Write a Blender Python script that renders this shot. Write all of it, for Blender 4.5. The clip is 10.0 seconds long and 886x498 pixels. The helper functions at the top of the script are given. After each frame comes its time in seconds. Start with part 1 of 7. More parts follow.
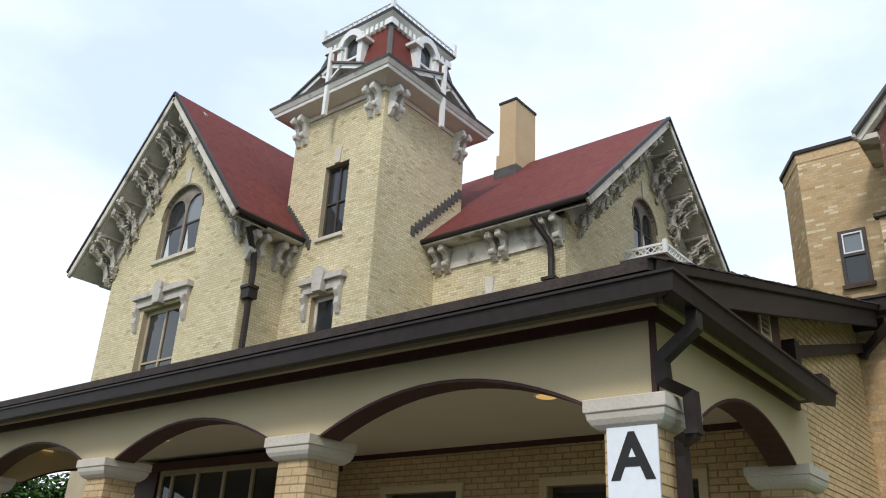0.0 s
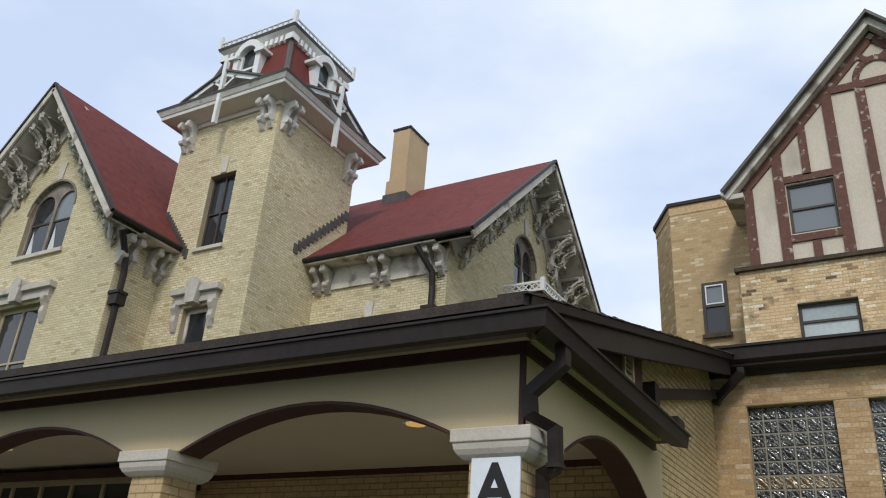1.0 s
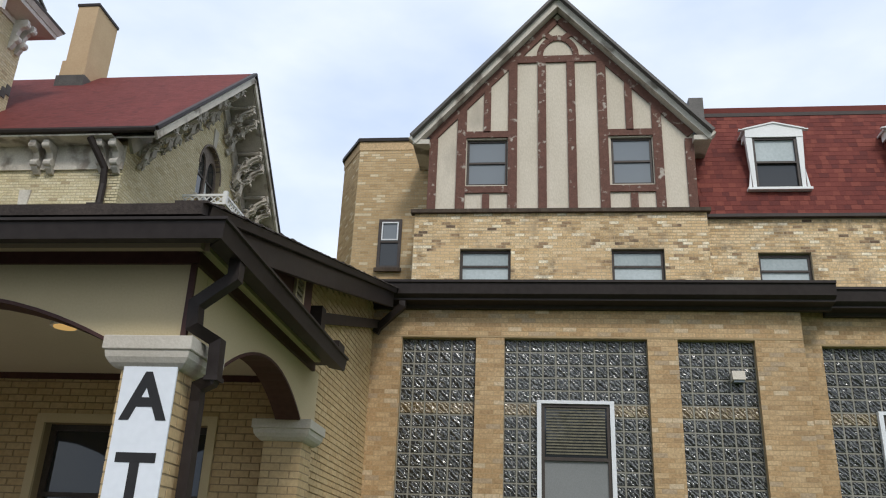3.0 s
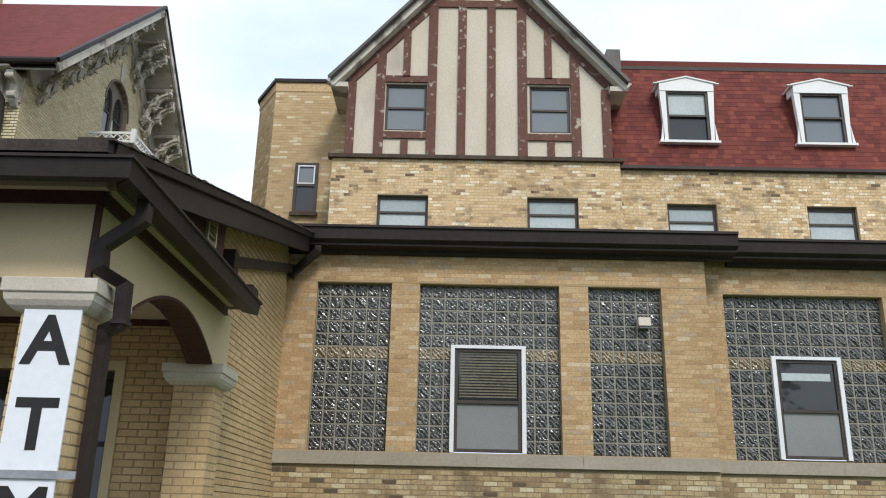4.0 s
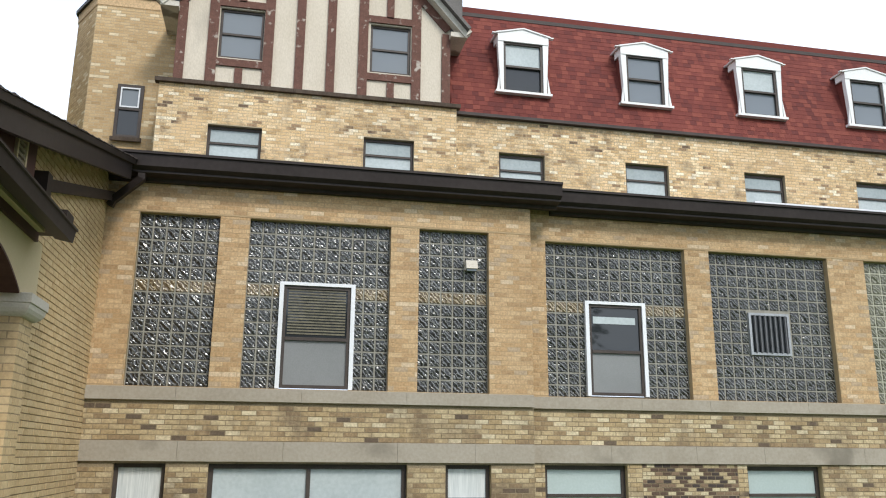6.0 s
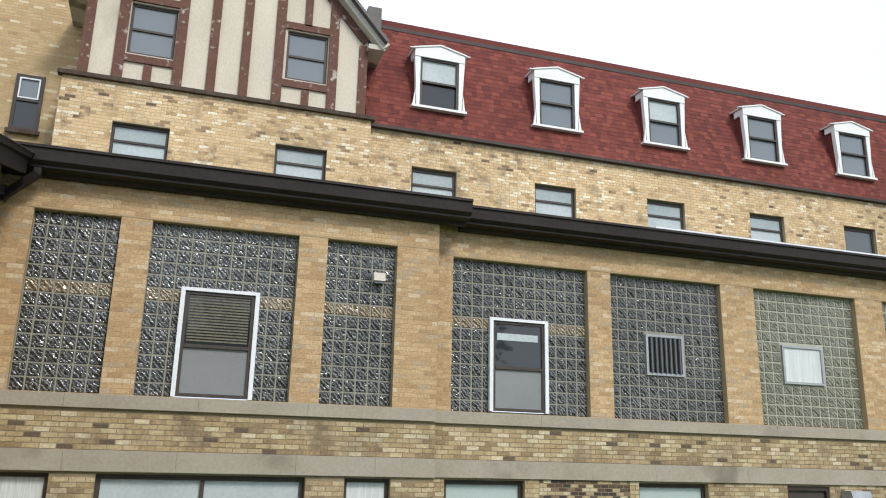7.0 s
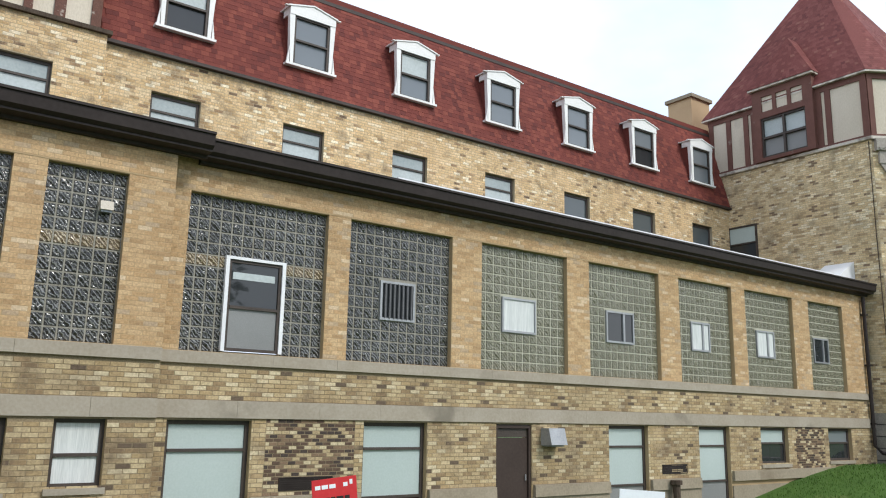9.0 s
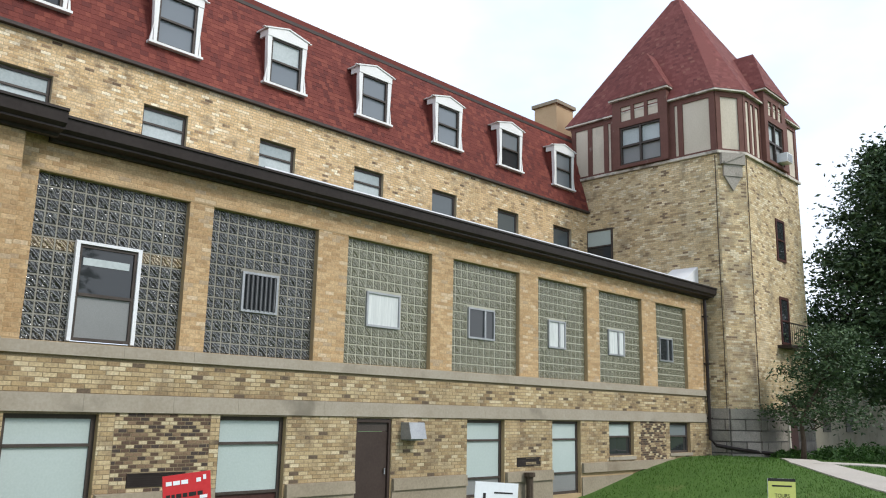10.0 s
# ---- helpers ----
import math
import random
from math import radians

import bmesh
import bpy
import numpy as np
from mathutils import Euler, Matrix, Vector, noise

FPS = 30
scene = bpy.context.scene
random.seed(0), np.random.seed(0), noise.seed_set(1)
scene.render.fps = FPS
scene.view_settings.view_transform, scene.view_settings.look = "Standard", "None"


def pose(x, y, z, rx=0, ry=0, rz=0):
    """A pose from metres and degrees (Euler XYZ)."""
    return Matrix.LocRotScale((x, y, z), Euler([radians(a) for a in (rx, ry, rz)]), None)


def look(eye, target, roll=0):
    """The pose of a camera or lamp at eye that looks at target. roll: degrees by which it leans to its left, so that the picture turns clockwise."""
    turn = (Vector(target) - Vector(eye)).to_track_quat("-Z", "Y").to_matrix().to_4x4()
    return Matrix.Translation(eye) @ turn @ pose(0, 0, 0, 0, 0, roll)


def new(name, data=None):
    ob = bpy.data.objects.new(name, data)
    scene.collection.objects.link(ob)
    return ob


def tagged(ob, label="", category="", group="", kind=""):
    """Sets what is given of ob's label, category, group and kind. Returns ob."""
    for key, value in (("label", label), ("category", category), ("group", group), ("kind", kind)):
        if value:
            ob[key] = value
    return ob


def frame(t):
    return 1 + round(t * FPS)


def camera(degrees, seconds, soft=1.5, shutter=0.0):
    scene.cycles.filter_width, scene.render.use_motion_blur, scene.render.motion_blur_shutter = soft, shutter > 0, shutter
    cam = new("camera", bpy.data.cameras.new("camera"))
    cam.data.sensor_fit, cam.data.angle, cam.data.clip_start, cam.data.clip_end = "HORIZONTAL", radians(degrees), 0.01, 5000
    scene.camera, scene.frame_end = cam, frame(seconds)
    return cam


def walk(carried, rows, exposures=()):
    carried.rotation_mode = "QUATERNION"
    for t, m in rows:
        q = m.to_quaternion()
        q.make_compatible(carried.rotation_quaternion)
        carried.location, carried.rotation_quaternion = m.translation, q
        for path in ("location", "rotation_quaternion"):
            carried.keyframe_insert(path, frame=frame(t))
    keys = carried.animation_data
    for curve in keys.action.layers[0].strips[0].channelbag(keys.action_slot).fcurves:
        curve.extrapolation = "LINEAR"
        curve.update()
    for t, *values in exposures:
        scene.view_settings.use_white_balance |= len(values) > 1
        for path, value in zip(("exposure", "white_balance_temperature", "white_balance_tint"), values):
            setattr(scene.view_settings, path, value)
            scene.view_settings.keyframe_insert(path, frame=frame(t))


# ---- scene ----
cam = camera(56.7, 10.0, soft=1.1)
PATH = [
    (0.0, (0.451, 0.328, 1.701), (-5.406, 7.401, 5.661), 2.98),
    (0.5, (0.458, 0.326, 1.690), (-4.830, 7.706, 5.884), 3.62),
    (1.0, (0.465, 0.325, 1.687), (-4.162, 8.065, 6.009), 4.06),
    (1.5, (0.468, 0.320, 1.675), (-3.204, 8.531, 6.045), 4.64),
    (2.0, (0.473, 0.322, 1.672), (-2.144, 8.995, 5.907), 3.79),
    (2.5, (0.471, 0.320, 1.663), (-1.298, 9.340, 5.600), 2.94),
    (4.0, (0.478, 0.331, 1.661), (0.384, 9.844, 4.741), 1.26),
    (4.5, (0.483, 0.328, 1.666), (0.857, 10.024, 4.083), 0.61),
    (5.0, (0.472, 0.318, 1.644), (1.419, 10.156, 3.159), 0.58),
    (5.5, (0.464, 0.314, 1.625), (1.927, 9.975, 3.751), 0.24),
    (7.0, (0.475, 0.298, 1.608), (3.476, 9.476, 4.208), 1.25),
    (7.5, (0.487, 0.286, 1.596), (4.149, 9.217, 4.208), 0.85),
    (8.0, (0.493, 0.276, 1.586), (4.927, 8.902, 4.023), 0.65),
    (8.5, (0.495, 0.269, 1.581), (5.659, 8.549, 3.764), 0.75),
    (9.0, (0.494, 0.263, 1.573), (6.308, 8.147, 3.582), 1.08),
    (9.5, (0.489, 0.252, 1.566), (7.010, 7.579, 3.514), 1.34),
    (10.0, (0.487, 0.249, 1.559), (7.524, 7.072, 3.540), 1.15),
]
walk(cam, [(t, look(eye, target, roll)) for t, eye, target, roll in PATH],
     exposures=[(0.0, 0.43), (0.5, 0.24), (1.0, 0.12), (1.5, 0.05), (2.5, 0.12), (4.0, 0.45), (5.0, 0.72), (7.0, 0.65), (10.0, 0.58)])

# ---- world and sun ----
world = bpy.data.worlds.new("overcast_sky")
scene.world = world
world.use_nodes = True
wn, wl = world.node_tree.nodes, world.node_tree.links
wn.clear()
SUN_EL, SUN_AZ = 42.0, 160.0
sky = wn.new("ShaderNodeTexSky")
sky.sky_type, sky.sun_disc = "NISHITA", False
sky.sun_elevation, sky.sun_rotation = radians(SUN_EL), radians(SUN_AZ)
coord = wn.new("ShaderNodeTexCoord")
squash = wn.new("ShaderNodeMapping")
squash.inputs["Scale"].default_value = (1.0, 1.0, 2.2)
cloud = wn.new("ShaderNodeTexNoise")
cloud.inputs["Scale"].default_value, cloud.inputs["Detail"].default_value, cloud.inputs["Roughness"].default_value = 1.9, 6.0, 0.5
ramp = wn.new("ShaderNodeValToRGB")
ramp.color_ramp.elements[0].position, ramp.color_ramp.elements[0].color = 0.36, (0.60, 0.72, 0.94, 1)
ramp.color_ramp.elements[1].position, ramp.color_ramp.elements[1].color = 0.62, (0.97, 1.025, 1.11, 1)
e = ramp.color_ramp.elements.new(0.5)
e.color = (0.78, 0.87, 1.02, 1)
mixs = wn.new("ShaderNodeMix")
mixs.data_type = "RGBA"
mixs.inputs["Factor"].default_value = 0.88
skyv = wn.new("ShaderNodeVectorMath")
skyv.operation = "SCALE"
skyv.inputs["Scale"].default_value = 0.12
back = wn.new("ShaderNodeBackground")
back.inputs["Strength"].default_value = 1.0
wout = wn.new("ShaderNodeOutputWorld")
wl.new(coord.outputs["Generated"], squash.inputs["Vector"])
wl.new(squash.outputs["Vector"], cloud.inputs["Vector"])
wl.new(cloud.outputs["Fac"], ramp.inputs["Fac"])
wl.new(sky.outputs["Color"], skyv.inputs[0])
wl.new(skyv.outputs["Vector"], mixs.inputs["A"])
wl.new(ramp.outputs["Color"], mixs.inputs["B"])
wl.new(mixs.outputs["Result"], back.inputs["Color"])
wl.new(back.outputs["Background"], wout.inputs["Surface"])
sun = new("sun", bpy.data.lights.new("sun", "SUN"))
sun.data.energy, sun.data.angle, sun.data.color = 1.5, radians(12), (1.0, 0.96, 0.9)
az = radians(SUN_AZ)
sdir = Vector((math.sin(az) * math.cos(radians(SUN_EL)), math.cos(az) * math.cos(radians(SUN_EL)), math.sin(radians(SUN_EL))))
sun.matrix_world = look(sdir * 100, (0, 0, 0))

# ---- materials ----
def surface(name, low, high, rough=0.7, scale=3.0, fine=40.0, bump=0.2, metal=0.0, spread=0.5, stain=None, stain_at=0.62, spec=0.3, stretch=(1, 1, 1), wave=0.0):
    """Two-scale noise colour with fine relief; stain: colour of patches with a shape of their own."""
    m = bpy.data.materials.new(name)
    m.use_nodes = True
    n, l = m.node_tree.nodes, m.node_tree.links
    p = n["Principled BSDF"]
    p.inputs["Roughness"].default_value, p.inputs["Metallic"].default_value = rough, metal
    p.inputs["Specular IOR Level"].default_value = spec
    g = n.new("ShaderNodeNewGeometry")
    mp = n.new("ShaderNodeMapping")
    mp.inputs["Scale"].default_value = stretch
    l.new(g.outputs["Position"], mp.inputs["Vector"])
    a = n.new("ShaderNodeTexNoise")
    a.inputs["Scale"].default_value, a.inputs["Detail"].default_value = scale, 6
    b = n.new("ShaderNodeTexNoise")
    b.inputs["Scale"].default_value, b.inputs["Detail"].default_value = fine, 4
    for t in (a, b):
        l.new(mp.outputs["Vector"], t.inputs["Vector"])
    s = n.new("ShaderNodeMath")
    s.operation = "MULTIPLY_ADD"
    s.inputs[1].default_value = spread
    l.new(b.outputs["Fac"], s.inputs[0])
    h = n.new("ShaderNodeMath")
    h.operation = "MULTIPLY"
    h.inputs[1].default_value = 1 - spread
    l.new(a.outputs["Fac"], h.inputs[0])
    l.new(h.outputs[0], s.inputs[2])
    r = n.new("ShaderNodeValToRGB")
    r.color_ramp.elements[0].position, r.color_ramp.elements[0].color = 0.36, (*low, 1)
    r.color_ramp.elements[1].position, r.color_ramp.elements[1].color = 0.64, (*high, 1)
    l.new(s.outputs[0], r.inputs["Fac"])
    out = r.outputs["Color"]
    if stain:
        c = n.new("ShaderNodeTexNoise")
        c.inputs["Scale"].default_value, c.inputs["Detail"].default_value = scale * 0.7, 9
        l.new(mp.outputs["Vector"], c.inputs["Vector"])
        cr = n.new("ShaderNodeMapRange")
        cr.inputs["From Min"].default_value, cr.inputs["From Max"].default_value = stain_at - 0.04, stain_at + 0.06
        l.new(c.outputs["Fac"], cr.inputs["Value"])
        mx = n.new("ShaderNodeMix")
        mx.data_type = "RGBA"
        mx.inputs["B"].default_value = (*stain, 1)
        l.new(cr.outputs["Result"], mx.inputs["Factor"])
        l.new(out, mx.inputs["A"])
        out = mx.outputs["Result"]
    l.new(out, p.inputs["Base Color"])
    if bump:
        bp = n.new("ShaderNodeBump")
        bp.inputs["Strength"].default_value, bp.inputs["Distance"].default_value = bump, 0.01
        l.new(b.outputs["Fac"], bp.inputs["Height"])
        l.new(bp.outputs["Normal"], p.inputs["Normal"])
    return m


def pieces(name, colours, island=True, patch=None, patch_at=0.6, rough=0.8, dirt=(0.12, 0.08, 0.05), dirt_at=0.66, dirt_scale=1.1, bump=0.35, grain=28.0, weather=0.22):
    """Material for bricks, shingles and the like: each piece draws one of the colours."""
    m = bpy.data.materials.new(name)
    m.use_nodes = True
    n, l = m.node_tree.nodes, m.node_tree.links
    p = n["Principled BSDF"]
    p.inputs["Roughness"].default_value, p.inputs["Specular IOR Level"].default_value = rough, 0.25
    g = n.new("ShaderNodeNewGeometry")
    src = g.outputs["Random Per Island"] if island else n.new("ShaderNodeObjectInfo").outputs["Random"]
    r = n.new("ShaderNodeValToRGB")
    r.color_ramp.interpolation = "CONSTANT"
    el = r.color_ramp.elements
    tot = sum(w for _, w in colours)
    at = 0.0
    for k, (c, w) in enumerate(colours):
        e = el[0] if k == 0 else (el[1] if k == 1 else el.new(at / tot))
        e.position, e.color = at / tot, (*c, 1)
        at += w
    l.new(src, r.inputs["Fac"])
    a = n.new("ShaderNodeTexNoise")
    a.inputs["Scale"].default_value, a.inputs["Detail"].default_value = dirt_scale, 10
    a.inputs["Roughness"].default_value = 0.65
    b = n.new("ShaderNodeTexNoise")
    b.inputs["Scale"].default_value, b.inputs["Detail"].default_value = grain, 5
    w = n.new("ShaderNodeTexNoise")
    w.inputs["Scale"].default_value, w.inputs["Detail"].default_value = 0.35, 3
    for t in (a, b, w):
        l.new(g.outputs["Position"], t.inputs["Vector"])
    cr = n.new("ShaderNodeMapRange")
    cr.inputs["From Min"].default_value, cr.inputs["From Max"].default_value = dirt_at - 0.08, dirt_at + 0.12
    cr.inputs["To Max"].default_value = 0.8
    l.new(a.outputs["Fac"], cr.inputs["Value"])
    hs = n.new("ShaderNodeHueSaturation")
    v = n.new("ShaderNodeMapRange")
    v.inputs["From Min"].default_value, v.inputs["From Max"].default_value = 0.3, 0.7
    v.inputs["To Min"].default_value, v.inputs["To Max"].default_value = 1 - weather, 1 + weather
    l.new(b.outputs["Fac"], v.inputs["Value"])
    v2 = n.new("ShaderNodeMapRange")
    v2.inputs["From Min"].default_value, v2.inputs["From Max"].default_value = 0.3, 0.7
    v2.inputs["To Min"].default_value, v2.inputs["To Max"].default_value = 0.88, 1.12
    l.new(w.outputs["Fac"], v2.inputs["Value"])
    mul = n.new("ShaderNodeMath")
    mul.operation = "MULTIPLY"
    l.new(v.outputs["Result"], mul.inputs[0])
    l.new(v2.outputs["Result"], mul.inputs[1])
    l.new(mul.outputs[0], hs.inputs["Value"])
    l.new(r.outputs["Color"], hs.inputs["Color"])
    mx = n.new("ShaderNodeMix")
    mx.data_type = "RGBA"
    mx.inputs["B"].default_value = (*dirt, 1)
    l.new(cr.outputs["Result"], mx.inputs["Factor"])
    l.new(hs.outputs["Color"], mx.inputs["A"])
    out = mx.outputs["Result"]
    if patch:
        pn = n.new("ShaderNodeTexNoise")
        pn.inputs["Scale"].default_value, pn.inputs["Detail"].default_value, pn.inputs["Roughness"].default_value = 1.6, 8, 0.7
        pm_ = n.new("ShaderNodeMapping")
        pm_.inputs["Location"].default_value, pm_.inputs["Scale"].default_value = (7.3, 2.1, 4.4), (1.0, 1.0, 0.55)
        l.new(g.outputs["Position"], pm_.inputs["Vector"])
        l.new(pm_.outputs["Vector"], pn.inputs["Vector"])
        pr_ = n.new("ShaderNodeMapRange")
        pr_.inputs["From Min"].default_value, pr_.inputs["From Max"].default_value = patch_at - 0.05, patch_at + 0.07
        pr_.inputs["To Max"].default_value = 0.65
        l.new(pn.outputs["Fac"], pr_.inputs["Value"])
        px_ = n.new("ShaderNodeMix")
        px_.data_type = "RGBA"
        px_.inputs["B"].default_value = (*patch, 1)
        l.new(pr_.outputs["Result"], px_.inputs["Factor"])
        l.new(out, px_.inputs["A"])
        out = px_.outputs["Result"]
    l.new(out, p.inputs["Base Color"])
    bp = n.new("ShaderNodeBump")
    bp.inputs["Strength"].default_value, bp.inputs["Distance"].default_value = bump, 0.008
    l.new(b.outputs["Fac"], bp.inputs["Height"])
    l.new(bp.outputs["Normal"], p.inputs["Normal"])
    return m


def both(name, colours, **kw):
    return pieces(name + "_joined", colours, True, **kw), pieces(name + "_single", colours, False, **kw)


def glass(name, tint, rough=0.03):
    m = bpy.data.materials.new(name)
    m.use_nodes = True
    p = m.node_tree.nodes["Principled BSDF"]
    p.inputs["Base Color"].default_value = (*tint, 1)
    p.inputs["Roughness"].default_value, p.inputs["Specular IOR Level"].default_value = rough, 0.6
    n, l = m.node_tree.nodes, m.node_tree.links
    t = n.new("ShaderNodeTexNoise")
    t.inputs["Scale"].default_value = 1.3
    g = n.new("ShaderNodeNewGeometry")
    l.new(g.outputs["Position"], t.inputs["Vector"])
    bp = n.new("ShaderNodeBump")
    bp.inputs["Strength"].default_value, bp.inputs["Distance"].default_value = 0.12, 0.02
    l.new(t.outputs["Fac"], bp.inputs["Height"])
    l.new(bp.outputs["Normal"], p.inputs["Normal"])
    return m


def block_glass(name, low, high, single):
    """Pressed glass block: a wavy criss-cross relief, its silvery glints painted as pale bands on a dim body."""
    m = bpy.data.materials.new(name)
    m.use_nodes = True
    n, l = m.node_tree.nodes, m.node_tree.links
    p = n["Principled BSDF"]
    p.inputs["Roughness"].default_value, p.inputs["Specular IOR Level"].default_value = 0.06, 0.6
    p.inputs["Coat Weight"].default_value, p.inputs["Coat Roughness"].default_value = 0.25, 0.03
    g = n.new("ShaderNodeNewGeometry")
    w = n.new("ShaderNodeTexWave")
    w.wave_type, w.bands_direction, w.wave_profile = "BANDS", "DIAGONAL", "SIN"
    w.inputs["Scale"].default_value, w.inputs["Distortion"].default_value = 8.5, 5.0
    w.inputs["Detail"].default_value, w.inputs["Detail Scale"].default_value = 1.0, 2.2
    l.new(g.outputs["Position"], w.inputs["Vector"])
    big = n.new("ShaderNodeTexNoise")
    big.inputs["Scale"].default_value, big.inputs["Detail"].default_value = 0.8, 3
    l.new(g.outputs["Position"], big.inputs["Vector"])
    # ramp paints glints into the base colour along the wave crests
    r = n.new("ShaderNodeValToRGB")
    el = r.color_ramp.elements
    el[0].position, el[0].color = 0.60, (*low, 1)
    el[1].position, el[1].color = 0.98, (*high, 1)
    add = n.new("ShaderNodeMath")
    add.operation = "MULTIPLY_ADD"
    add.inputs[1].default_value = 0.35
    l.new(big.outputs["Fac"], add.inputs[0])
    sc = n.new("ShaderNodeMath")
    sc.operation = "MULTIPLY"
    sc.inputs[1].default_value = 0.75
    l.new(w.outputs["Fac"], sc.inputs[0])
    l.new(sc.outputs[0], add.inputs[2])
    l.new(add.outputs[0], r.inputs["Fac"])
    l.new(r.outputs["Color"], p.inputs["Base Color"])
    bp = n.new("ShaderNodeBump")
    bp.inputs["Strength"].default_value, bp.inputs["Distance"].default_value = 0.6, 0.010
    l.new(w.outputs["Fac"], bp.inputs["Height"])
    l.new(bp.outputs["Normal"], p.inputs["Normal"])
    return m


TAN = [((0.468, 0.32, 0.174), 5), ((0.432, 0.285, 0.147), 5), ((0.505, 0.355, 0.20), 4), ((0.375, 0.247, 0.13), 2.2), ((0.55, 0.425, 0.28), 1.2), ((0.415, 0.31, 0.20), 1.6)]
MOTTLED = [((0.63, 0.465, 0.265), 5), ((0.59, 0.42, 0.225), 5), ((0.68, 0.53, 0.325), 3.5), ((0.78, 0.69, 0.51), 1.6), ((0.46, 0.315, 0.16), 1.8), ((0.30, 0.20, 0.115), 0.9), ((0.15, 0.10, 0.065), 0.3)]
STAIR = [((0.50, 0.355, 0.19), 5), ((0.475, 0.33, 0.17), 5), ((0.53, 0.385, 0.215), 3), ((0.64, 0.53, 0.35), 1.4), ((0.40, 0.275, 0.14), 1.4)]
DARKMIX = [((0.10, 0.065, 0.045), 4), ((0.40, 0.31, 0.18), 2.5), ((0.20, 0.135, 0.085), 3), ((0.06, 0.045, 0.038), 2), ((0.5, 0.42, 0.27), 1.6)]
CREAM = [((0.63, 0.55, 0.355), 5), ((0.60, 0.52, 0.325), 5), ((0.67, 0.60, 0.41), 3), ((0.53, 0.44, 0.26), 1), ((0.45, 0.36, 0.22), 0.2)]
PORCH = [((0.54, 0.395, 0.215), 5), ((0.505, 0.365, 0.195), 4), ((0.56, 0.42, 0.235), 3)]
LOWER = [((0.41, 0.315, 0.18), 5), ((0.36, 0.265, 0.142), 4), ((0.47, 0.375, 0.225), 3), ((0.54, 0.455, 0.30), 1.3), ((0.27, 0.19, 0.105), 2.0), ((0.12, 0.088, 0.06), 0.9)]
STONEY = [((0.64, 0.51, 0.31), 4), ((0.57, 0.43, 0.245), 4), ((0.74, 0.64, 0.45), 2), ((0.40, 0.29, 0.165), 1.5), ((0.22, 0.15, 0.095), 0.5)]
REDS = [((0.162, 0.040, 0.030), 4), ((0.142, 0.034, 0.026), 4), ((0.196, 0.052, 0.037), 3), ((0.112, 0.028, 0.023), 2)]
OLDRED = [((0.165, 0.049, 0.043), 4), ((0.148, 0.043, 0.037), 4), ((0.188, 0.060, 0.052), 3), ((0.215, 0.085, 0.065), 0.5), ((0.125, 0.036, 0.032), 1)]
tan_brick = both("tan_brick", TAN, dirt_at=0.74)
mottled_brick = both("mottled_brick", MOTTLED, dirt_at=0.60, dirt=(0.13, 0.09, 0.06), dirt_scale=2.6, patch=(0.65, 0.455, 0.25), patch_at=0.53, weather=0.3)
stair_brick = both("stair_tower_brick", STAIR, dirt_at=0.72, weather=0.14)
lower_brick = both("lower_mottled_brick", LOWER, dirt_at=0.575, dirt=(0.13, 0.09, 0.06), dirt_scale=1.6, patch=(0.52, 0.39, 0.22), patch_at=0.6)
dark_brick = both("patchy_dark_brick", DARKMIX, dirt_at=0.7)
cream_brick = both("cream_brick", CREAM, dirt_at=0.71, dirt=(0.25, 0.20, 0.13), patch=(0.68, 0.62, 0.46), patch_at=0.66)
porch_brick = both("porch_brick", PORCH, dirt_at=0.8, weather=0.1)
tower_brick = both("weathered_brick", STONEY, dirt_at=0.575, dirt=(0.13, 0.10, 0.075), dirt_scale=1.4, patch=(0.70, 0.58, 0.38), patch_at=0.58)
chamfer_brick = both("stained_brick", STONEY, dirt_at=0.50, dirt=(0.15, 0.115, 0.085), dirt_scale=1.2)
shingle_red = both("red_shingle", REDS, dirt_at=0.72, dirt=(0.08, 0.02, 0.018), grain=60)
VILLARED = [((0.150, 0.035, 0.030), 4), ((0.138, 0.032, 0.027), 4), ((0.162, 0.039, 0.033), 3), ((0.122, 0.028, 0.025), 1)]
shingle_villa = both("deep_red_shingle", VILLARED, dirt_at=0.72, dirt=(0.09, 0.025, 0.02), grain=60)
shingle_old = both("faded_red_shingle", OLDRED, dirt_at=0.72, dirt=(0.10, 0.035, 0.028), grain=60)
mortar_light = surface("mortar_light", (0.36, 0.29, 0.19), (0.46, 0.38, 0.26), 0.9, 2, 50)
mortar_dark = surface("mortar_brown", (0.27, 0.20, 0.115), (0.36, 0.27, 0.16), 0.9, 2, 50)
mortar_tan = surface("mortar_tan", (0.37, 0.265, 0.147), (0.445, 0.33, 0.19), 0.9, 2, 50)
mortar_lower = surface("mortar_grey_brown", (0.20, 0.155, 0.095), (0.33, 0.26, 0.165), 0.95, 2, 40)
eave_brown = surface("dark_eave_metal", (0.042, 0.030, 0.026), (0.062, 0.046, 0.040), 0.6, 3, 30, 0.1)
door_brown = surface("dark_door_paint", (0.040, 0.026, 0.021), (0.054, 0.037, 0.030), 0.5, 2, 20, 0.05)
limestone = surface("limestone", (0.295, 0.255, 0.195), (0.365, 0.325, 0.26), 0.85, 1.2, 22, 0.25, stain=(0.20, 0.175, 0.135), stain_at=0.63)
concrete = surface("concrete", (0.25, 0.21, 0.15), (0.34, 0.29, 0.215), 0.9, 1.0, 20, 0.4, stain=(0.20, 0.16, 0.11), stain_at=0.62)
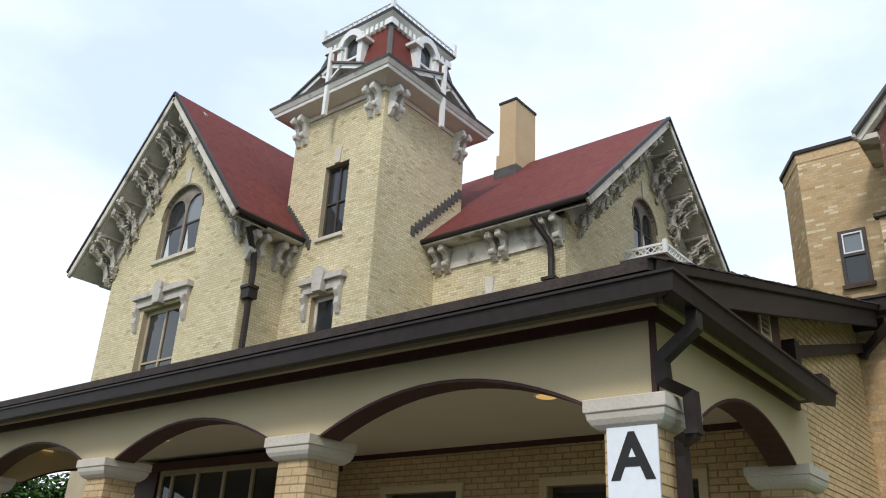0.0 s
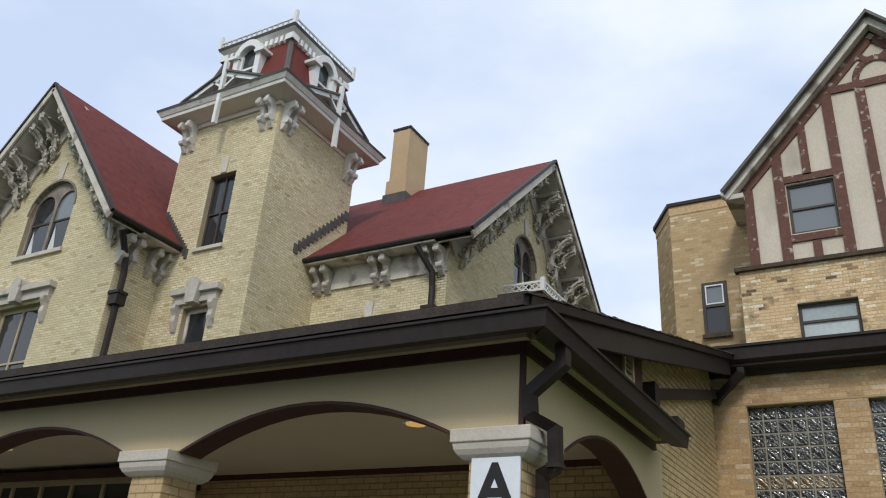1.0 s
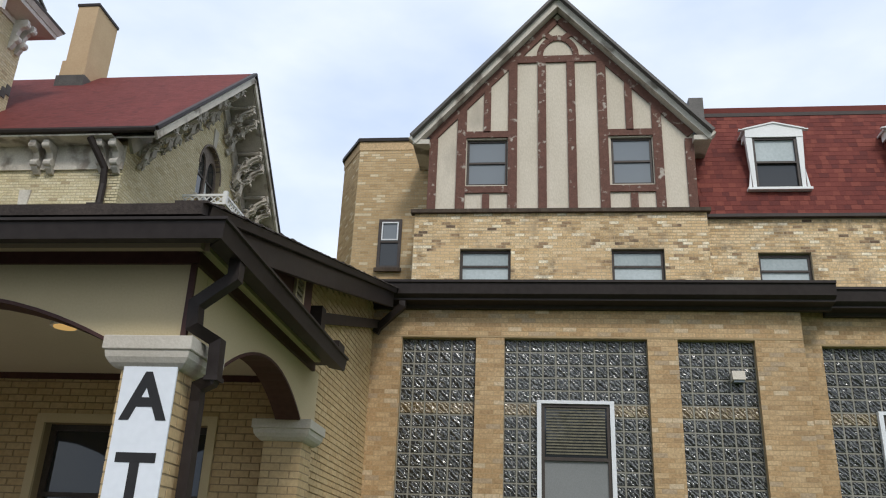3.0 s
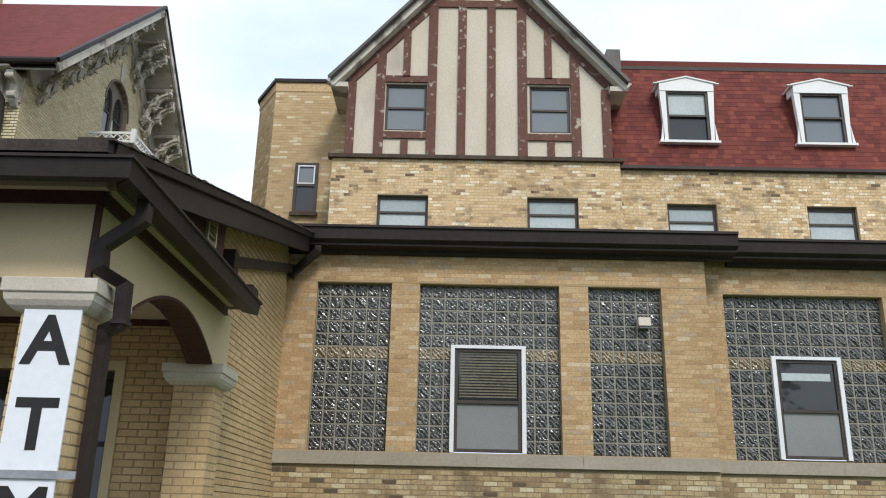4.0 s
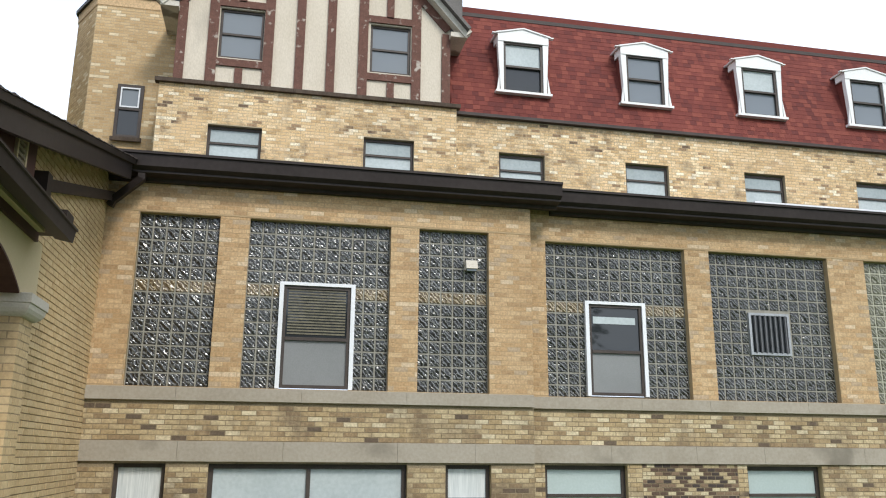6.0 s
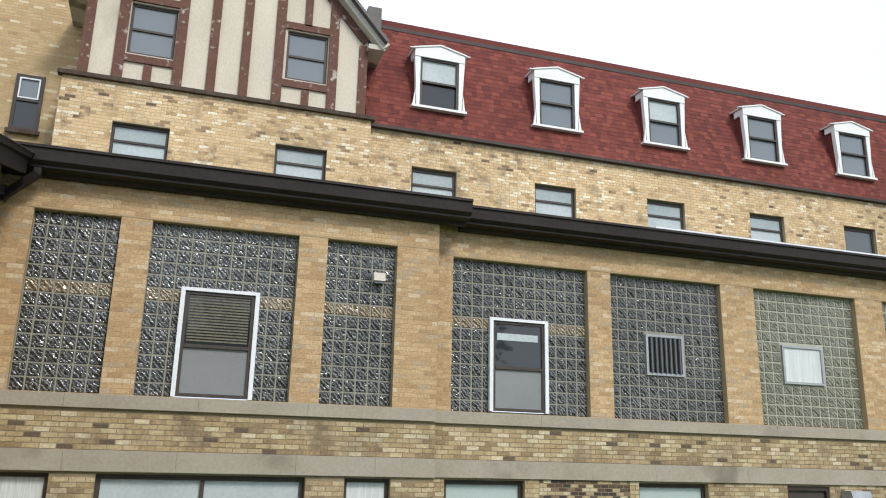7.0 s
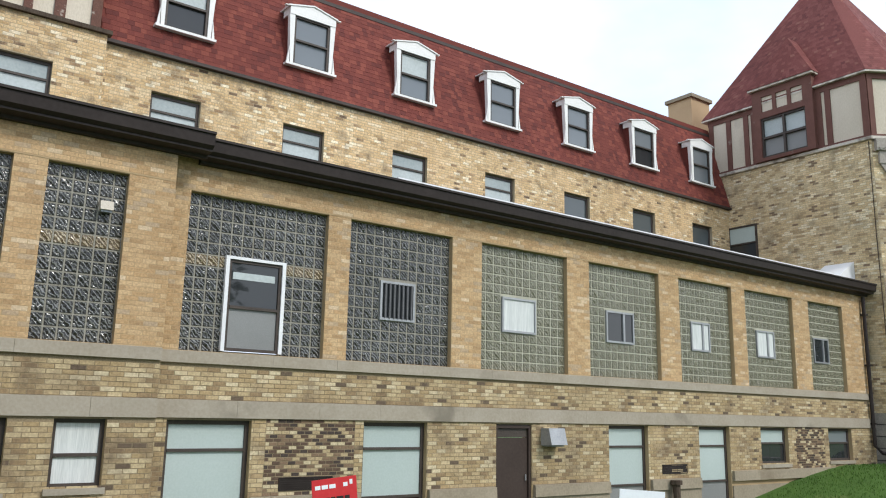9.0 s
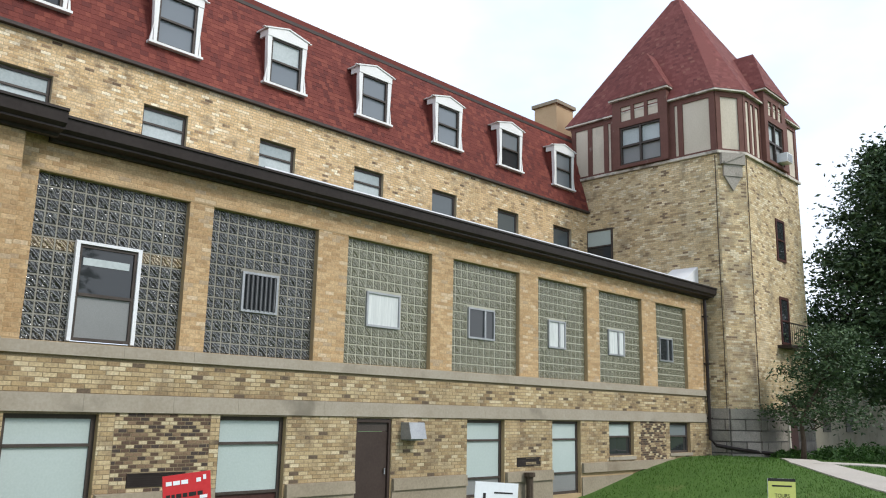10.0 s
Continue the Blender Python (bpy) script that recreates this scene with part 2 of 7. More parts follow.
ashlar = both("grey_ashlar", [((0.27, 0.25, 0.21), 3), ((0.32, 0.29, 0.25), 3), ((0.22, 0.20, 0.17), 2)], dirt_at=0.54, dirt=(0.1, 0.09, 0.08), dirt_scale=0.6)
brown_metal = surface("dark_brown_metal", (0.022, 0.016, 0.014), (0.034, 0.026, 0.023), 0.5, 1.5, 12, 0.05, spec=0.22)
brown_paint = surface("dark_brown_paint", (0.058, 0.022, 0.019), (0.080, 0.033, 0.028), 0.55, 3, 20, 0.1)
stucco = surface("yellow_stucco", (0.56, 0.455, 0.275), (0.61, 0.505, 0.315), 0.85, 1.0, 60, 0.25)
cap_stone = surface("cast_stone_cap", (0.52, 0.47, 0.39), (0.62, 0.57, 0.49), 0.85, 2.0, 45, 0.3)
ceiling_paint = surface("cream_ceiling", (0.64, 0.57, 0.45), (0.70, 0.63, 0.51), 0.7, 0.8, 40, 0.05)
old_paint = surface("weathered_white_paint", (0.50, 0.455, 0.385), (0.66, 0.62, 0.54), 0.75, 2.5, 25, 0.35, stain=(0.26, 0.225, 0.185), stain_at=0.56)
grey_carving = surface("weathered_carved_wood", (0.42, 0.385, 0.335), (0.55, 0.51, 0.45), 0.8, 5, 30, 0.5, stain=(0.30, 0.26, 0.22), stain_at=0.64)
white_paint = surface("white_paint", (0.72, 0.72, 0.70), (0.80, 0.80, 0.78), 0.5, 2, 25, 0.05)
white_metal = surface("white_metal", (0.70, 0.71, 0.72), (0.78, 0.79, 0.80), 0.4, 2, 25, 0.03)
grey_metal = surface("grey_metal", (0.28, 0.29, 0.30), (0.40, 0.41, 0.42), 0.4, 3, 30, 0.05, metal=0.4)
tower_timber = surface("mauve_brown_timber", (0.125, 0.055, 0.043), (0.165, 0.075, 0.058), 0.75, 3, 40, 0.25, stain=(0.30, 0.25, 0.21), stain_at=0.70)
timber = surface("red_brown_timber", (0.105, 0.049, 0.036), (0.160, 0.077, 0.056), 0.8, 9, 40, 0.4, stain=(0.42, 0.37, 0.31), stain_at=0.635)
render_panel = surface("cream_roughcast", (0.54, 0.475, 0.375), (0.65, 0.58, 0.475), 0.9, 1.0, 30, 0.5, stain=(0.42, 0.37, 0.30), stain_at=0.66, stretch=(1, 1, 0.5))
chimney_paint = surface("painted_chimney", (0.46, 0.325, 0.19), (0.54, 0.395, 0.24), 0.85, 1.2, 30, 0.3)
dark_frame = surface("dark_window_frame", (0.045, 0.035, 0.03), (0.075, 0.06, 0.05), 0.5, 4, 40, 0.1)
tan_frame = surface("tan_window_frame", (0.36, 0.29, 0.19), (0.44, 0.37, 0.25), 0.6, 4, 40, 0.1)
lead = surface("lead_flashing", (0.07, 0.065, 0.06), (0.12, 0.11, 0.10), 0.5, 4, 30, 0.2)
pane_dark = glass("dark_pane", (0.03, 0.033, 0.035))
# grey base colour stands in for sky reflected in the panes
pane_grey = glass("grey_pane", (0.18, 0.20, 0.215))
pane_mid = glass("dim_pane", (0.085, 0.10, 0.105))
pane_screen = surface("insect_screen", (0.19, 0.195, 0.19), (0.25, 0.255, 0.25), 0.4, 0.8, 60, 0.05, spec=0.5)
frosted = surface("frosted_film", (0.40, 0.47, 0.45), (0.46, 0.53, 0.51), 0.25, 0.5, 30, 0.02, spec=0.6)
blind_white = surface("white_blind", (0.40, 0.45, 0.45), (0.50, 0.55, 0.55), 0.6, 1.5, 20, 0.05)
upper_blind = surface("dull_upper_blind", (0.27, 0.32, 0.32), (0.36, 0.41, 0.41), 0.35, 1.2, 20, 0.05, spec=0.5)
curtain = surface("white_curtain", (0.50, 0.53, 0.52), (0.70, 0.72, 0.70), 0.85, 6, 30, 0.2, stretch=(3, 3, 0.15))
# second colour of each block glass is its painted glint
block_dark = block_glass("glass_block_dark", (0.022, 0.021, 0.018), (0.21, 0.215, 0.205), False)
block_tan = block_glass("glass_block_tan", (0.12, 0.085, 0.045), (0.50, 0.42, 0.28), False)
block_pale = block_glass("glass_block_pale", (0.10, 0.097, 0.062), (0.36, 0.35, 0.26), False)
block_grout = surface("block_grout", (0.23, 0.215, 0.175), (0.32, 0.305, 0.26), 0.85, 2, 30, 0.2)
pale_grout = surface("pale_block_grout", (0.36, 0.35, 0.27), (0.45, 0.44, 0.35), 0.85, 2, 30, 0.2)
porch_shingle = surface("dark_porch_shingle", (0.030, 0.023, 0.020), (0.062, 0.048, 0.041), 0.9, 6, 40, 0.6)
grass_ground = surface("lawn", (0.045, 0.10, 0.013), (0.065, 0.130, 0.019), 0.9, 0.8, 25, 0.5, stain=(0.12, 0.14, 0.04), stain_at=0.7)
paving = surface("pale_concrete_path", (0.42, 0.38, 0.33), (0.52, 0.48, 0.42), 0.9, 1.0, 25, 0.3)
asphalt = surface("asphalt", (0.045, 0.045, 0.045), (0.07, 0.07, 0.068), 0.9, 1.0, 80, 0.4)
bark = surface("bark", (0.05, 0.035, 0.025), (0.10, 0.075, 0.055), 0.9, 6, 30, 0.6, stretch=(1, 1, 0.3))
sign_white = surface("white_sign_panel", (0.74, 0.77, 0.80), (0.80, 0.83, 0.86), 0.45, 1, 20, 0.02)
sign_black = surface("black_lettering", (0.016, 0.015, 0.015), (0.024, 0.022, 0.022), 0.5, 3, 20, 0.02)
sign_red = surface("red_sign_panel", (0.50, 0.025, 0.03), (0.56, 0.035, 0.04), 0.5, 1, 20, 0.02)
sign_green = surface("lime_sign_panel", (0.46, 0.49, 0.14), (0.52, 0.55, 0.17), 0.5, 1, 20, 0.02)


def leaf_material(name, colours):
    m = pieces(name, colours, True, rough=0.55, dirt_at=0.95, weather=0.15)
    return m


leaves_dark = leaf_material("tree_leaves", [((0.045, 0.078, 0.032), 4), ((0.062, 0.104, 0.043), 3), ((0.032, 0.058, 0.025), 3), ((0.095, 0.145, 0.062), 1.2)])
grass_blades = leaf_material("grass_blades", [((0.058, 0.130, 0.016), 4), ((0.075, 0.152, 0.023), 3), ((0.045, 0.10, 0.013), 3), ((0.105, 0.16, 0.045), 0.6)])
leaves_light = leaf_material("light_leaves", [((0.045, 0.105, 0.02), 4), ((0.065, 0.14, 0.028), 3), ((0.035, 0.08, 0.016), 2)])


# ---- building helpers ----
class Mesh:
    """Collects corners and faces of one mesh."""
    def __init__(self):
        self.v, self.f = [], []

    def hexa(self, p):
        k = len(self.v)
        self.v += [tuple(q) for q in p]
        self.f += [(k, k + 3, k + 2, k + 1), (k + 4, k + 5, k + 6, k + 7), (k, k + 1, k + 5, k + 4), (k + 1, k + 2, k + 6, k + 5), (k + 2, k + 3, k + 7, k + 6), (k + 3, k, k + 4, k + 7)]

    def box(self, x0, x1, y0, y1, z0, z1):
        self.hexa([(x0, y0, z0), (x1, y0, z0), (x1, y1, z0), (x0, y1, z0), (x0, y0, z1), (x1, y0, z1), (x1, y1, z1), (x0, y1, z1)])
        return self

    def prism(self, ring, shift):
        """A flat ring of points pushed along shift."""
        k, n = len(self.v), len(ring)
        a = [Vector(q) for q in ring]
        self.v += [tuple(q) for q in a] + [tuple(q + Vector(shift)) for q in a]
        self.f += [tuple(range(k + n - 1, k - 1, -1)), tuple(range(k + n, k + 2 * n))]
        self.f += [(k + i, k + (i + 1) % n, k + n + (i + 1) % n, k + n + i) for i in range(n)]
        return self

    def tube(self, points, radius, sides=8, radii=None):
        """A round rod along points."""
        k = len(self.v)
        pts = [Vector(q) for q in points]
        for i, q in enumerate(pts):
            d = (pts[min(i + 1, len(pts) - 1)] - pts[max(i - 1, 0)]).normalized()
            s = d.cross(Vector((0, 0, 1)) if abs(d.z) < 0.9 else Vector((0, 1, 0))).normalized()
            t = d.cross(s)
            rr = radii[i] if radii else radius
            self.v += [tuple(q + (s * math.cos(2 * math.pi * j / sides) + t * math.sin(2 * math.pi * j / sides)) * rr) for j in range(sides)]
        for i in range(len(pts) - 1):
            for j in range(sides):
                a, b = k + i * sides + j, k + i * sides + (j + 1) % sides
                self.f.append((a, b, b + sides, a + sides))
        self.f += [tuple(range(k + sides - 1, k - 1, -1)), tuple(range(k + (len(pts) - 1) * sides, k + len(pts) * sides))]
        return self

    def quad(self, a, b, c, d):
        k = len(self.v)
        self.v += [tuple(a), tuple(b), tuple(c), tuple(d)]
        self.f.append((k, k + 1, k + 2, k + 3))
        return self


class Face:
    """An upright plane: u runs along it, d stands out of it, z is up."""
    def __init__(self, o, u, n):
        self.o, self.u, self.n = Vector((o[0], o[1], 0)), Vector((u[0], u[1], 0)).normalized(), Vector((n[0], n[1], 0)).normalized()

    def at(self, u, d, z):
        return self.o + self.u * u + self.n * d + Vector((0, 0, z))

    def box(self, m, u0, u1, d0, d1, z0, z1):
        m.hexa([self.at(*q) for q in ((u0, d1, z0), (u1, d1, z0), (u1, d0, z0), (u0, d0, z0), (u0, d1, z1), (u1, d1, z1), (u1, d0, z1), (u0, d0, z1))])
        return m

    def bar(self, m, a, b, width, d0, d1):
        """A straight board in the plane from a to b, each (u, z)."""
        du, dz = b[0] - a[0], b[1] - a[1]
        k = width / 2 / math.hypot(du, dz)
        ring = [(a[0] - dz * k, a[1] + du * k), (b[0] - dz * k, b[1] + du * k), (b[0] + dz * k, b[1] - du * k), (a[0] + dz * k, a[1] - du * k)]
        return m.prism([self.at(u, d0, z) for u, z in ring], self.n * (d1 - d0))

    def basis(self, u, d, z):
        q = self.at(u, d, z)
        return Matrix(((self.u.x, self.n.x, 0, q.x), (self.u.y, self.n.y, 0, q.y), (0, 0, 1, q.z), (0, 0, 0, 1)))


def link(name, m, material, parent=None, label="", smooth=False):
    me = bpy.data.meshes.new(name)
    me.from_pydata(m.v, [], m.f)
    me.materials.append(material)
    bm = bmesh.new()
    bm.from_mesh(me)
    if len(bm.faces) < 60000:
        bmesh.ops.recalc_face_normals(bm, faces=bm.faces)
    bm.to_mesh(me)
    bm.free()
    if smooth:
        me.shade_smooth()
    ob = new(name, me)
    ob.parent = parent
    if label:
        ob["label"] = label
    return ob


def part(name, m, material, parent, label="", smooth=False):
    return link(name, m, material, parent, label, smooth)


def thing(name, at, label, category, group="", kind=""):
    ob = new(name)
    ob.empty_display_size = 0.2
    ob.location = at
    return tagged(ob, label, category, group, kind)


def anchor(ob):
    """Parts are written in world places: undo the base's place for its parts."""
    bpy.context.view_layer.update()
    for c in ob.children:
        c.matrix_parent_inverse = Matrix.Translation(-ob.location)
    return ob


def hole(u0, u1, z0, z1, rise=0.0):
    return (u0, u1, z0, z1, rise)


def hole_top(h, u):
    u0, u1, z0, z1, rise = h
    if not rise:
        return z1
    x = min(1.0, abs(u - (u0 + u1) / 2) / ((u1 - u0) / 2))
    if rise < 0:
        return z1 + rise * x * x
    return z1 - rise + rise * math.sqrt(max(0.0, 1 - x * x))


def hole_span(h, z):
    u0, u1, z0, z1, rise = h
    if z <= z0 or z >= z1:
        return None
    if rise and z > z1 - rise:
        k = (u1 - u0) / 2 * math.sqrt(max(0.0, 1 - ((z - z1 + rise) / rise) ** 2))
        c = (u0 + u1) / 2
        return (c - k, c + k)
    return (u0, u1)


def slab(m, f, u0, u1, z0, z1, th, holes=(), top=None, step=0.25):
    """A wall body with openings right through it; top(u) gives a sloping upper edge."""
    top = top or (lambda u: z1)
    cuts = {u0, u1}
    for h in holes:
        cuts |= {h[0], h[1]}
        if h[4]:
            cuts |= {h[0] + (h[1] - h[0]) * k / 16 for k in range(17)}
    if top(u0) != top((u0 + u1) / 2) or top(u1) != top((u0 + u1) / 2):
        cuts |= {u0 + (u1 - u0) * k / 16 for k in range(17)}
    cuts = sorted(c for c in cuts if u0 <= c <= u1)
    for a, b in zip(cuts, cuts[1:]):
        if b - a < 1e-5:
            continue
        mid = (a + b) / 2
        here = sorted([h for h in holes if h[0] < mid < h[1]], key=lambda h: h[2])
        za, zb = z0, z0
        spans = []
        for h in here:
            spans.append((za, zb, h[2], h[2]))
            za, zb = hole_top(h, a), hole_top(h, b)
        spans.append((za, zb, top(a), top(b)))
        for la, lb, ta, tb in spans:
            if ta - la < 1e-4 and tb - lb < 1e-4:
                continue
            m.hexa([f.at(a, 0, la), f.at(b, 0, lb), f.at(b, -th, lb), f.at(a, -th, la), f.at(a, 0, max(ta, la)), f.at(b, 0, max(tb, lb)), f.at(b, -th, max(tb, lb)), f.at(a, -th, max(ta, la))])
    return m


def masonry(parent, f, u0, u1, z0, z1, holes=(), top=None, mats=None, course=0.0735, length=0.215, joint=0.010, proud=0.004, singles=None, name="brick", seed=1, keep=300, skip=()):
    """Courses of separate bricks on a wall body; those inside the stretch singles=(u0, u1, z0, z1) are objects of their own."""
    rnd = random.Random(seed)
    top = top or (lambda u: z1)
    bulk = Mesh()
    base = None
    made = 0
    n = int(round((z1 - z0) / course))
    for c in range(n):
        za, zb = z0 + c * course + joint / 2, z0 + (c + 1) * course - joint / 2
        zm = (za + zb) / 2
        gaps = sorted(s for s in (hole_span(h, zm) for h in list(holes) + list(skip)) if s)
        u = u0 - (length / 2 if c % 2 else 0)
        while u < u1:
            a, b = max(u, u0) + joint / 2, min(u + length, u1) - joint / 2
            u += length
            bits = [(a, b)]
            for g0, g1 in gaps:
                bits = [q for s, e in bits for q in ((s, min(e, g0)), (max(s, g1), e)) if q[1] - q[0] > 0.015]
            for s, e in bits:
                if zb > top(s) or zb > top(e):
                    continue
                d = proud * rnd.uniform(0.7, 1.25)
                if singles and made < keep and e - s > length * 0.9 and singles[0] < s and e < singles[1] and singles[2] < za and zb < singles[3]:
                    if base is None:
                        bm_ = Mesh()
                        w, h = length - joint, course - joint
                        bm_.hexa([(0, 1, 0), (w, 1, 0), (w, 0, 0), (0, 0, 0), (0.002, 1, h - 0.002), (w - 0.002, 1, h - 0.002), (w, 0, h), (0, 0, h)])
                        base = bpy.data.meshes.new(name)
                        base.from_pydata(bm_.v, [], bm_.f)
                        base.materials.append(mats[1])
                    ob = new(name, base)
                    ob.parent = parent
                    ob.matrix_local = f.basis(s, 0, za) @ Matrix.Diagonal((1, d, 1, 1))
                    made += 1
                else:
                    k = len(bulk.v)
                    i = 0.0025
                    bulk.v += [tuple(f.at(*q)) for q in ((s, 0, za), (e, 0, za), (e, 0, zb), (s, 0, zb), (s + i, d, za + i), (e - i, d, za + i), (e - i, d, zb - i), (s + i, d, zb - i))]
                    bulk.f += [(k + 4, k + 5, k + 6, k + 7), (k, k + 1, k + 5, k + 4), (k + 1, k + 2, k + 6, k + 5), (k + 2, k + 3, k + 7, k + 6), (k + 3, k, k + 4, k + 7)]
    if bulk.v:
        me = bpy.data.meshes.new("brickwork")
        me.from_pydata(bulk.v, [], bulk.f)
        me.materials.append(mats[0])
        ob = new("brickwork", me)
        ob.parent = parent
        ob["kind"] = "stuff"


def shingles(parent, corners, across, mats, row=0.14, width=0.3, seed=1, name="shingles", lift=0.012):
    """Rows of lapped shingles on a sloping quad: corners low-left, low-right, up-right, up-left."""
    rnd = random.Random(seed)
    a, b, c, d = (Vector(q) for q in corners)
    up = ((d - a).length + (c - b).length) / 2
    nrm = (b - a).cross(d - a).normalized()
    if nrm.z < 0:
        nrm = -nrm
    rows = max(2, int(up / row))
    m = Mesh()
    for r in range(rows):
        t0, t1 = r / rows, min(1.0, (r + 1.15) / rows)
        l0, r0 = a.lerp(d, t0), b.lerp(c, t0)
        l1, r1 = a.lerp(d, t1), b.lerp(c, t1)
        wlen = (r0 - l0).length
        if wlen < 0.05:
            continue
        s = -rnd.random() * width
        while s < wlen:
            e = s + width * rnd.uniform(0.6, 1.2)
            p0, p1 = max(0, s) / wlen, min(wlen, e - 0.006) / wlen
            s = e
            if p1 - p0 < 0.004:
                continue
            q = [l0.lerp(r0, p0) + nrm * lift * rnd.uniform(1.0, 1.5), l0.lerp(r0, p1) + nrm * lift * rnd.uniform(1.0, 1.5), l1.lerp(r1, p1) + nrm * 0.002, l1.lerp(r1, p0) + nrm * 0.002]
            k = len(m.v)
            m.v += [tuple(x) for x in q] + [tuple(l0.lerp(r0, p0)), tuple(l0.lerp(r0, p1))]
            m.f += [(k, k + 1, k + 2, k + 3), (k + 4, k + 5, k + 1, k)]
    me = bpy.data.meshes.new(name)
    me.from_pydata(m.v, [], m.f)
    me.materials.append(mats[0])
    ob = new(name, me)
    ob.parent = parent
    ob["kind"] = "stuff"
    return ob


WINDOWS = [0]


def sash(f, u0, u1, z0, z1, deep=0.12, frame=None, pane=None, lower=None, mids=(), mull=(), bar=0.05, label="", sill=None, sill_out=0.06, rise=0.0, behind=None, group=""):
    """A window in an opening: frame, rails, panes, sill."""
    WINDOWS[0] += 1
    frame, pane = frame or dark_frame, pane or pane_grey
    w = thing("window_%d" % WINDOWS[0], f.at((u0 + u1) / 2, 0, z0), label or "dark-framed sash window set in a brick wall", "window", group, "structure")
    m = Mesh()
    d0, d1 = -deep - 0.05, -deep
    if rise:
        n = 14
        pts = []
        outer, inner = [], []
        for k in range(n + 1):
            an = math.pi * k / n
            c, h = (u0 + u1) / 2, (u1 - u0) / 2
            outer.append((c + h * math.cos(an), z1 - rise + rise * math.sin(an)))
            inner.append((c + (h - bar) * math.cos(an), z1 - rise + (rise - bar) * math.sin(an)))
        for k in range(n):
            m.prism([f.at(q[0], d0, q[1]) for q in (outer[k], outer[k + 1], inner[k + 1], inner[k])], f.n * 0.05)
        f.box(m, u0, u0 + bar, d0, d1, z0, z1 - rise)
        f.box(m, u1 - bar, u1, d0, d1, z0, z1 - rise)
        f.box(m, u0 + bar, u1 - bar, d0, d1, z0, z0 + bar)
    else:
        f.box(m, u0, u0 + bar, d0, d1, z0, z1)
        f.box(m, u1 - bar, u1, d0, d1, z0, z1)
        f.box(m, u0 + bar, u1 - bar, d0, d1, z0, z0 + bar)
        f.box(m, u0 + bar, u1 - bar, d0, d1, z1 - bar, z1)
    wf = part("window_frame", m, frame, w)
    if mids or mull:
        m = Mesh()
        for z in mids:
            f.box(m, u0 + bar, u1 - bar, d0 + 0.01, d1 + 0.012, z - 0.025, z + 0.025)
        part("rail", m, frame, wf) if mids else None
        for u in mull:
            m2 = Mesh()
            f.box(m2, u - 0.03, u + 0.03, d0 + 0.005, d1 + 0.008, z0 + bar, z1 - bar)
            part("mullion", m2, frame, wf)
    edges = [z0 + bar] + sorted(mids) + [z1 - bar * 0.5]
    us = [u0 + bar] + sorted(mull) + [u1 - bar]
    for i, (a, b) in enumerate(zip(edges, edges[1:])):
        for p, q in zip(us, us[1:]):
            m = Mesh()
            if rise and i == len(edges) - 2:
                ring = []
                c, h = (u0 + u1) / 2, (u1 - u0) / 2 - bar * 0.5
                for k in range(13):
                    u = p + (q - p) * k / 12
                    ring.append((u, z1 - rise + (rise - bar * 0.5) * math.sqrt(max(0, 1 - ((u - c) / h) ** 2))))
                m.prism([f.at(u, d0 + 0.015, z) for u, z in [(q, a), (p, a)] + ring], f.n * 0.008)
            else:
                f.box(m, p, q, d0 + 0.015, d0 + 0.023, a, b)
            part("pane", m, (lower if lower and i == 0 and len(edges) > 2 else pane), w)
    if sill:
        m = f.box(Mesh(), u0 - 0.05, u1 + 0.05, -deep, sill_out, z0 - 0.09, z0 - 0.002)
        part("window_sill", m, sill, w)
    return anchor(w)


# ---- ground ----
def ground_z(x, y):
    """Level by the porch, sunk along the long wing, rising to a lawn bank at the round-ended tower."""
    s = lambda a, b, v: max(0.0, min(1.0, (v - a) / (b - a))) ** 2 * (3 - 2 * max(0.0, min(1.0, (v - a) / (b - a))))
    z = -0.75 * s(3.8, 6.0, x) * (1 - s(16.0, 25.5, x)) * s(5.5, 10.0, y)
    z += 0.42 * s(18.0, 25.5, x) * s(-2, 6, y) * (1 - 0.85 * s(26.5, 32.0, x))
    return z


PATHS = [[(30.0, 12.0), (27.4, 10.7), (25.1, 9.5), (23.9, 8.4), (22.5, 7.1), (20.4, 5.5), (17.0, 3.2)], [(25.3, 9.3), (25.5, 8.0), (25.1, 6.6), (24.4, 4.4)]]
PATH_HALF = 0.45


def on_path(x, y):
    """True where the garden path lies."""
    for line in PATHS:
        for (ax, ay), (bx, by) in zip(line, line[1:]):
            k = max(0.0, min(1.0, ((x - ax) * (bx - ax) + (y - ay) * (by - ay)) / ((bx - ax) ** 2 + (by - ay) ** 2)))
            if math.hypot(x - ax - k * (bx - ax), y - ay - k * (by - ay)) < PATH_HALF + 0.04:
                return True
    return False


gm = Mesh()
xs = [-600, -200, -80, -40, -25] + [-20 + k for k in range(0, 62)] + [46, 55, 70, 100, 250, 600]
ys = [-600, -200, -60, -30, -15] + [-8 + k for k in range(0, 31)] + [30, 45, 70, 120, 250, 600]
for y in ys:
    for x in xs:
        gm.v.append((x, y, ground_z(x, y)))
nx = len(xs)
for j in range(len(ys) - 1):
    for i in range(nx - 1):
        gm.f.append((j * nx + i, j * nx + i + 1, (j + 1) * nx + i + 1, (j + 1) * nx + i))
ground = link("ground", gm, grass_ground, smooth=True)
tagged(ground, "mown green lawn sloping along the buildings", "ground", kind="structure")
rnd = random.Random(5)
bl = Mesh()
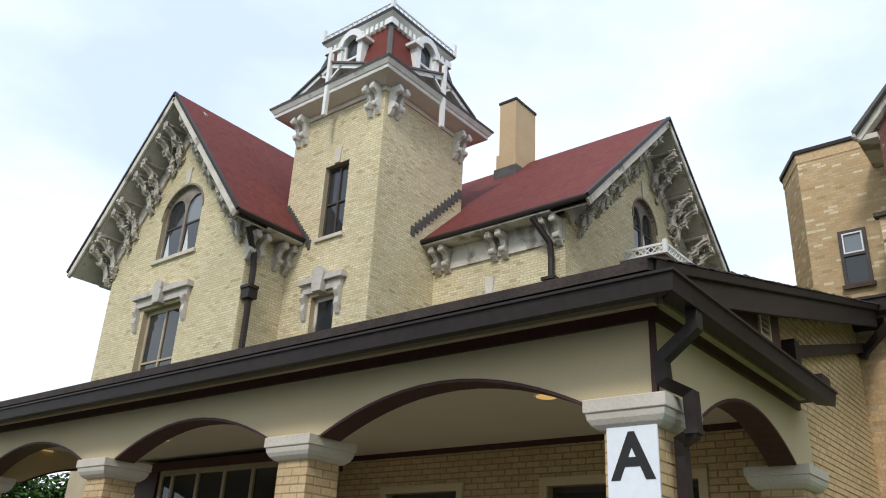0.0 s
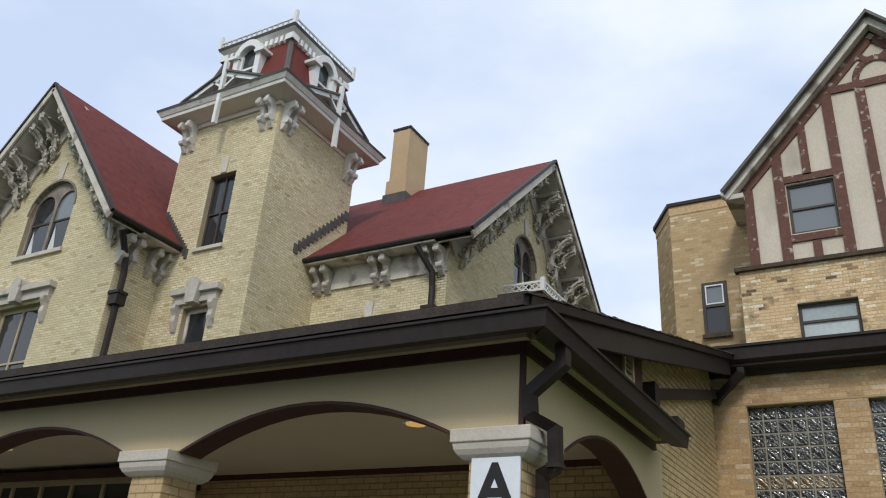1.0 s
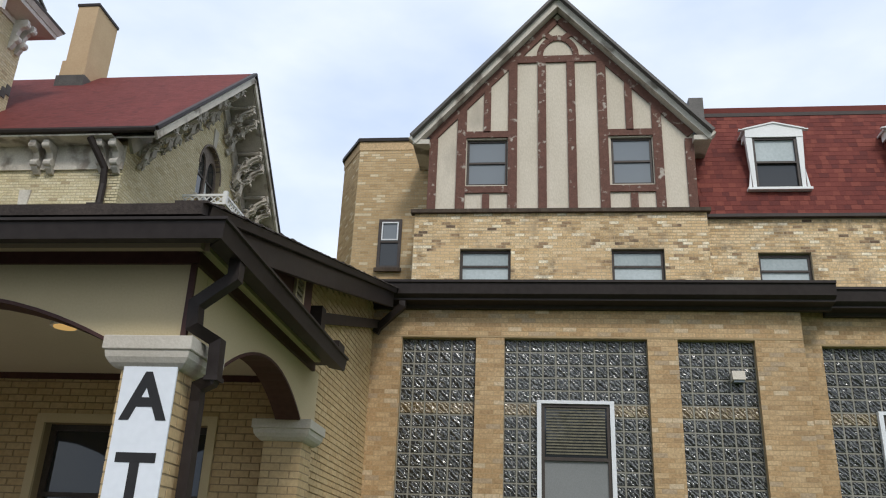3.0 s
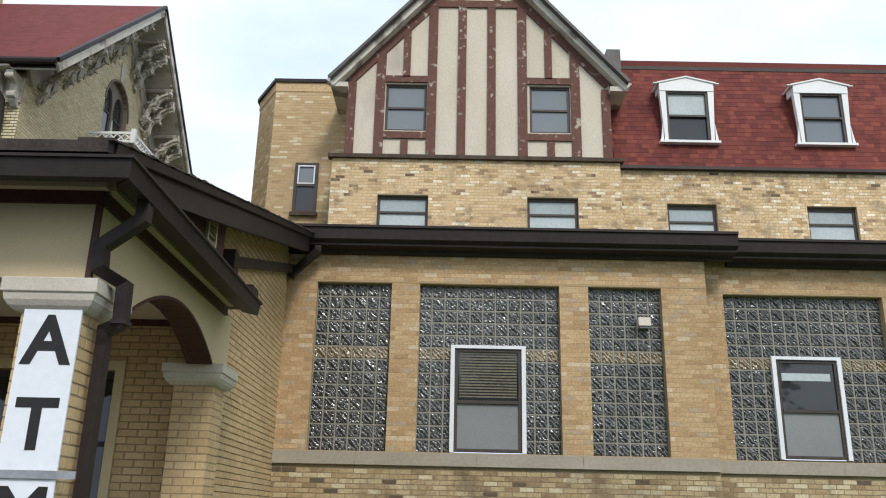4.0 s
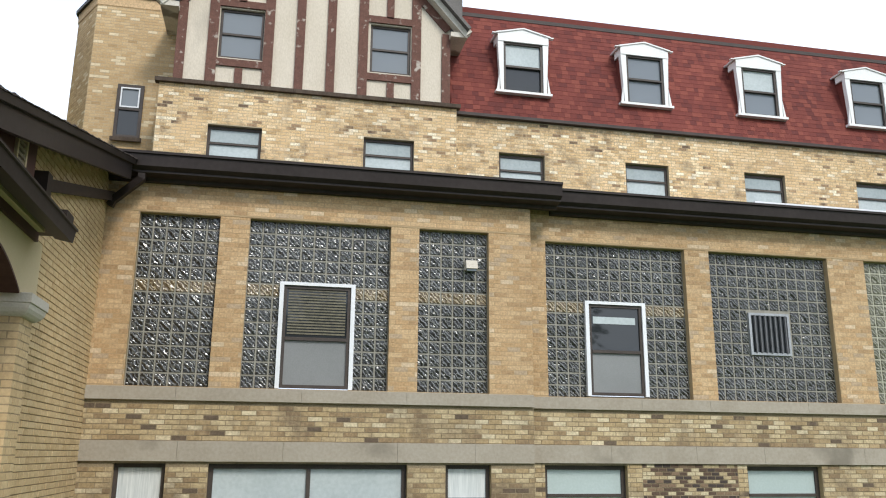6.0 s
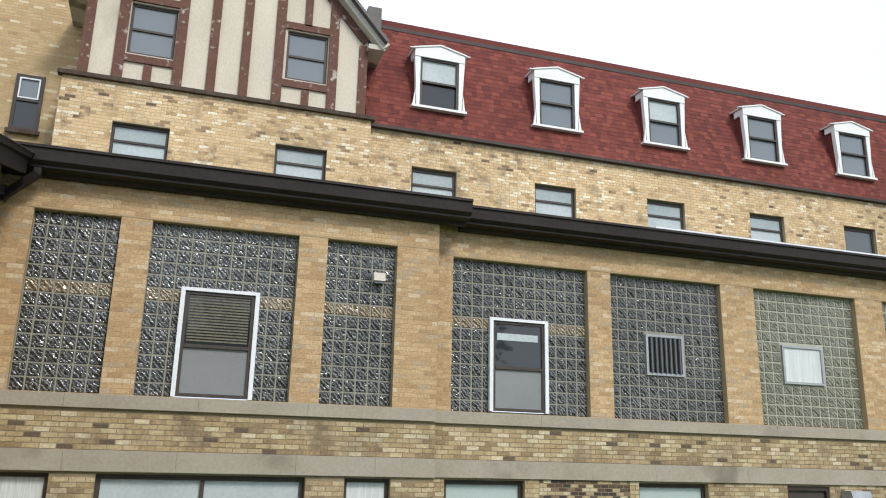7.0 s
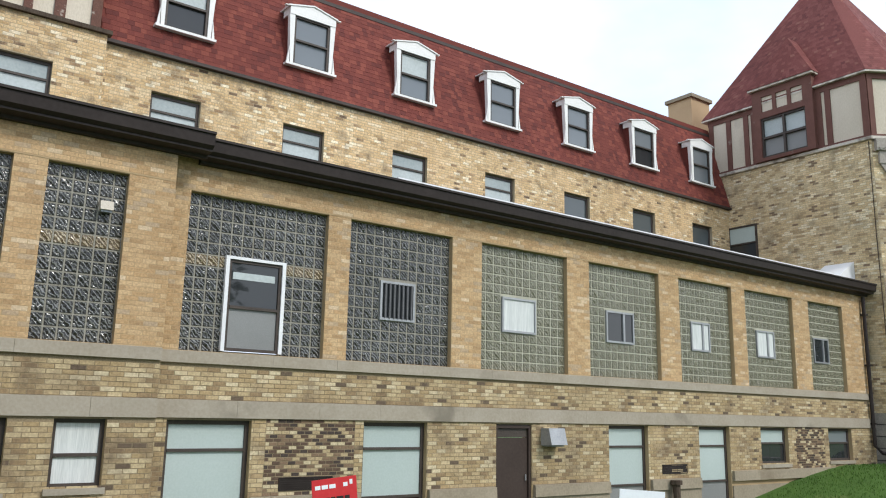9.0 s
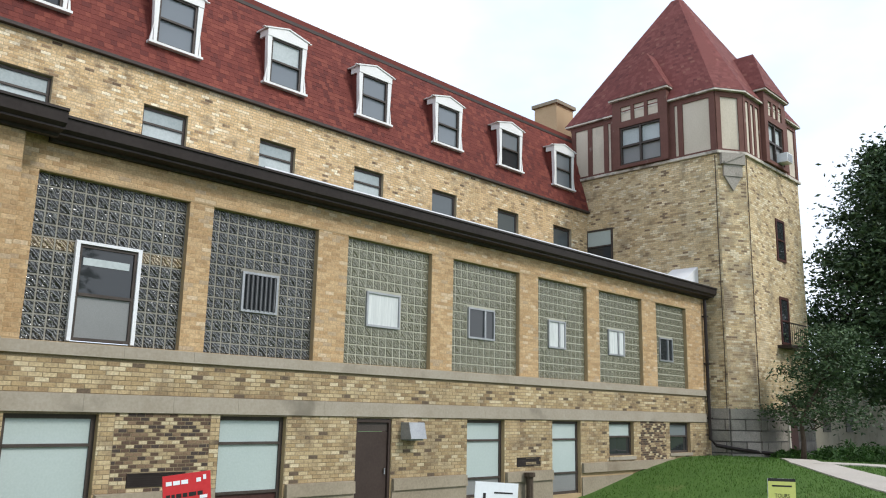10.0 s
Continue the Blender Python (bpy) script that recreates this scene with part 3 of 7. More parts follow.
def tuft(x, y, h):
    z = ground_z(x, y)
    a = rnd.uniform(0, 6.28)
    dx, dy = math.cos(a) * 0.012, math.sin(a) * 0.012
    lx, ly = rnd.uniform(-0.5, 0.5) * h, rnd.uniform(-0.5, 0.5) * h
    k = len(bl.v)
    bl.v += [(x - dx, y - dy, z - 0.01), (x + dx, y + dy, z - 0.01), (x + lx, y + ly, z + h)]
    bl.f.append((k, k + 1, k + 2))
for _ in range(9000):
    tuft(rnd.uniform(-1.5, 4.4), rnd.uniform(9.3, 12.85), rnd.uniform(0.03, 0.08))
for _ in range(45000):
    x, y = rnd.uniform(13, 33), rnd.uniform(3, 13.1)
    if not on_path(x, y):
        tuft(x, y, rnd.uniform(0.03, 0.065))
me = bpy.data.meshes.new("grass")
me.from_pydata(bl.v, [], bl.f)
me.materials.append(grass_blades)
tagged(new("grass", me), "blades of green lawn grass beside the walls", "grass", kind="stuff")

# paved drive under the camera, on which it stands
m = Mesh().box(-30.0, 11.0, -18.0, 4.9, -0.10, 0.03)
tagged(link("road", m, asphalt), "dark asphalt forecourt in front of the porch", "road", kind="structure")
# garden path to the tower door
pm = Mesh()
for line in PATHS:
    fine = [Vector((*p, 0)).lerp(Vector((*q, 0)), k / 6) for p, q in zip(line, line[1:]) for k in range(6)] + [Vector((*line[-1], 0))]
    ends = []
    for k, q in enumerate(fine):
        d = (fine[min(k + 1, len(fine) - 1)] - fine[max(k - 1, 0)]).normalized()
        s = Vector((-d.y, d.x, 0)) * PATH_HALF
        ends.append([Vector((p.x, p.y, ground_z(p.x, p.y) + 0.03)) for p in (q + s, q - s)])
    low = Vector((0, 0, 0.12))
    for (a, b), (c, d) in zip(ends, ends[1:]):
        pm.hexa([a - low, b - low, d - low, c - low, a, b, d, c])
tagged(link("path", pm, paving), "pale concrete garden path across the lawn", "path", kind="structure")

# ---- long wing with glass-block bays ----
X = (1, 0)
fa = Face((0, 13.0), X, (0, -1))
fb = Face((0, 13.3), X, (0, -1))
SILL, HEAD = 2.55, 5.17
bays_a = [(-1.64, -0.45), (0.0, 2.22), (2.68, 3.84)]
bays_b = [(4.92, 7.50), (7.97, 10.35), (11.12, 13.60), (14.31, 16.79), (17.57, 19.81), (20.42, 22.77), (23.62, 25.57)]
low_a = [(-1.66, -0.95, 0.50), (-0.36, 2.55, 0.46), (3.14, 3.86, 0.50)]
low_b = [(4.83, 6.24, -0.45), (8.40, 9.81, -0.45), (11.53, 12.50, -0.62), (14.86, 16.21, -0.30), (18.14, 19.41, -0.40), (20.81, 22.12, 0.50), (24.24, 25.56, 0.54)]
holes_a = [hole(a, b, SILL, HEAD) for a, b in bays_a] + [hole(a, b, z, 1.46) for a, b, z in low_a]
holes_b = [hole(a, b, SILL, HEAD) for a, b in bays_b] + [hole(a, b, z, 1.46) for a, b, z in low_b]
wall_a = link("wall_north_a", slab(Mesh(), fa, -2.2, 4.56, -0.4, 5.75, 0.3, holes_a), mortar_tan)
tagged(wall_a, "tan brick wing wall with glass-block bays and stone bands", "wall", kind="structure")
for z0, z1 in ((0.31, 1.48), (1.78, 2.34)):
    part("mortar_bed", slab(Mesh(), Face((0, 12.9965), X, (0, -1)), -2.2, 4.56, z0, z1, 0.002, [h for h in holes_a if h[2] < z1 and h[3] > z0]), mortar_lower, wall_a)
wall_b = link("wall_north_b", slab(Mesh(), fb, 4.56, 27.0, -1.0, 5.75, 0.3, holes_b), mortar_tan)
tagged(wall_b, "long tan brick wing wall with glass-block bays", "wall", kind="structure")
for z0, z1 in ((0.24, 1.49), (1.78, 2.34)):
    part("mortar_bed", slab(Mesh(), Face((0, 13.2965), X, (0, -1)), 4.56, 27.0, z0, z1, 0.002, [hole(h[0], h[1], max(h[2], z0), h[3]) for h in holes_b if h[2] < z1 and h[3] > z0]), mortar_lower, wall_b)
link("return", Mesh().box(4.26, 4.558, 13.3, 13.32, -1.0, 5.75), mortar_tan, wall_a)
masonry(wall_a, fa, -2.2, 4.56, 2.56, 5.72, holes_a, mats=tan_brick, singles=(-2.2, 4.6, 2.6, 5.2), seed=2, joint=0.008, proud=0.0025)
masonry(wall_a, fa, -2.2, 4.56, 1.78, 2.34, holes_a, mats=lower_brick, seed=3, proud=0.009)
masonry(wall_a, fa, -2.2, 4.56, 0.31, 1.48, holes_a, mats=lower_brick, seed=4, proud=0.009)
masonry(wall_b, fb, 4.56, 27.0, 2.56, 5.72, holes_b, mats=tan_brick, singles=(4.6, 14.5, 2.6, 5.2), seed=5, joint=0.008, proud=0.0025)
masonry(wall_b, fb, 4.56, 27.0, 1.78, 2.34, holes_b, mats=lower_brick, seed=6, proud=0.009)
dark_zone = [hole(6.50, 8.22, 0.24, 1.48), hole(22.5, 24.0, 0.24, 1.48)]
masonry(wall_b, fb, 4.56, 27.0, 0.24, 1.49, holes_b, mats=lower_brick, seed=7, skip=dark_zone, proud=0.009)
masonry(wall_b, fb, 6.50, 8.22, 0.24, 1.49, [hole(6.78, 7.80, 0.30, 0.56)], mats=dark_brick, seed=8, length=0.145, course=0.0625, proud=0.009)
masonry(wall_b, fb, 22.5, 24.0, 0.24, 1.49, [], mats=dark_brick, seed=9, length=0.145, course=0.0625, proud=0.009)


def stone_band(name, f, u0, u1, z0, z1, out, mat, label, gap=1.6, seed=1, cut=()):
    """A course of long stone blocks with fine joints."""
    r = random.Random(seed)
    t = thing(name, f.at((u0 + u1) / 2, 0, z0), label, "trim", kind="structure")
    u = u0
    while u < u1 - 0.05:
        e = min(u1, u + gap * r.uniform(0.75, 1.25))
        if u1 - e < 0.4:
            e = u1
        m = Mesh()
        i = 0.006
        m.hexa([f.at(u + 0.0015, out * r.uniform(0.95, 1.0), z0), f.at(e - 0.0015, out, z0), f.at(e - 0.0015, -0.02, z0), f.at(u + 0.0015, -0.02, z0),
                f.at(u + 0.002, out - i * 2, z1), f.at(e - 0.002, out - i * 2, z1), f.at(e - 0.0015, -0.02, z1 + 0.012), f.at(u + 0.0015, -0.02, z1 + 0.012)])
        part("stone_block", m, mat, t)
        u = e
    return anchor(t)


stone_band("trim_sill_a", fa, -2.2, 4.56, 2.35, 2.535, 0.06, limestone, "grey limestone sill band under the glass-block bays", seed=1)
stone_band("trim_sill_b", fb, 4.57, 27.0, 2.35, 2.535, 0.06, limestone, "grey limestone sill band under the glass-block bays", seed=2)
stone_band("trim_belt_a", fa, -2.2, 4.56, 1.49, 1.77, 0.05, limestone, "grey limestone belt course over the basement windows", seed=3)
stone_band("trim_belt_b", fb, 4.57, 27.0, 1.495, 1.77, 0.05, limestone, "grey limestone belt course over the basement windows", seed=4)
stone_band("trim_base_a", fa, -2.2, 4.60, 0.10, 0.30, 0.10, concrete, "worn concrete water table at the wall foot", 2.2, seed=5)
for k, (a, b) in enumerate([(4.62, 4.80), (6.28, 8.36), (9.85, 11.5), (12.54, 14.82), (16.25, 18.1), (19.45, 27.0)]):
    stone_band("trim_base_b", fb, a, b, 0.0 if b < 19 else 0.12, 0.23 if b < 19 else 0.36, 0.09, concrete, "worn concrete water table at the wall foot", 2.0, seed=6 + k)
m = Mesh()
fa.box(m, -2.2, 4.58, -0.02, 0.04, -0.4, 0.1)
for a, b in [(4.58, 4.80), (6.27, 8.37), (9.84, 11.5), (12.53, 14.83), (16.24, 18.11), (19.44, 27.0)]:
    fb.box(m, a, b, -0.02, 0.04, -1.0, 0.0)
tagged(link("foundation", m, concrete), "rough tan concrete foundation of the wing", "foundation", kind="structure")
m = Mesh()
fa.box(m, -2.2, 4.56, -0.01, 0.009, 5.18, 5.20)
fb.box(m, 4.57, 27.0, -0.01, 0.009, 5.18, 5.20)
tagged(link("trim_lintel", m, mortar_tan), "thin projecting brick course over the bays", "trim", kind="structure")


def pressed(m, at, a, b, c, d, back, r, n=3):
    """One glass block: chamfered rim and a face pressed into slanting diamond facets."""
    k = len(m.v)
    m.v += [tuple(at(*q)) for q in ((a, back, c), (b, back, c), (b, back, d), (a, back, d))]
    e = 0.010
    for j in range(n + 1):
        for i in range(n + 1):
            rim = i in (0, n) or j in (0, n)
            out = 0.014 if rim else 0.011 + 0.009 * ((i + j) % 2) + r.uniform(-0.006, 0.006)
            ju, jz = (0, 0) if rim else (r.uniform(-0.008, 0.008), r.uniform(-0.008, 0.008))
            m.v.append(tuple(at(a + e + (b - a - 2 * e) * i / n + ju, back + out, c + e + (d - c - 2 * e) * j / n + jz)))
    g = lambda i, j: k + 4 + j * (n + 1) + i
    for j in range(n):
        for i in range(n):
            m.f += [(g(i, j), g(i + 1, j), g(i, j + 1)), (g(i + 1, j), g(i + 1, j + 1), g(i, j + 1))]
    m.f += [(k, k + 1, g(n, 0), g(0, 0)), (k + 1, k + 2, g(n, n), g(n, 0)), (k + 2, k + 3, g(0, n), g(n, n)), (k + 3, k, g(0, 0), g(0, n))]


def glass_bay(f, u0, u1, z0, z1, mat, opening=None, singles=False, seed=1, tan_row=False):
    """A bay of pressed glass blocks in grout, round an optional inset window."""
    t = thing("glass_block_bay", f.at((u0 + u1) / 2, 0, z0), "bay of patterned square glass blocks in grey grout" if mat is block_dark else "bay of pale greenish glass blocks in grey grout", "glass blocks", "glass-block bays", "")
    nu, nz = max(1, round((u1 - u0) / 0.2)), round((z1 - z0) / 0.2)
    pu, pz = (u1 - u0) / nu, (z1 - z0) / nz
    ops = [hole(*opening)] if opening else []
    rnd_b = random.Random(seed + 300)
    part("grout", slab(Mesh(), Face(f.at(0, -0.115, 0), (f.u.x, f.u.y), (f.n.x, f.n.y)), u0, u1, z0, z1, 0.05, ops), pale_grout if mat is block_pale else block_grout, t)
    bulk, tans, bases = Mesh(), Mesh(), []
    for i in range(nu):
        for j in range(nz):
            a, b, c, d = u0 + i * pu + 0.0115, u0 + (i + 1) * pu - 0.0115, z0 + j * pz + 0.0115, z0 + (j + 1) * pz - 0.0115
            if opening and b > opening[0] + 0.03 and a < opening[1] - 0.03 and d > opening[2] + 0.03 and c < opening[3] - 0.03:
                if a < opening[0] - 0.05 < b:
                    b = opening[0] - 0.012
                elif a < opening[1] + 0.05 < b:
                    a = opening[1] + 0.012
                elif c < opening[3] + 0.05 < d:
                    c = opening[3] + 0.012
                elif c < opening[2] - 0.05 < d:
                    d = opening[2] - 0.012
                else:
                    continue
            w, h = b - a, d - c
            tan_one = tan_row and j == 7
            whole = abs(w - pu + 0.023) < 1e-6 and abs(h - pz + 0.023) < 1e-6
            if singles and whole and not tan_one:
                if not bases:
                    for _ in range(5):
                        q = Mesh()
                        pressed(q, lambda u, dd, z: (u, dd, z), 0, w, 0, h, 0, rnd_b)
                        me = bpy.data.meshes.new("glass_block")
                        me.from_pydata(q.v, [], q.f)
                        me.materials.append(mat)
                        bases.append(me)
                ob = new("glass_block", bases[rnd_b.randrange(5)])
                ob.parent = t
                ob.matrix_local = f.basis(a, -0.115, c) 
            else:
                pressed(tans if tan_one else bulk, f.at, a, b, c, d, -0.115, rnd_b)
    for bk, mm in ((bulk, mat), (tans, block_tan)):
        if bk.v:
            ob = part("glass_block_field", bk, mm, t)
            ob["kind"] = "stuff"
    return anchor(t)


pane_bar = surface("dull_bar", (0.10, 0.10, 0.105), (0.16, 0.16, 0.165), 0.5, 3, 20, 0.02)
insets = {1: (0.53, 1.66, 2.56, 4.18), 3: (5.64, 6.70, 2.58, 4.16)}
vents = {4: (8.71, 9.51), 5: (11.75, 12.72), 6: (14.95, 15.92), 7: (18.12, 18.90), 8: (21.01, 21.88), 9: (23.94, 24.78)}
for k, (a, b) in enumerate(bays_a + bays_b):
    f = fa if k < 3 else fb
    op = insets.get(k) or ((*vents[k], 3.36, 4.11) if k in vents else None)
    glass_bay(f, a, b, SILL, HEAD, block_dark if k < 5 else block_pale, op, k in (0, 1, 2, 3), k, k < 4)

# inset sash windows with white aluminium surrounds
for k, (a, b, c, d) in insets.items():
    f = fa if k < 3 else fb
    m = Mesh()
    for u0, u1, z0, z1 in ((a - 0.02, a + 0.045, c, d + 0.02), (b - 0.045, b + 0.02, c, d + 0.02), (a + 0.045, b - 0.045, d - 0.03, d + 0.02)):
        f.box(m, u0, u1, -0.12, -0.03, z0, z1)
    w = sash(f, a + 0.045, b - 0.045, c + 0.01, d - 0.03, 0.06, dark_frame, pane_dark, pane_screen, [c + (d - c) * 0.47], bar=0.05, label="sash window with grey screen in a white aluminium surround")
    ob = part("surround", m, white_metal, w, "white aluminium surround")
    anchor(w)
    m = Mesh()
    if k == 1:
        for i in range(16):
            z = d - 0.10 - i * 0.045
            f.box(m, a + 0.12, b - 0.12, -0.086, -0.080, z - 0.012, z + 0.012)
        ob = part("blind", m, surface("grey_slats", (0.10, 0.09, 0.065), (0.20, 0.18, 0.12), 0.5, 2, 20, 0.05), w, "half-lowered slatted blind")
    else:
        f.box(m, a + 0.13, b - 0.16, -0.086, -0.080, d - 0.36, d - 0.24)
        ob = part("blind", m, blind_white, w, "folded white blind")
    anchor(w)
for k, (a, b) in vents.items():
    w = sash(fb, a, b, 3.36, 4.11, 0.07, grey_metal, curtain if k in (5, 7, 8) else pane_dark, None, [], [a + (b - a) * 0.62] if k in (6, 7, 8, 9) else [], 0.045, label="small grey metal sliding window in glass blocks", group="small sliding windows")
    if k == 4:
        for i in range(7):
            u = a + 0.11 + i * (b - a - 0.2) / 6
            part("security_bar", fb.box(Mesh(), u - 0.012, u + 0.012, -0.075, -0.05, 3.40, 4.07), pane_bar, w)
        anchor(w)

# basement windows
for k, (a, b, z) in enumerate(low_a):
    if k == 1:
        sash(fa, a, b, z, 1.46, 0.10, dark_frame, blind_white, pane_grey, [0.93], [1.08], 0.07, "wide brown-framed double window with a half-drawn white blind", limestone, 0.05)
    else:
        sash(fa, a, b, z, 1.46, 0.10, dark_frame, curtain, pane_screen if k == 0 else curtain, [0.95], (), 0.06, "narrow brown-framed sash window with white curtains", limestone, 0.05)
for k, (a, b, z) in enumerate(low_b):
    if k == 2:
        continue
    if k in (5, 6):
        sash(fb, a, b, z, 1.46, 0.10, dark_frame, pane_grey if k == 6 else frosted, pane_dark, [1.05], (), 0.07, "brown-framed basement sash window with a stone sill", limestone, 0.05)
        continue
    w = sash(fb, a, b, z, 1.46, 0.10, dark_frame, frosted, brown_paint if k < 2 else pane_screen, [0.13, 0.99], (), 0.07, "tall brown-framed window with frosted panes", None)
# service door
dr = thing("door_1", fb.at(12.0, 0, -0.62), "dark brown metal service door in the basement wall", "door", kind="structure")
m = Mesh()
fb.box(m, 11.53, 11.59, -0.12, -0.02, -0.62, 1.44)
fb.box(m, 12.44, 12.50, -0.12, -0.02, -0.62, 1.44)
fb.box(m, 11.59, 12.44, -0.12, -0.02, 1.38, 1.46)
part("door_frame", m, door_brown, dr)
part("transom", fb.box(Mesh(), 11.59, 12.44, -0.10, -0.07, 1.20, 1.38), dark_frame, dr)
leaf = part("door_leaf", fb.box(Mesh(), 11.60, 12.43, -0.11, -0.06, -0.60, 1.19), door_brown, dr)
part("door_handle", Mesh().tube([fb.at(12.36, -0.03, 0.33), fb.at(12.36, -0.03, 0.45)], 0.015), grey_metal, leaf)
anchor(dr)
# service step in front of the door
tagged(link("doorstep", Mesh().box(11.3, 12.8, 12.4, 13.27, -1.0, -0.64), concrete), "concrete step before the service door", "step", kind="structure")


def wall_light(x, z, f, w, h, name="wall_light"):
    t = thing(name, f.at(x, 0, z), "white box-shaped outdoor wall light on the brick wall", "light")
    m = Mesh()
    m.hexa([f.at(x - w / 2, h, z - h / 2), f.at(x + w / 2, h, z - h / 2), f.at(x + w / 2, -0.02, z - h / 2 - 0.02), f.at(x - w / 2, -0.02, z - h / 2 - 0.02),
            f.at(x - w / 2, h * 0.75, z + h / 2), f.at(x + w / 2, h * 0.75, z + h / 2), f.at(x + w / 2, -0.02, z + h / 2), f.at(x - w / 2, -0.02, z + h / 2)])
    part("housing", m, cap_stone if w < 0.4 else grey_metal, t)
    part("lens", f.box(Mesh(), x - w * 0.42, x + w * 0.42, 0.0, h * 0.8, z - h / 2 - 0.035, z - h / 2 - 0.004), pane_grey, t)
    return anchor(t)


wall_light(3.55, 4.62, Face((0, 13.09), X, (0, -1)), 0.19, 0.14)
wall_light(12.99, 1.22, fb, 0.46, 0.34)
for a, b, z in ((6.78, 7.80, 0.43), (16.68, 17.62, 0.46)):
    t = thing("wall_vent", fb.at((a + b) / 2, 0, z - 0.1), "dark metal louvred vent in the basement wall", "vent")
    m = Mesh()
    fb.box(m, a, b, -0.04, 0.010, z - 0.11, z + 0.11)
    part("backing", m, brown_metal, t)
    m = Mesh()
    fb.box(m, a, b, -0.02, 0.02, z + 0.09, z + 0.11); fb.box(m, a, b, -0.02, 0.02, z - 0.11, z - 0.09)
    fb.box(m, a, a + 0.02, -0.02, 0.02, z - 0.09, z + 0.09); fb.box(m, b - 0.02, b, -0.02, 0.02, z - 0.09, z + 0.09)
    part("frame", m, brown_metal, t)
    for i in range(5):
        part("slat", fb.box(Mesh(), a + 0.02, b - 0.02, 0.011, 0.017, z - 0.075 + i * 0.035, z - 0.062 + i * 0.035), brown_metal, t)
    anchor(t)


# ---- eaves of the wing: moulded dark gutter ----
def gutter(name, f, u0, u1, z, out=0.42, label="dark brown moulded gutter along the flat roof edge"):
    t = thing(name, f.at((u0 + u1) / 2, 0, z), label, "gutter", kind="structure")
    prof = [(0.0, -0.07), (0.10, -0.07), (0.12, -0.02), (out - 0.10, 0.0), (out - 0.10, 0.03), (out - 0.02, 0.08), (out, 0.25), (out + 0.03, 0.26), (out + 0.03, 0.30), (0.0, 0.30)]
    part("gutter_run", Mesh().prism([f.at(u0, d, z + h) for d, h in prof], f.u * (u1 - u0)), brown_metal, t)
    return anchor(t)


gutter("trim_gutter_a", fa, -2.2, 5.0, 5.70)
gutter("trim_gutter_b", fb, 5.0, 27.05, 5.70)
m = Mesh().box(-2.2, 27.0, 13.05, 18.6, 5.72, 5.98)
tagged(link("wing_roof", m, lead), "flat dark roof of the glass-block wing", "roof", kind="structure")
m = Mesh()
m.hexa([(26.2, 13.6, 5.98), (27.18, 13.6, 5.98), (27.18, 14.6, 5.98), (26.2, 14.6, 5.98), (26.2, 13.6, 6.3), (27.18, 13.6, 6.85), (27.18, 14.6, 6.85), (26.2, 14.6, 6.3)])
tagged(link("roof_flashing", m, white_metal), "white metal flashing where the flat roof meets the tower", "flashing", kind="structure")
m = Mesh().box(9.0, 26.2, 13.32, 13.38, 5.98, 6.195)
tagged(link("trim_roof_edge", m, white_metal), "thin white membrane edge along the flat roof", "trim", kind="structure")
t = thing("wall_hydrant", (16.95, 13.2, -0.7), "rusty brown pipe stub standing against the wall", "pipe")
part("pipe", Mesh().tube([(16.95, 13.1, -0.75), (16.95, 13.1, 0.12)], 0.09, 10), bark, t)
part("cap", Mesh().tube([(16.95, 13.1, 0.12), (16.95, 13.1, 0.22)], 0.14, 10), bark, t)
anchor(t)
# downpipe at the wing's end, bent along the tower foot
t = thing("downpipe", (26.7, 13.1, 0.3), "dark brown square downpipe bent along the tower foot", "downpipe")
part("pipe", Mesh().tube([(26.75, 13.2, 5.6), (26.75, 13.2, 0.95), (26.85, 13.05, 0.75), (27.4, 12.4, 0.62), (28.6, 11.9, 0.5), (29.6, 11.6, 0.46)], 0.06), brown_metal, t)
for z in (1.6, 3.4, 5.0):
    part("pipe_bracket", Mesh().box(26.67, 26.83, 13.12, 13.29, z, z + 0.05), brown_metal, t)
anchor(t)

# ---- upper storeys ----
fg = Face((0, 17.9), X, (0, -1))
fu = Face((0, 18.2), X, (0, -1))
top_w = [(-1.23, -0.06), (2.21, 3.38)]
up_w = [(5.49 + 3.24 * k, 5.49 + 3.24 * k + 1.15) for k in range(7)]
hg = [hole(a, b, 7.0, 8.64) for a, b in top_w]
hu = [hole(a, b, 7.0, 8.66) for a, b in up_w]
wall_g = link("wall_upper_gable", slab(Mesh(), fg, -2.33, 4.38, 5.9, 9.56, 0.35, hg), mortar_light)
tagged(wall_g, "mottled cream brick wall under the half-timbered gable", "wall", kind="structure")
wall_u = link("wall_upper", slab(Mesh(), fu, 4.38, 27.2, 5.9, 9.5, 0.35, hu), mortar_light)
tagged(wall_u, "mottled cream brick upper wall below the mansard", "wall", kind="structure")
masonry(wall_g, fg, -2.33, 4.38, 6.6, 9.56, hg, mats=mottled_brick, singles=(-2.3, 4.4, 7.6, 9.6), seed=21)
masonry(wall_u, fu, 4.38, 27.2, 6.6, 9.5, hu, mats=mottled_brick, singles=(4.4, 12, 7.6, 9.6), seed=22)
fs = Face((-2.33, 17.9), (0, 1), (-1, 0))
part("side_wall", slab(Mesh(), fs, 0.35, 4.0, 5.9, 9.56, 0.3), mortar_light, wall_g)
for k, (a, b) in enumerate(top_w + up_w):
    f = fg if k < 2 else fu
    sash(f, a, b, 7.0, 8.63, 0.10, dark_frame, upper_blind if k < 6 else pane_mid, pane_dark if k > 5 else blind_white, [7.78] if k > 5 else [8.24], (), 0.065, "brown-framed upper window with a drawn white blind" if k < 6 else "brown-framed upper sash window", limestone, 0.04, group="upper-floor windows")

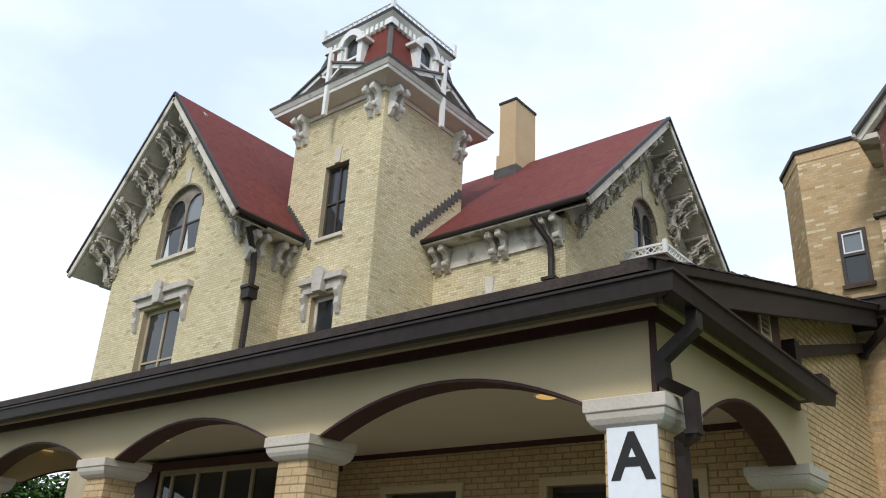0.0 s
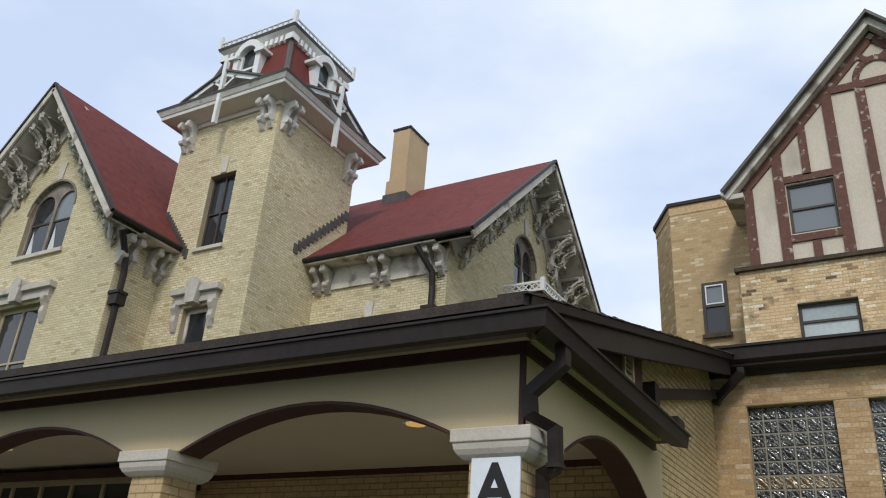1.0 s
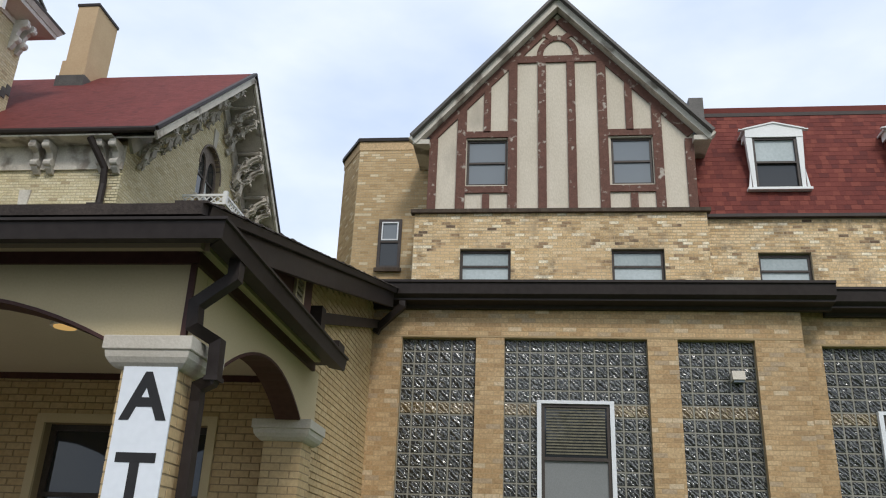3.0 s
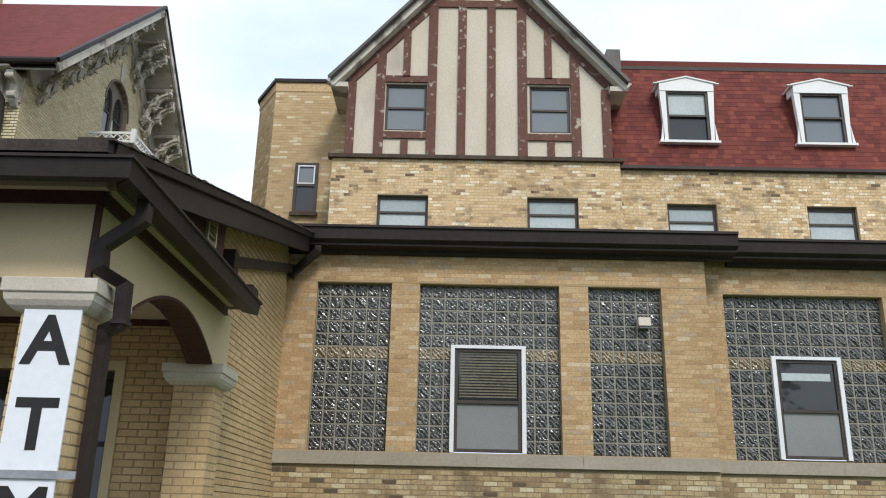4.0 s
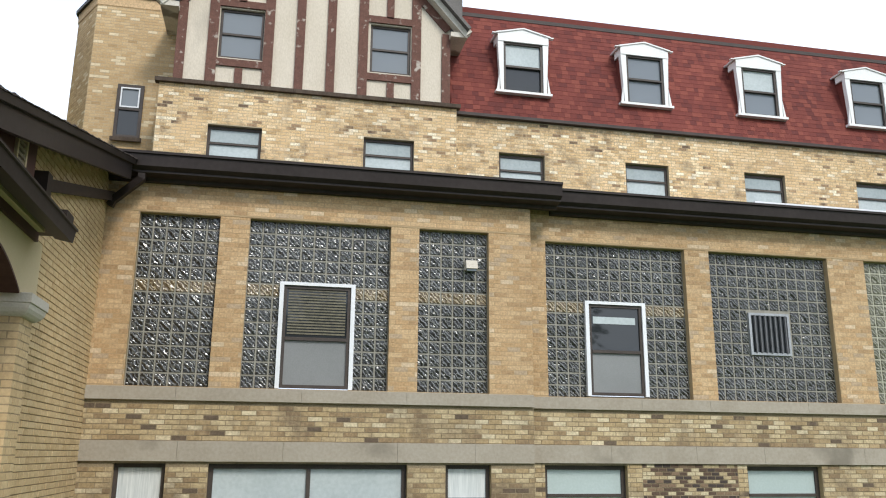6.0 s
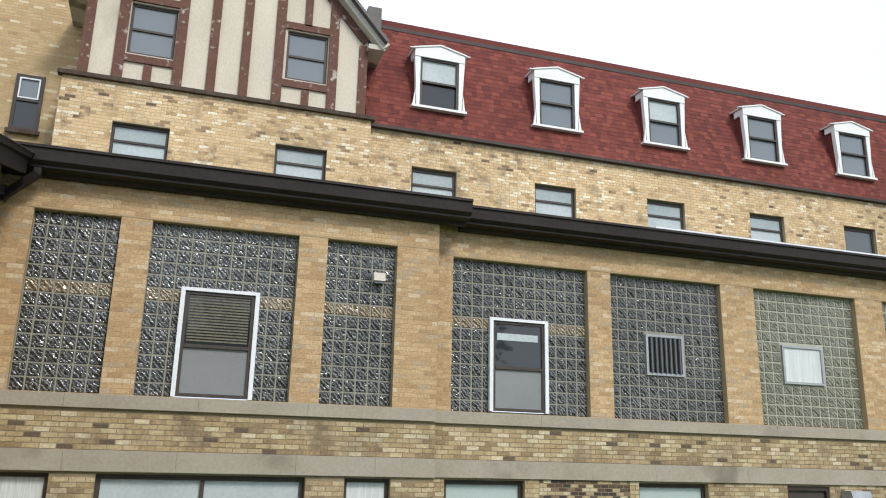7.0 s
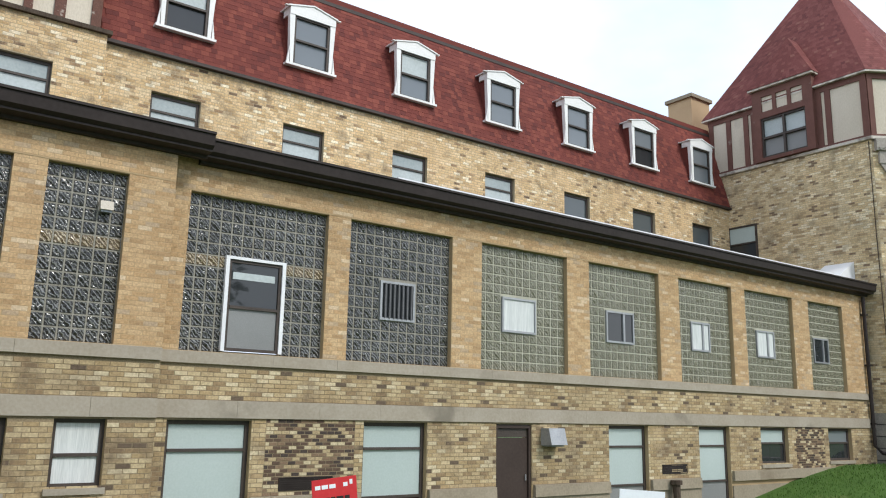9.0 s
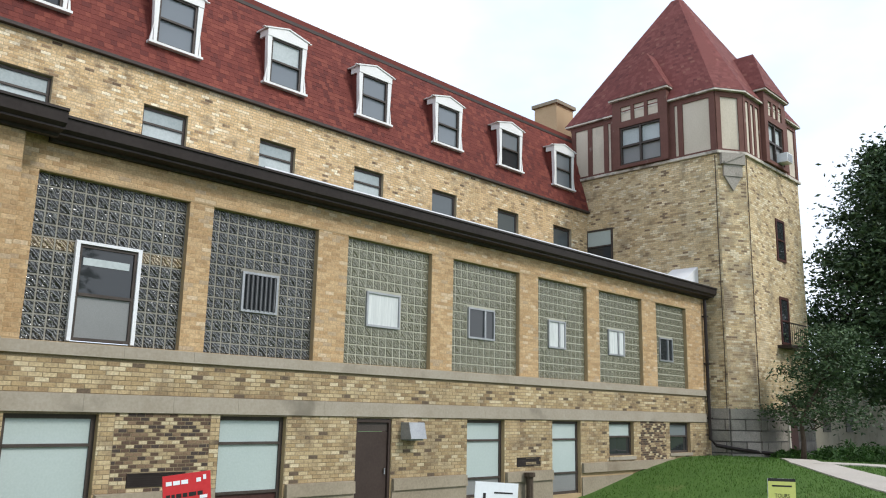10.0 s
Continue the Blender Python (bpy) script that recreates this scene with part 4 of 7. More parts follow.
# ---- half-timbered gable ----
gb = thing("timber_gable", (1.07, 17.9, 9.56), "half-timbered gable with cream panels and peeling red-brown timbers", "gable", kind="structure")
APX, APZ, EVZ = 1.07, 15.35, 11.45
gtop = lambda u: APZ - 0.25 - abs(u - APX) * (APZ - EVZ) / 3.5
fgt = Face((0, 17.86), X, (0, -1))
gw = [hole(-1.14, -0.16, 10.25, 11.48), hole(2.29, 3.25, 10.25, 11.48)]
part("panel_wall", slab(Mesh(), fgt, -2.05, 4.2, 9.6, 15.1, 0.3, gw, gtop), render_panel, gb, "cream roughcast panels")
side = Mesh()
side.box(-2.05, -1.8, 18.16, 21.5, 9.6, 11.6)
side.box(3.95, 4.2, 18.16, 21.5, 9.6, 11.6)
part("cheek", side, render_panel, gb)
for a, b, w in [((-1.95, 9.6), (-1.95, 11.5), 0.2), ((4.1, 9.6), (4.1, 11.4), 0.2), ((-1.27, 9.6), (-1.27, 12.4), 0.22), ((-0.04, 9.6), (-0.04, 13.62), 0.22), ((0.67, 9.6), (0.67, 13.62), 0.2), ((1.38, 9.6), (1.38, 13.62), 0.2),
                ((2.12, 9.6), (2.12, 13.62), 0.22), ((3.38, 9.6), (3.38, 12.4), 0.22), ((-0.66, 11.65), (-0.66, 12.95), 0.17), ((2.75, 11.65), (2.75, 13.0), 0.17), ((-0.66, 9.6), (-0.66, 10.0), 0.17), ((2.78, 9.6), (2.78, 10.0), 0.17),
                ((-1.16, 11.6), (-0.15, 11.6), 0.17), ((2.23, 11.6), (3.27, 11.6), 0.17), ((-1.16, 10.12), (-0.15, 10.12), 0.17), ((2.23, 10.12), (3.27, 10.12), 0.17), ((-0.15, 13.72), (2.25, 13.72), 0.19)]:
    part("timber", fgt.bar(Mesh(), a, b, w, -0.02, 0.05), timber, gb)
for s in (-1, 1):
    part("raking_timber", fgt.bar(Mesh(), (APX + s * 3.1, EVZ + 0.08), (APX + s * 0.05, APZ - 0.44), 0.24, -0.02, 0.045), timber, gb)
    arc = [(APX + s * (0.62 - 0.56 * math.sin(q)), 13.8 + 0.86 * (1 - math.cos(q)) * 0.9) for q in [k * math.pi / 2 / 6 for k in range(7)]]
    arc2 = [(APX + s * 0.45 * math.cos(q), 13.8 + 0.55 * math.sin(q)) for q in [k * math.pi / 2 / 6 for k in range(7)]]
    cm = Mesh()
    for p, q in zip(arc2, arc2[1:]):
        fgt.bar(cm, p, q, 0.15, -0.02, 0.04)
    fgt.bar(cm, (APX + s * 0.1, 14.3), (APX + s * 0.5, 14.62), 0.14, -0.02, 0.042)
    part("curved_brace", cm, timber, gb)
    q0 = (APX + s * 3.52, EVZ - 0.12)
    part("bargeboard", fgt.bar(Mesh(), q0, (APX, APZ - 0.06), 0.23, 0.05, 0.30 + 0.004 * s), old_paint, gb, "peeling pale bargeboard")
    part("rake_edge", fgt.bar(Mesh(), (APX + s * 3.56, EVZ + 0.02), (APX, APZ + 0.08), 0.06, 0.03, 0.34 + 0.004 * s), lead, gb)
    m = Mesh()
    m.hexa([(APX + s * 3.5, 17.4, EVZ - 0.08), (APX, 17.4, APZ), (APX, 22.0, APZ), (APX + s * 3.5, 22.0, EVZ - 0.08), (APX + s * 3.5, 17.4, EVZ + 0.02), (APX, 17.4, APZ + 0.1), (APX, 22.0, APZ + 0.1), (APX + s * 3.5, 22.0, EVZ + 0.02)])
    part("roof_slope", m, lead, gb)
    part("eave_soffit", Mesh().box(min(APX + s * 3.1, APX + s * 3.5), max(APX + s * 3.1, APX + s * 3.5), 17.6, 21.9, EVZ - 0.20, EVZ - 0.08), old_paint, gb)
anchor(gb)
m = Mesh()
fg.box(m, -2.42, 4.46, -0.1, 0.10, 9.53, 9.62)
tagged(link("trim_gable_sill", m, bark), "dark weathered ledge below the timbered gable", "trim", kind="structure")
for a, b in ((-1.14, -0.16), (2.29, 3.25)):
    sash(fgt, a, b, 10.25, 11.48, 0.06, dark_frame, pane_grey, pane_grey, [10.86], (), 0.06, "dark-framed sash window between gable timbers", group="gable windows")
# chimney stub behind the gable roof
tagged(link("roof_vent", Mesh().box(4.35, 4.7, 18.7, 19.0, 12.2, 13.05), lead), "small dark roof box beside the gable", "vent")

# ---- mansard with dormers ----
mr = thing("mansard_roof", (15, 18.2, 9.5), "steep mansard roof of variegated red shingles", "roof", kind="structure")
MZ0, MZ1, MY0, MY1 = 9.55, 12.75, 18.12, 18.95
m = Mesh()
m.hexa([(4.3, MY0, MZ0), (27.2, MY0, MZ0), (27.2, 24, MZ0), (4.3, 24, MZ0), (4.3, MY1, MZ1), (27.2, MY1, MZ1), (27.2, 24, MZ1), (4.3, 24, MZ1)])
part("roof_body", m, shingle_red[0], mr)
shingles(mr, [(4.3, MY0 - 0.01, MZ0), (27.2, MY0 - 0.01, MZ0), (27.2, 18.905, MZ1 - 0.14), (4.3, 18.905, MZ1 - 0.14)], 1, shingle_red, 0.135, 0.2, 3, lift=0.006)
part("eave_board", Mesh().box(4.3, 27.2, 18.06, 18.2, MZ0 - 0.06, MZ0 + 0.015), eave_brown, mr)
part("ridge_cap", Mesh().box(4.3, 27.2, MY1 - 0.07, MY1 + 0.4, MZ1 - 0.16, MZ1 - 0.06), eave_brown, mr, "dark metal band")
part("ridge_shingles", Mesh().box(4.3, 27.2, MY1 - 0.02, MY1 + 0.5, MZ1 - 0.06, MZ1 + 0.12), shingle_red[0], mr)
anchor(mr)


def dormer(x):
    """White-trimmed dormer with a low-arched head standing out of the mansard."""
    f = Face((x, 18.18), X, (0, -1))
    t = thing("dormer", (x + 0.68, 18.28, 10.2), "white-trimmed mansard dormer with a low peaked head", "dormer", "mansard dormers")
    slope = (MY1 - MY0) / (MZ1 - MZ0)
    m = Mesh()
    for u0, u1 in ((0.05, 0.17), (1.19, 1.31)):
        ou, iu = (u0 - 0.03, u1) if u0 < 0.5 else (u1 + 0.03, u0)
        bu = ou + (0.07 if u0 < 0.5 else -0.07)
        m.prism([f.at(ou, -0.13, 11.61), f.at(iu, -0.13, 11.61), f.at(iu, -0.13, 10.27), f.at(bu, -0.13, 10.27)], (0, -0.13, 0))
    ring = [(0.02, 11.60), (1.34, 11.60), (1.34, 11.80), (0.68, 11.97), (0.02, 11.80)]
    m.prism([f.at(u, 0.015, z) for u, z in ring], (0, 0.4, 0))
    part("surround", m, white_paint, t)
    m = Mesh()
    for s in (0, 1):
        u = 0.06 if s == 0 else 1.30
        o = -0.10 if s == 0 else 0.10
        part("flared_cheek", Mesh().prism([f.at(u, 0, 10.27), f.at(u, 0, 10.75), f.at(u + o * 0.7, 0, 10.27)], (0, 0.05, 0)), white_paint, t)
    for u0, u1 in ((0.07, 0.16), (1.20, 1.29)):
        part("side_cheek", f.box(Mesh(), u0, u1, -0.7, -0.132, 10.3, 11.6), shingle_red[0], t, "red-shingled dormer cheek")
    m = Mesh()
    f.bar(m, (-0.03, 11.81), (0.68, 11.98), 0.035, -0.5, 0.04)
    f.bar(m, (1.39, 11.81), (0.68, 11.98), 0.035, -0.5, 0.044)
    f.box(m, -0.12, 0.0, -0.06, 0.03, 11.79, 11.815)
    f.box(m, 1.36, 1.48, -0.06, 0.03, 11.79, 11.815)
    part("head_moulding", m, white_paint, t)
    part("sill", f.box(Mesh(), -0.04, 1.40, -0.2, 0.05, 10.21, 10.27), white_paint, t)
    m = Mesh()
    f.box(m, 0.17, 0.23, -0.12, -0.03, 10.27, 11.60); f.box(m, 1.13, 1.19, -0.12, -0.03, 10.27, 11.60)
    f.box(m, 0.23, 1.13, -0.12, -0.03, 10.27, 10.32); f.box(m, 0.23, 1.13, -0.12, -0.03, 11.55, 11.60); f.box(m, 0.23, 1.13, -0.12, -0.02, 10.92, 10.97)
    part("sash_frame", m, dark_frame, t)
    part("upper_pane", f.box(Mesh(), 0.23, 1.13, -0.11, -0.09, 10.97, 11.55), blind_white if x < 8 or 11 < x < 13 else pane_grey, t)
    part("lower_pane", f.box(Mesh(), 0.23, 1.13, -0.11, -0.095, 10.32, 10.92), pane_dark if x < 8 or 20 < x < 24 else pane_grey, t)
    return anchor(t)


for k in range(7):
    dormer(5.46 + 3.25 * k)

# ---- brick stair tower behind the porch roof ----
st = link("wall_stair_tower", Mesh().prism([(-4.05, 19.0, 5.5), (-2.2, 19.0, 5.5), (-2.2, 23, 5.5), (-4.70, 23, 5.5), (-4.70, 20.1, 5.5)], (0, 0, 6.6)), mortar_light)
tagged(st, "pale brick stair tower with chamfered corner", "tower", kind="structure")
f1 = Face((-4.05, 19.0), X, (0, -1))
masonry(st, f1, 0.0, 1.85, 6.6, 11.9, [hole(0.66, 1.24, 8.5, 9.86)], mats=stair_brick, singles=(0, 1.9, 8, 12), seed=31)
ch = (Vector((-4.05, 19.0, 0)) - Vector((-4.70, 20.1, 0)))
f2 = Face((-4.70, 20.1), (ch.x, ch.y), (ch.y, -ch.x))
masonry(st, f2, 0.0, ch.length, 6.6, 11.9, mats=stair_brick, seed=32)
m = Mesh().prism([(-4.09, 18.94, 12.1), (-2.2, 18.94, 12.1), (-2.2, 23, 12.1), (-4.78, 23, 12.1), (-4.78, 20.07, 12.1)], (0, 0, 0.09))
tagged(link("trim_coping", m, brown_metal), "thin brown metal coping on the stair tower", "trim", kind="structure")
m = Mesh().prism([(-4.06, 18.985, 11.85), (-2.2, 18.985, 11.85), (-2.2, 23, 11.85), (-4.72, 23, 11.85), (-4.72, 20.095, 11.85)], (0, 0, 0.25))
tagged(link("trim_parapet", m, tan_brick[0]), "plain tan brick parapet course", "trim", kind="structure")
sash(Face((-4.05, 19.0), X, (0, -1)), 0.66, 1.24, 8.55, 9.86, -0.06, dark_frame, pane_grey, pane_dark, [9.25], (), 0.07, "narrow dark-framed window in the stair tower", bark, 0.12)
m = Mesh()
f1.box(m, 0.74, 0.77, 0.062, 0.078, 9.29, 9.78); f1.box(m, 1.13, 1.16, 0.062, 0.078, 9.29, 9.78); f1.box(m, 0.77, 1.13, 0.062, 0.078, 9.75, 9.78); f1.box(m, 0.77, 1.13, 0.062, 0.078, 9.29, 9.32)
tagged(link("trim_storm_frame", m, white_metal), "thin white storm frame on the stair tower window", "trim", kind="structure")


# ---- right corner tower: square with a chamfered corner ----
TA, TB, TYB, TYF, TXR = (27.2, 12.7), (28.1, 12.1), 18.9, 12.1, 33.0
tow = link("wall_corner_tower", Mesh().prism([(27.2, 18.9, -0.5), (27.2, 12.7, -0.5), (28.1, 12.1, -0.5), (33.0, 12.1, -0.5), (33.0, 18.9, -0.5)], (0, 0, 11.45)), mortar_light)
tagged(tow, "weathered pale brick corner tower with chamfered edge", "tower", kind="structure")
fA = Face((27.2, 18.9), (0, -1), (-1, 0))
cd = Vector((0.9, -0.6, 0))
fC = Face(TA, (0.9, -0.6), (-0.6, -0.9))
fB = Face(TB, X, (0, -1))
hA = [hole(0.65, 1.85, 7.45, 8.78)]
hB = [hole(2.35, 3.15, 7.4, 9.0), hole(2.3, 3.1, 4.3, 6.05), hole(2.4, 3.2, 0.4, 2.4)]
masonry(tow, fA, 0.0, 6.2, 1.95, 10.9, hA, mats=tower_brick, singles=(0.5, 6.2, 6.5, 10.9), seed=41)
masonry(tow, fC, 0.0, cd.length, 1.95, 10.9, mats=chamfer_brick, seed=42)
masonry(tow, fB, 0.0, 4.9, 1.95, 10.9, hB, mats=tower_brick, seed=43)
for f, L, h in ((fA, 6.2, []), (fC, cd.length, []), (fB, 4.9, [hB[2]])):
    part("joint_bed", f.box(Mesh(), 0.0, L, 0.001, 0.004, 0.15, 1.96), lead, tow, "dark recessed joints")
    masonry(tow, f, 0.0, L, 0.15, 1.97, h, mats=ashlar, course=0.364, length=1.1, joint=0.035, proud=0.05, seed=44, name="ashlar_block")
sash(fA, 0.65, 1.85, 7.45, 8.78, -0.05, dark_frame, frosted, pane_dark, [8.1], (), 0.07, "dark-framed window with pale blind in the tower")
for h in hB[:2]:
    sash(fB, h[0], h[1], h[2], h[3], -0.04, brown_paint, pane_dark, pane_dark, [(h[2] + h[3]) / 2], (), 0.09, "narrow brown-framed tower window")
dr = thing("door_2", fB.at(2.8, 0, 0.4), "brown timber door at the tower foot", "door", kind="structure")
part("door_leaf", fB.box(Mesh(), 2.4, 3.2, 0.0, 0.04, 0.42, 2.4), brown_paint, dr)
part("door_frame", fB.box(Mesh(), 2.3, 2.4, 0.0, 0.09, 0.42, 2.5), old_paint, dr)
part("door_handle", Mesh().tube([fB.at(3.1, 0.08, 1.3), fB.at(3.1, 0.08, 1.42)], 0.015), grey_metal, dr)
anchor(dr)
# iron balcony rail under the middle window of the garden face
bal = thing("balcony", fB.at(2.7, 0, 4.2), "small dark iron balcony on the tower", "balcony")
part("deck", fB.box(Mesh(), 1.9, 3.5, 0, 0.5, 4.15, 4.25), brown_metal, bal)
for k in range(9):
    part("baluster", Mesh().tube([fB.at(1.95 + k * 0.19, 0.46, 4.25), fB.at(1.95 + k * 0.19, 0.46, 5.0)], 0.012, 5), brown_metal, bal)
part("handrail", fB.box(Mesh(), 1.9, 3.5, 0.44, 0.48, 5.0, 5.04), brown_metal, bal)
anchor(bal)
# carved corbel filling the chamfer below the timbered storey
cb = thing("corbel", fC.at(0.54, 0, 9.7), "stepped grey stone corbel at the tower chamfer", "corbel", kind="structure")
for w, z0, z1, d in ((0.46, 10.45, 10.86, 0.16), (0.36, 10.02, 10.45, 0.10)):
    part("corbel_stone", fC.box(Mesh(), 0.54 - w, 0.54 + w, -0.02, d, z0, z1), ashlar[0], cb)
part("corbel_stone", Mesh().prism([fC.at(0.54 - 0.34, 0.0, 10.02), fC.at(0.54 + 0.34, 0.0, 10.02), fC.at(0.54, 0.0, 9.5)], fC.n * 0.07), ashlar[0], cb)
part("corbel_rib", fC.bar(Mesh(), (0.16, 10.5), (0.9, 10.84), 0.09, 0.15, 0.2), ashlar[0], cb)
anchor(cb)
for f, u in ((fA, 6.12), (fB, 0.06)):
    cbl = thing("lightning_cable", f.at(u, 0, 1.0), "thin dark cable running down the tower corner", "cable")
    part("cable_run", Mesh().tube([f.at(u, 0.03, 0.6), f.at(u + 0.015, 0.03, 4.0), f.at(u - 0.01, 0.03, 7.5), f.at(u, 0.03, 10.8)], 0.014, 6), bark, cbl)
    anchor(cbl)
# timbered top storey
ts = thing("timber_storey", (30, 15.5, 10.9), "half-timbered top storey of the corner tower with cream panels", "storey", kind="structure")
body = [(27.2, 18.9), (27.2, 12.7), (28.1, 12.1), (33.0, 12.1), (33.0, 18.9)]
part("panel_wall", Mesh().prism([(x, y, 10.95) for x, y in body], (0, 0, 2.3)), render_panel, ts, "cream roughcast panels")
part("drip_ledge", Mesh().prism([(27.1, 18.9, 10.86), (27.1, 12.66, 10.86), (28.06, 12.0, 10.86), (33.1, 12.0, 10.86), (33.1, 18.9, 10.86)], (0, 0, 0.1)), old_paint, ts)
def studs(f, spans, lo, hi, length):
    for u, w in spans:
        part("timber", f.box(Mesh(), u - w / 2, u + w / 2, -0.02, 0.045, lo, hi), tower_timber, ts)
    part("wall_plate", f.box(Mesh(), 0, length, -0.02, 0.05, hi, hi + 0.2), tower_timber, ts)
    part("sole_plate", f.box(Mesh(), 0, length, -0.02, 0.05, lo - 0.04, lo + 0.04), tower_timber, ts)
studs(fA, [(0.12, 0.2), (0.9, 0.2), (1.65, 0.2), (2.0, 0.25), (4.5, 0.25), (4.85, 0.2), (6.1, 0.22)], 11.0, 13.0, 6.2)
studs(fC, [(0.1, 0.18), (0.98, 0.18)], 11.0, 13.0, cd.length)
studs(fB, [(0.1, 0.2), (0.55, 0.16), (0.95, 0.16), (1.45, 0.25), (3.45, 0.25), (3.95, 0.16), (4.8, 0.22)], 11.0, 13.0, 4.9)
anchor(ts)


def tower_dormer(f, c, w):
    """A wall dormer: paired window, three small panels over it, hipped roof."""
    t = thing("tower_dormer", f.at(c, 0, 10.95), "projecting red-brown tower dormer with paired window and hipped shingle roof", "dormer", "tower dormers")
    a, b = c - w / 2, c + w / 2
    part("frame_body", slab(Mesh(), Face(f.at(0, 0.22, 0), (f.u.x, f.u.y), (f.n.x, f.n.y)), a, b, 10.98, 13.72, 0.4, [hole(a + 0.3, b - 0.3, 11.1, 12.62)] + [hole(a + 0.3 + k * (w - 0.6) / 3 + 0.07, a + 0.3 + (k + 1) * (w - 0.6) / 3 - 0.07, 12.86, 13.45) for k in range(3)]), tower_timber, t)
    part("panel_wall", f.box(Mesh(), a + 0.2, b - 0.2, -0.1, 0.16, 12.75, 13.6), render_panel, t, "three small cream panels")
    m = Mesh()
    f.box(m, a + 0.3, a + 0.36, 0.02, 0.16, 11.1, 12.62); f.box(m, b - 0.36, b - 0.3, 0.02, 0.16, 11.1, 12.62)
    f.box(m, c - 0.04, c + 0.04, 0.02, 0.17, 11.1, 12.62); f.box(m, a + 0.36, b - 0.36, 0.02, 0.165, 11.82, 11.9); f.box(m, a + 0.36, b - 0.36, 0.02, 0.16, 12.55, 12.62); f.box(m, a + 0.36, b - 0.36, 0.02, 0.16, 11.1, 11.17)
    part("sash_frame", m, dark_frame, t)
    for p, q in ((a + 0.36, c - 0.04), (c + 0.04, b - 0.36)):
        part("upper_pane", f.box(Mesh(), p, q, 0.05, 0.06, 11.9, 12.55), blind_white, t)
        part("lower_pane", f.box(Mesh(), p, q, 0.05, 0.06, 11.17, 11.82), pane_screen, t)
    part("eave_board", f.box(Mesh(), a - 0.10, b + 0.10, -0.6, 0.34, 13.73, 13.80), old_paint, t)
    hi = 15.75
    ring = [f.at(a - 0.12, 0.37, 13.8), f.at(b + 0.12, 0.37, 13.8), f.at(c, -0.5, hi)]
    bk = [f.at(a - 0.12, -2.0, 13.8), f.at(b + 0.12, -2.0, 13.8)]
    rb = f.at(c, -2.0, hi)
    m = Mesh()
    m.v = [tuple(q) for q in ring + bk + [rb]]
    m.f = [(0, 1, 2), (1, 4, 5, 2), (4, 3, 5), (3, 0, 2, 5), (0, 3, 4, 1)]
    part("dormer_roof", m, shingle_old[0], t)
    shingles(t, [ring[0], ring[1], ring[2], ring[2]], 1, shingle_old, 0.14, 0.17, 8, lift=0.003)
    shingles(t, [ring[1], bk[1], rb, ring[2]], 1, shingle_old, 0.14, 0.17, 9, lift=0.003)
    shingles(t, [bk[0], ring[0], ring[2], rb], 1, shingle_old, 0.14, 0.17, 9, lift=0.003)
    return anchor(t)


tower_dormer(fA, 3.25, 2.35)
td = tower_dormer(fB, 2.45, 2.0)
ac = thing("air_conditioner", fB.at(2.75, 0.3, 11.1), "white window air conditioner in the tower dormer", "air conditioner")
part("casing", fB.box(Mesh(), 2.55, 3.05, 0.1, 0.55, 11.17, 11.52), white_metal, ac)
part("grille", fB.box(Mesh(), 2.6, 3.0, 0.55, 0.56, 11.2, 11.48), grey_metal, ac)
anchor(ac)
# pyramid roof
pr = thing("tower_roof", (30.1, 15.4, 13.2), "steep faceted faded-red shingle roof of the corner tower", "roof", kind="structure")
ev = [(27.02, 19.1, 13.27), (27.02, 12.6, 13.27), (28.03, 11.92, 13.27), (33.2, 11.92, 13.27), (33.2, 19.1, 13.27)]
apex = [(30.0, 15.7, 18.9), (30.0, 15.4, 18.9), (30.1, 15.3, 18.9), (30.3, 15.3, 18.9), (30.3, 15.7, 18.9)]
m = Mesh()
m.v = ev + apex
m.f = [(k, (k + 1) % 5, 5 + (k + 1) % 5, 5 + k) for k in range(5)] + [(5, 6, 7, 8, 9), (4, 3, 2, 1, 0)]
part("roof_body", m, shingle_old[0], pr)
for k in range(4):
    shingles(pr, [ev[k], ev[k + 1], apex[k + 1], apex[k]], 1, shingle_old, 0.14, 0.17, 50 + k, lift=0.003)
part("eave_board", Mesh().prism([(x, y, 13.20) for x, y, z in ev], (0, 0, 0.06)), old_paint, pr)
anchor(pr)
c = thing("chimney", (27.9, 21, 12), "tan brick chimney with a thin cap behind the mansard", "chimney")
part("shaft", Mesh().box(28.35, 29.6, 20.5, 21.7, 11, 15.1), chimney_paint, c)
part("cap", Mesh().box(28.25, 29.7, 20.4, 21.8, 15.1, 15.25), concrete, c)
anchor(c)
tagged(link("mansard_end", Mesh().box(24.0, 33.0, 18.9, 24.0, 5.0, 12.8), shingle_red[0]), "red shingle roof beyond the tower", "roof", kind="structure")

# ---- cream brick villa: tower ----
TX0, TX1, TY0, TY1 = -15.05, -11.81, 12.6, 15.8
vt = link("wall_villa_tower", slab(Mesh(), Face((0, TY0), X, (0, -1)), TX0, TX1, 0, 13.6, 0.4, [hole(-13.72, -12.88, 9.75, 11.75), hole(-13.69, -12.89, 6.5, 8.22)]), mortar_light)
tagged(vt, "cream brick square tower of a Victorian villa", "tower", kind="structure")
part("tower_core", Mesh().box(TX0, TX1, TY0 + 0.41, TY1, 0, 13.6), mortar_light, vt)
ft = Face((0, TY0), X, (0, -1))
fts = Face((TX1, TY0), (0, 1), (1, 0))
ht = [hole(-13.72, -12.88, 9.75, 11.75), hole(-13.69, -12.89, 6.5, 8.22)]
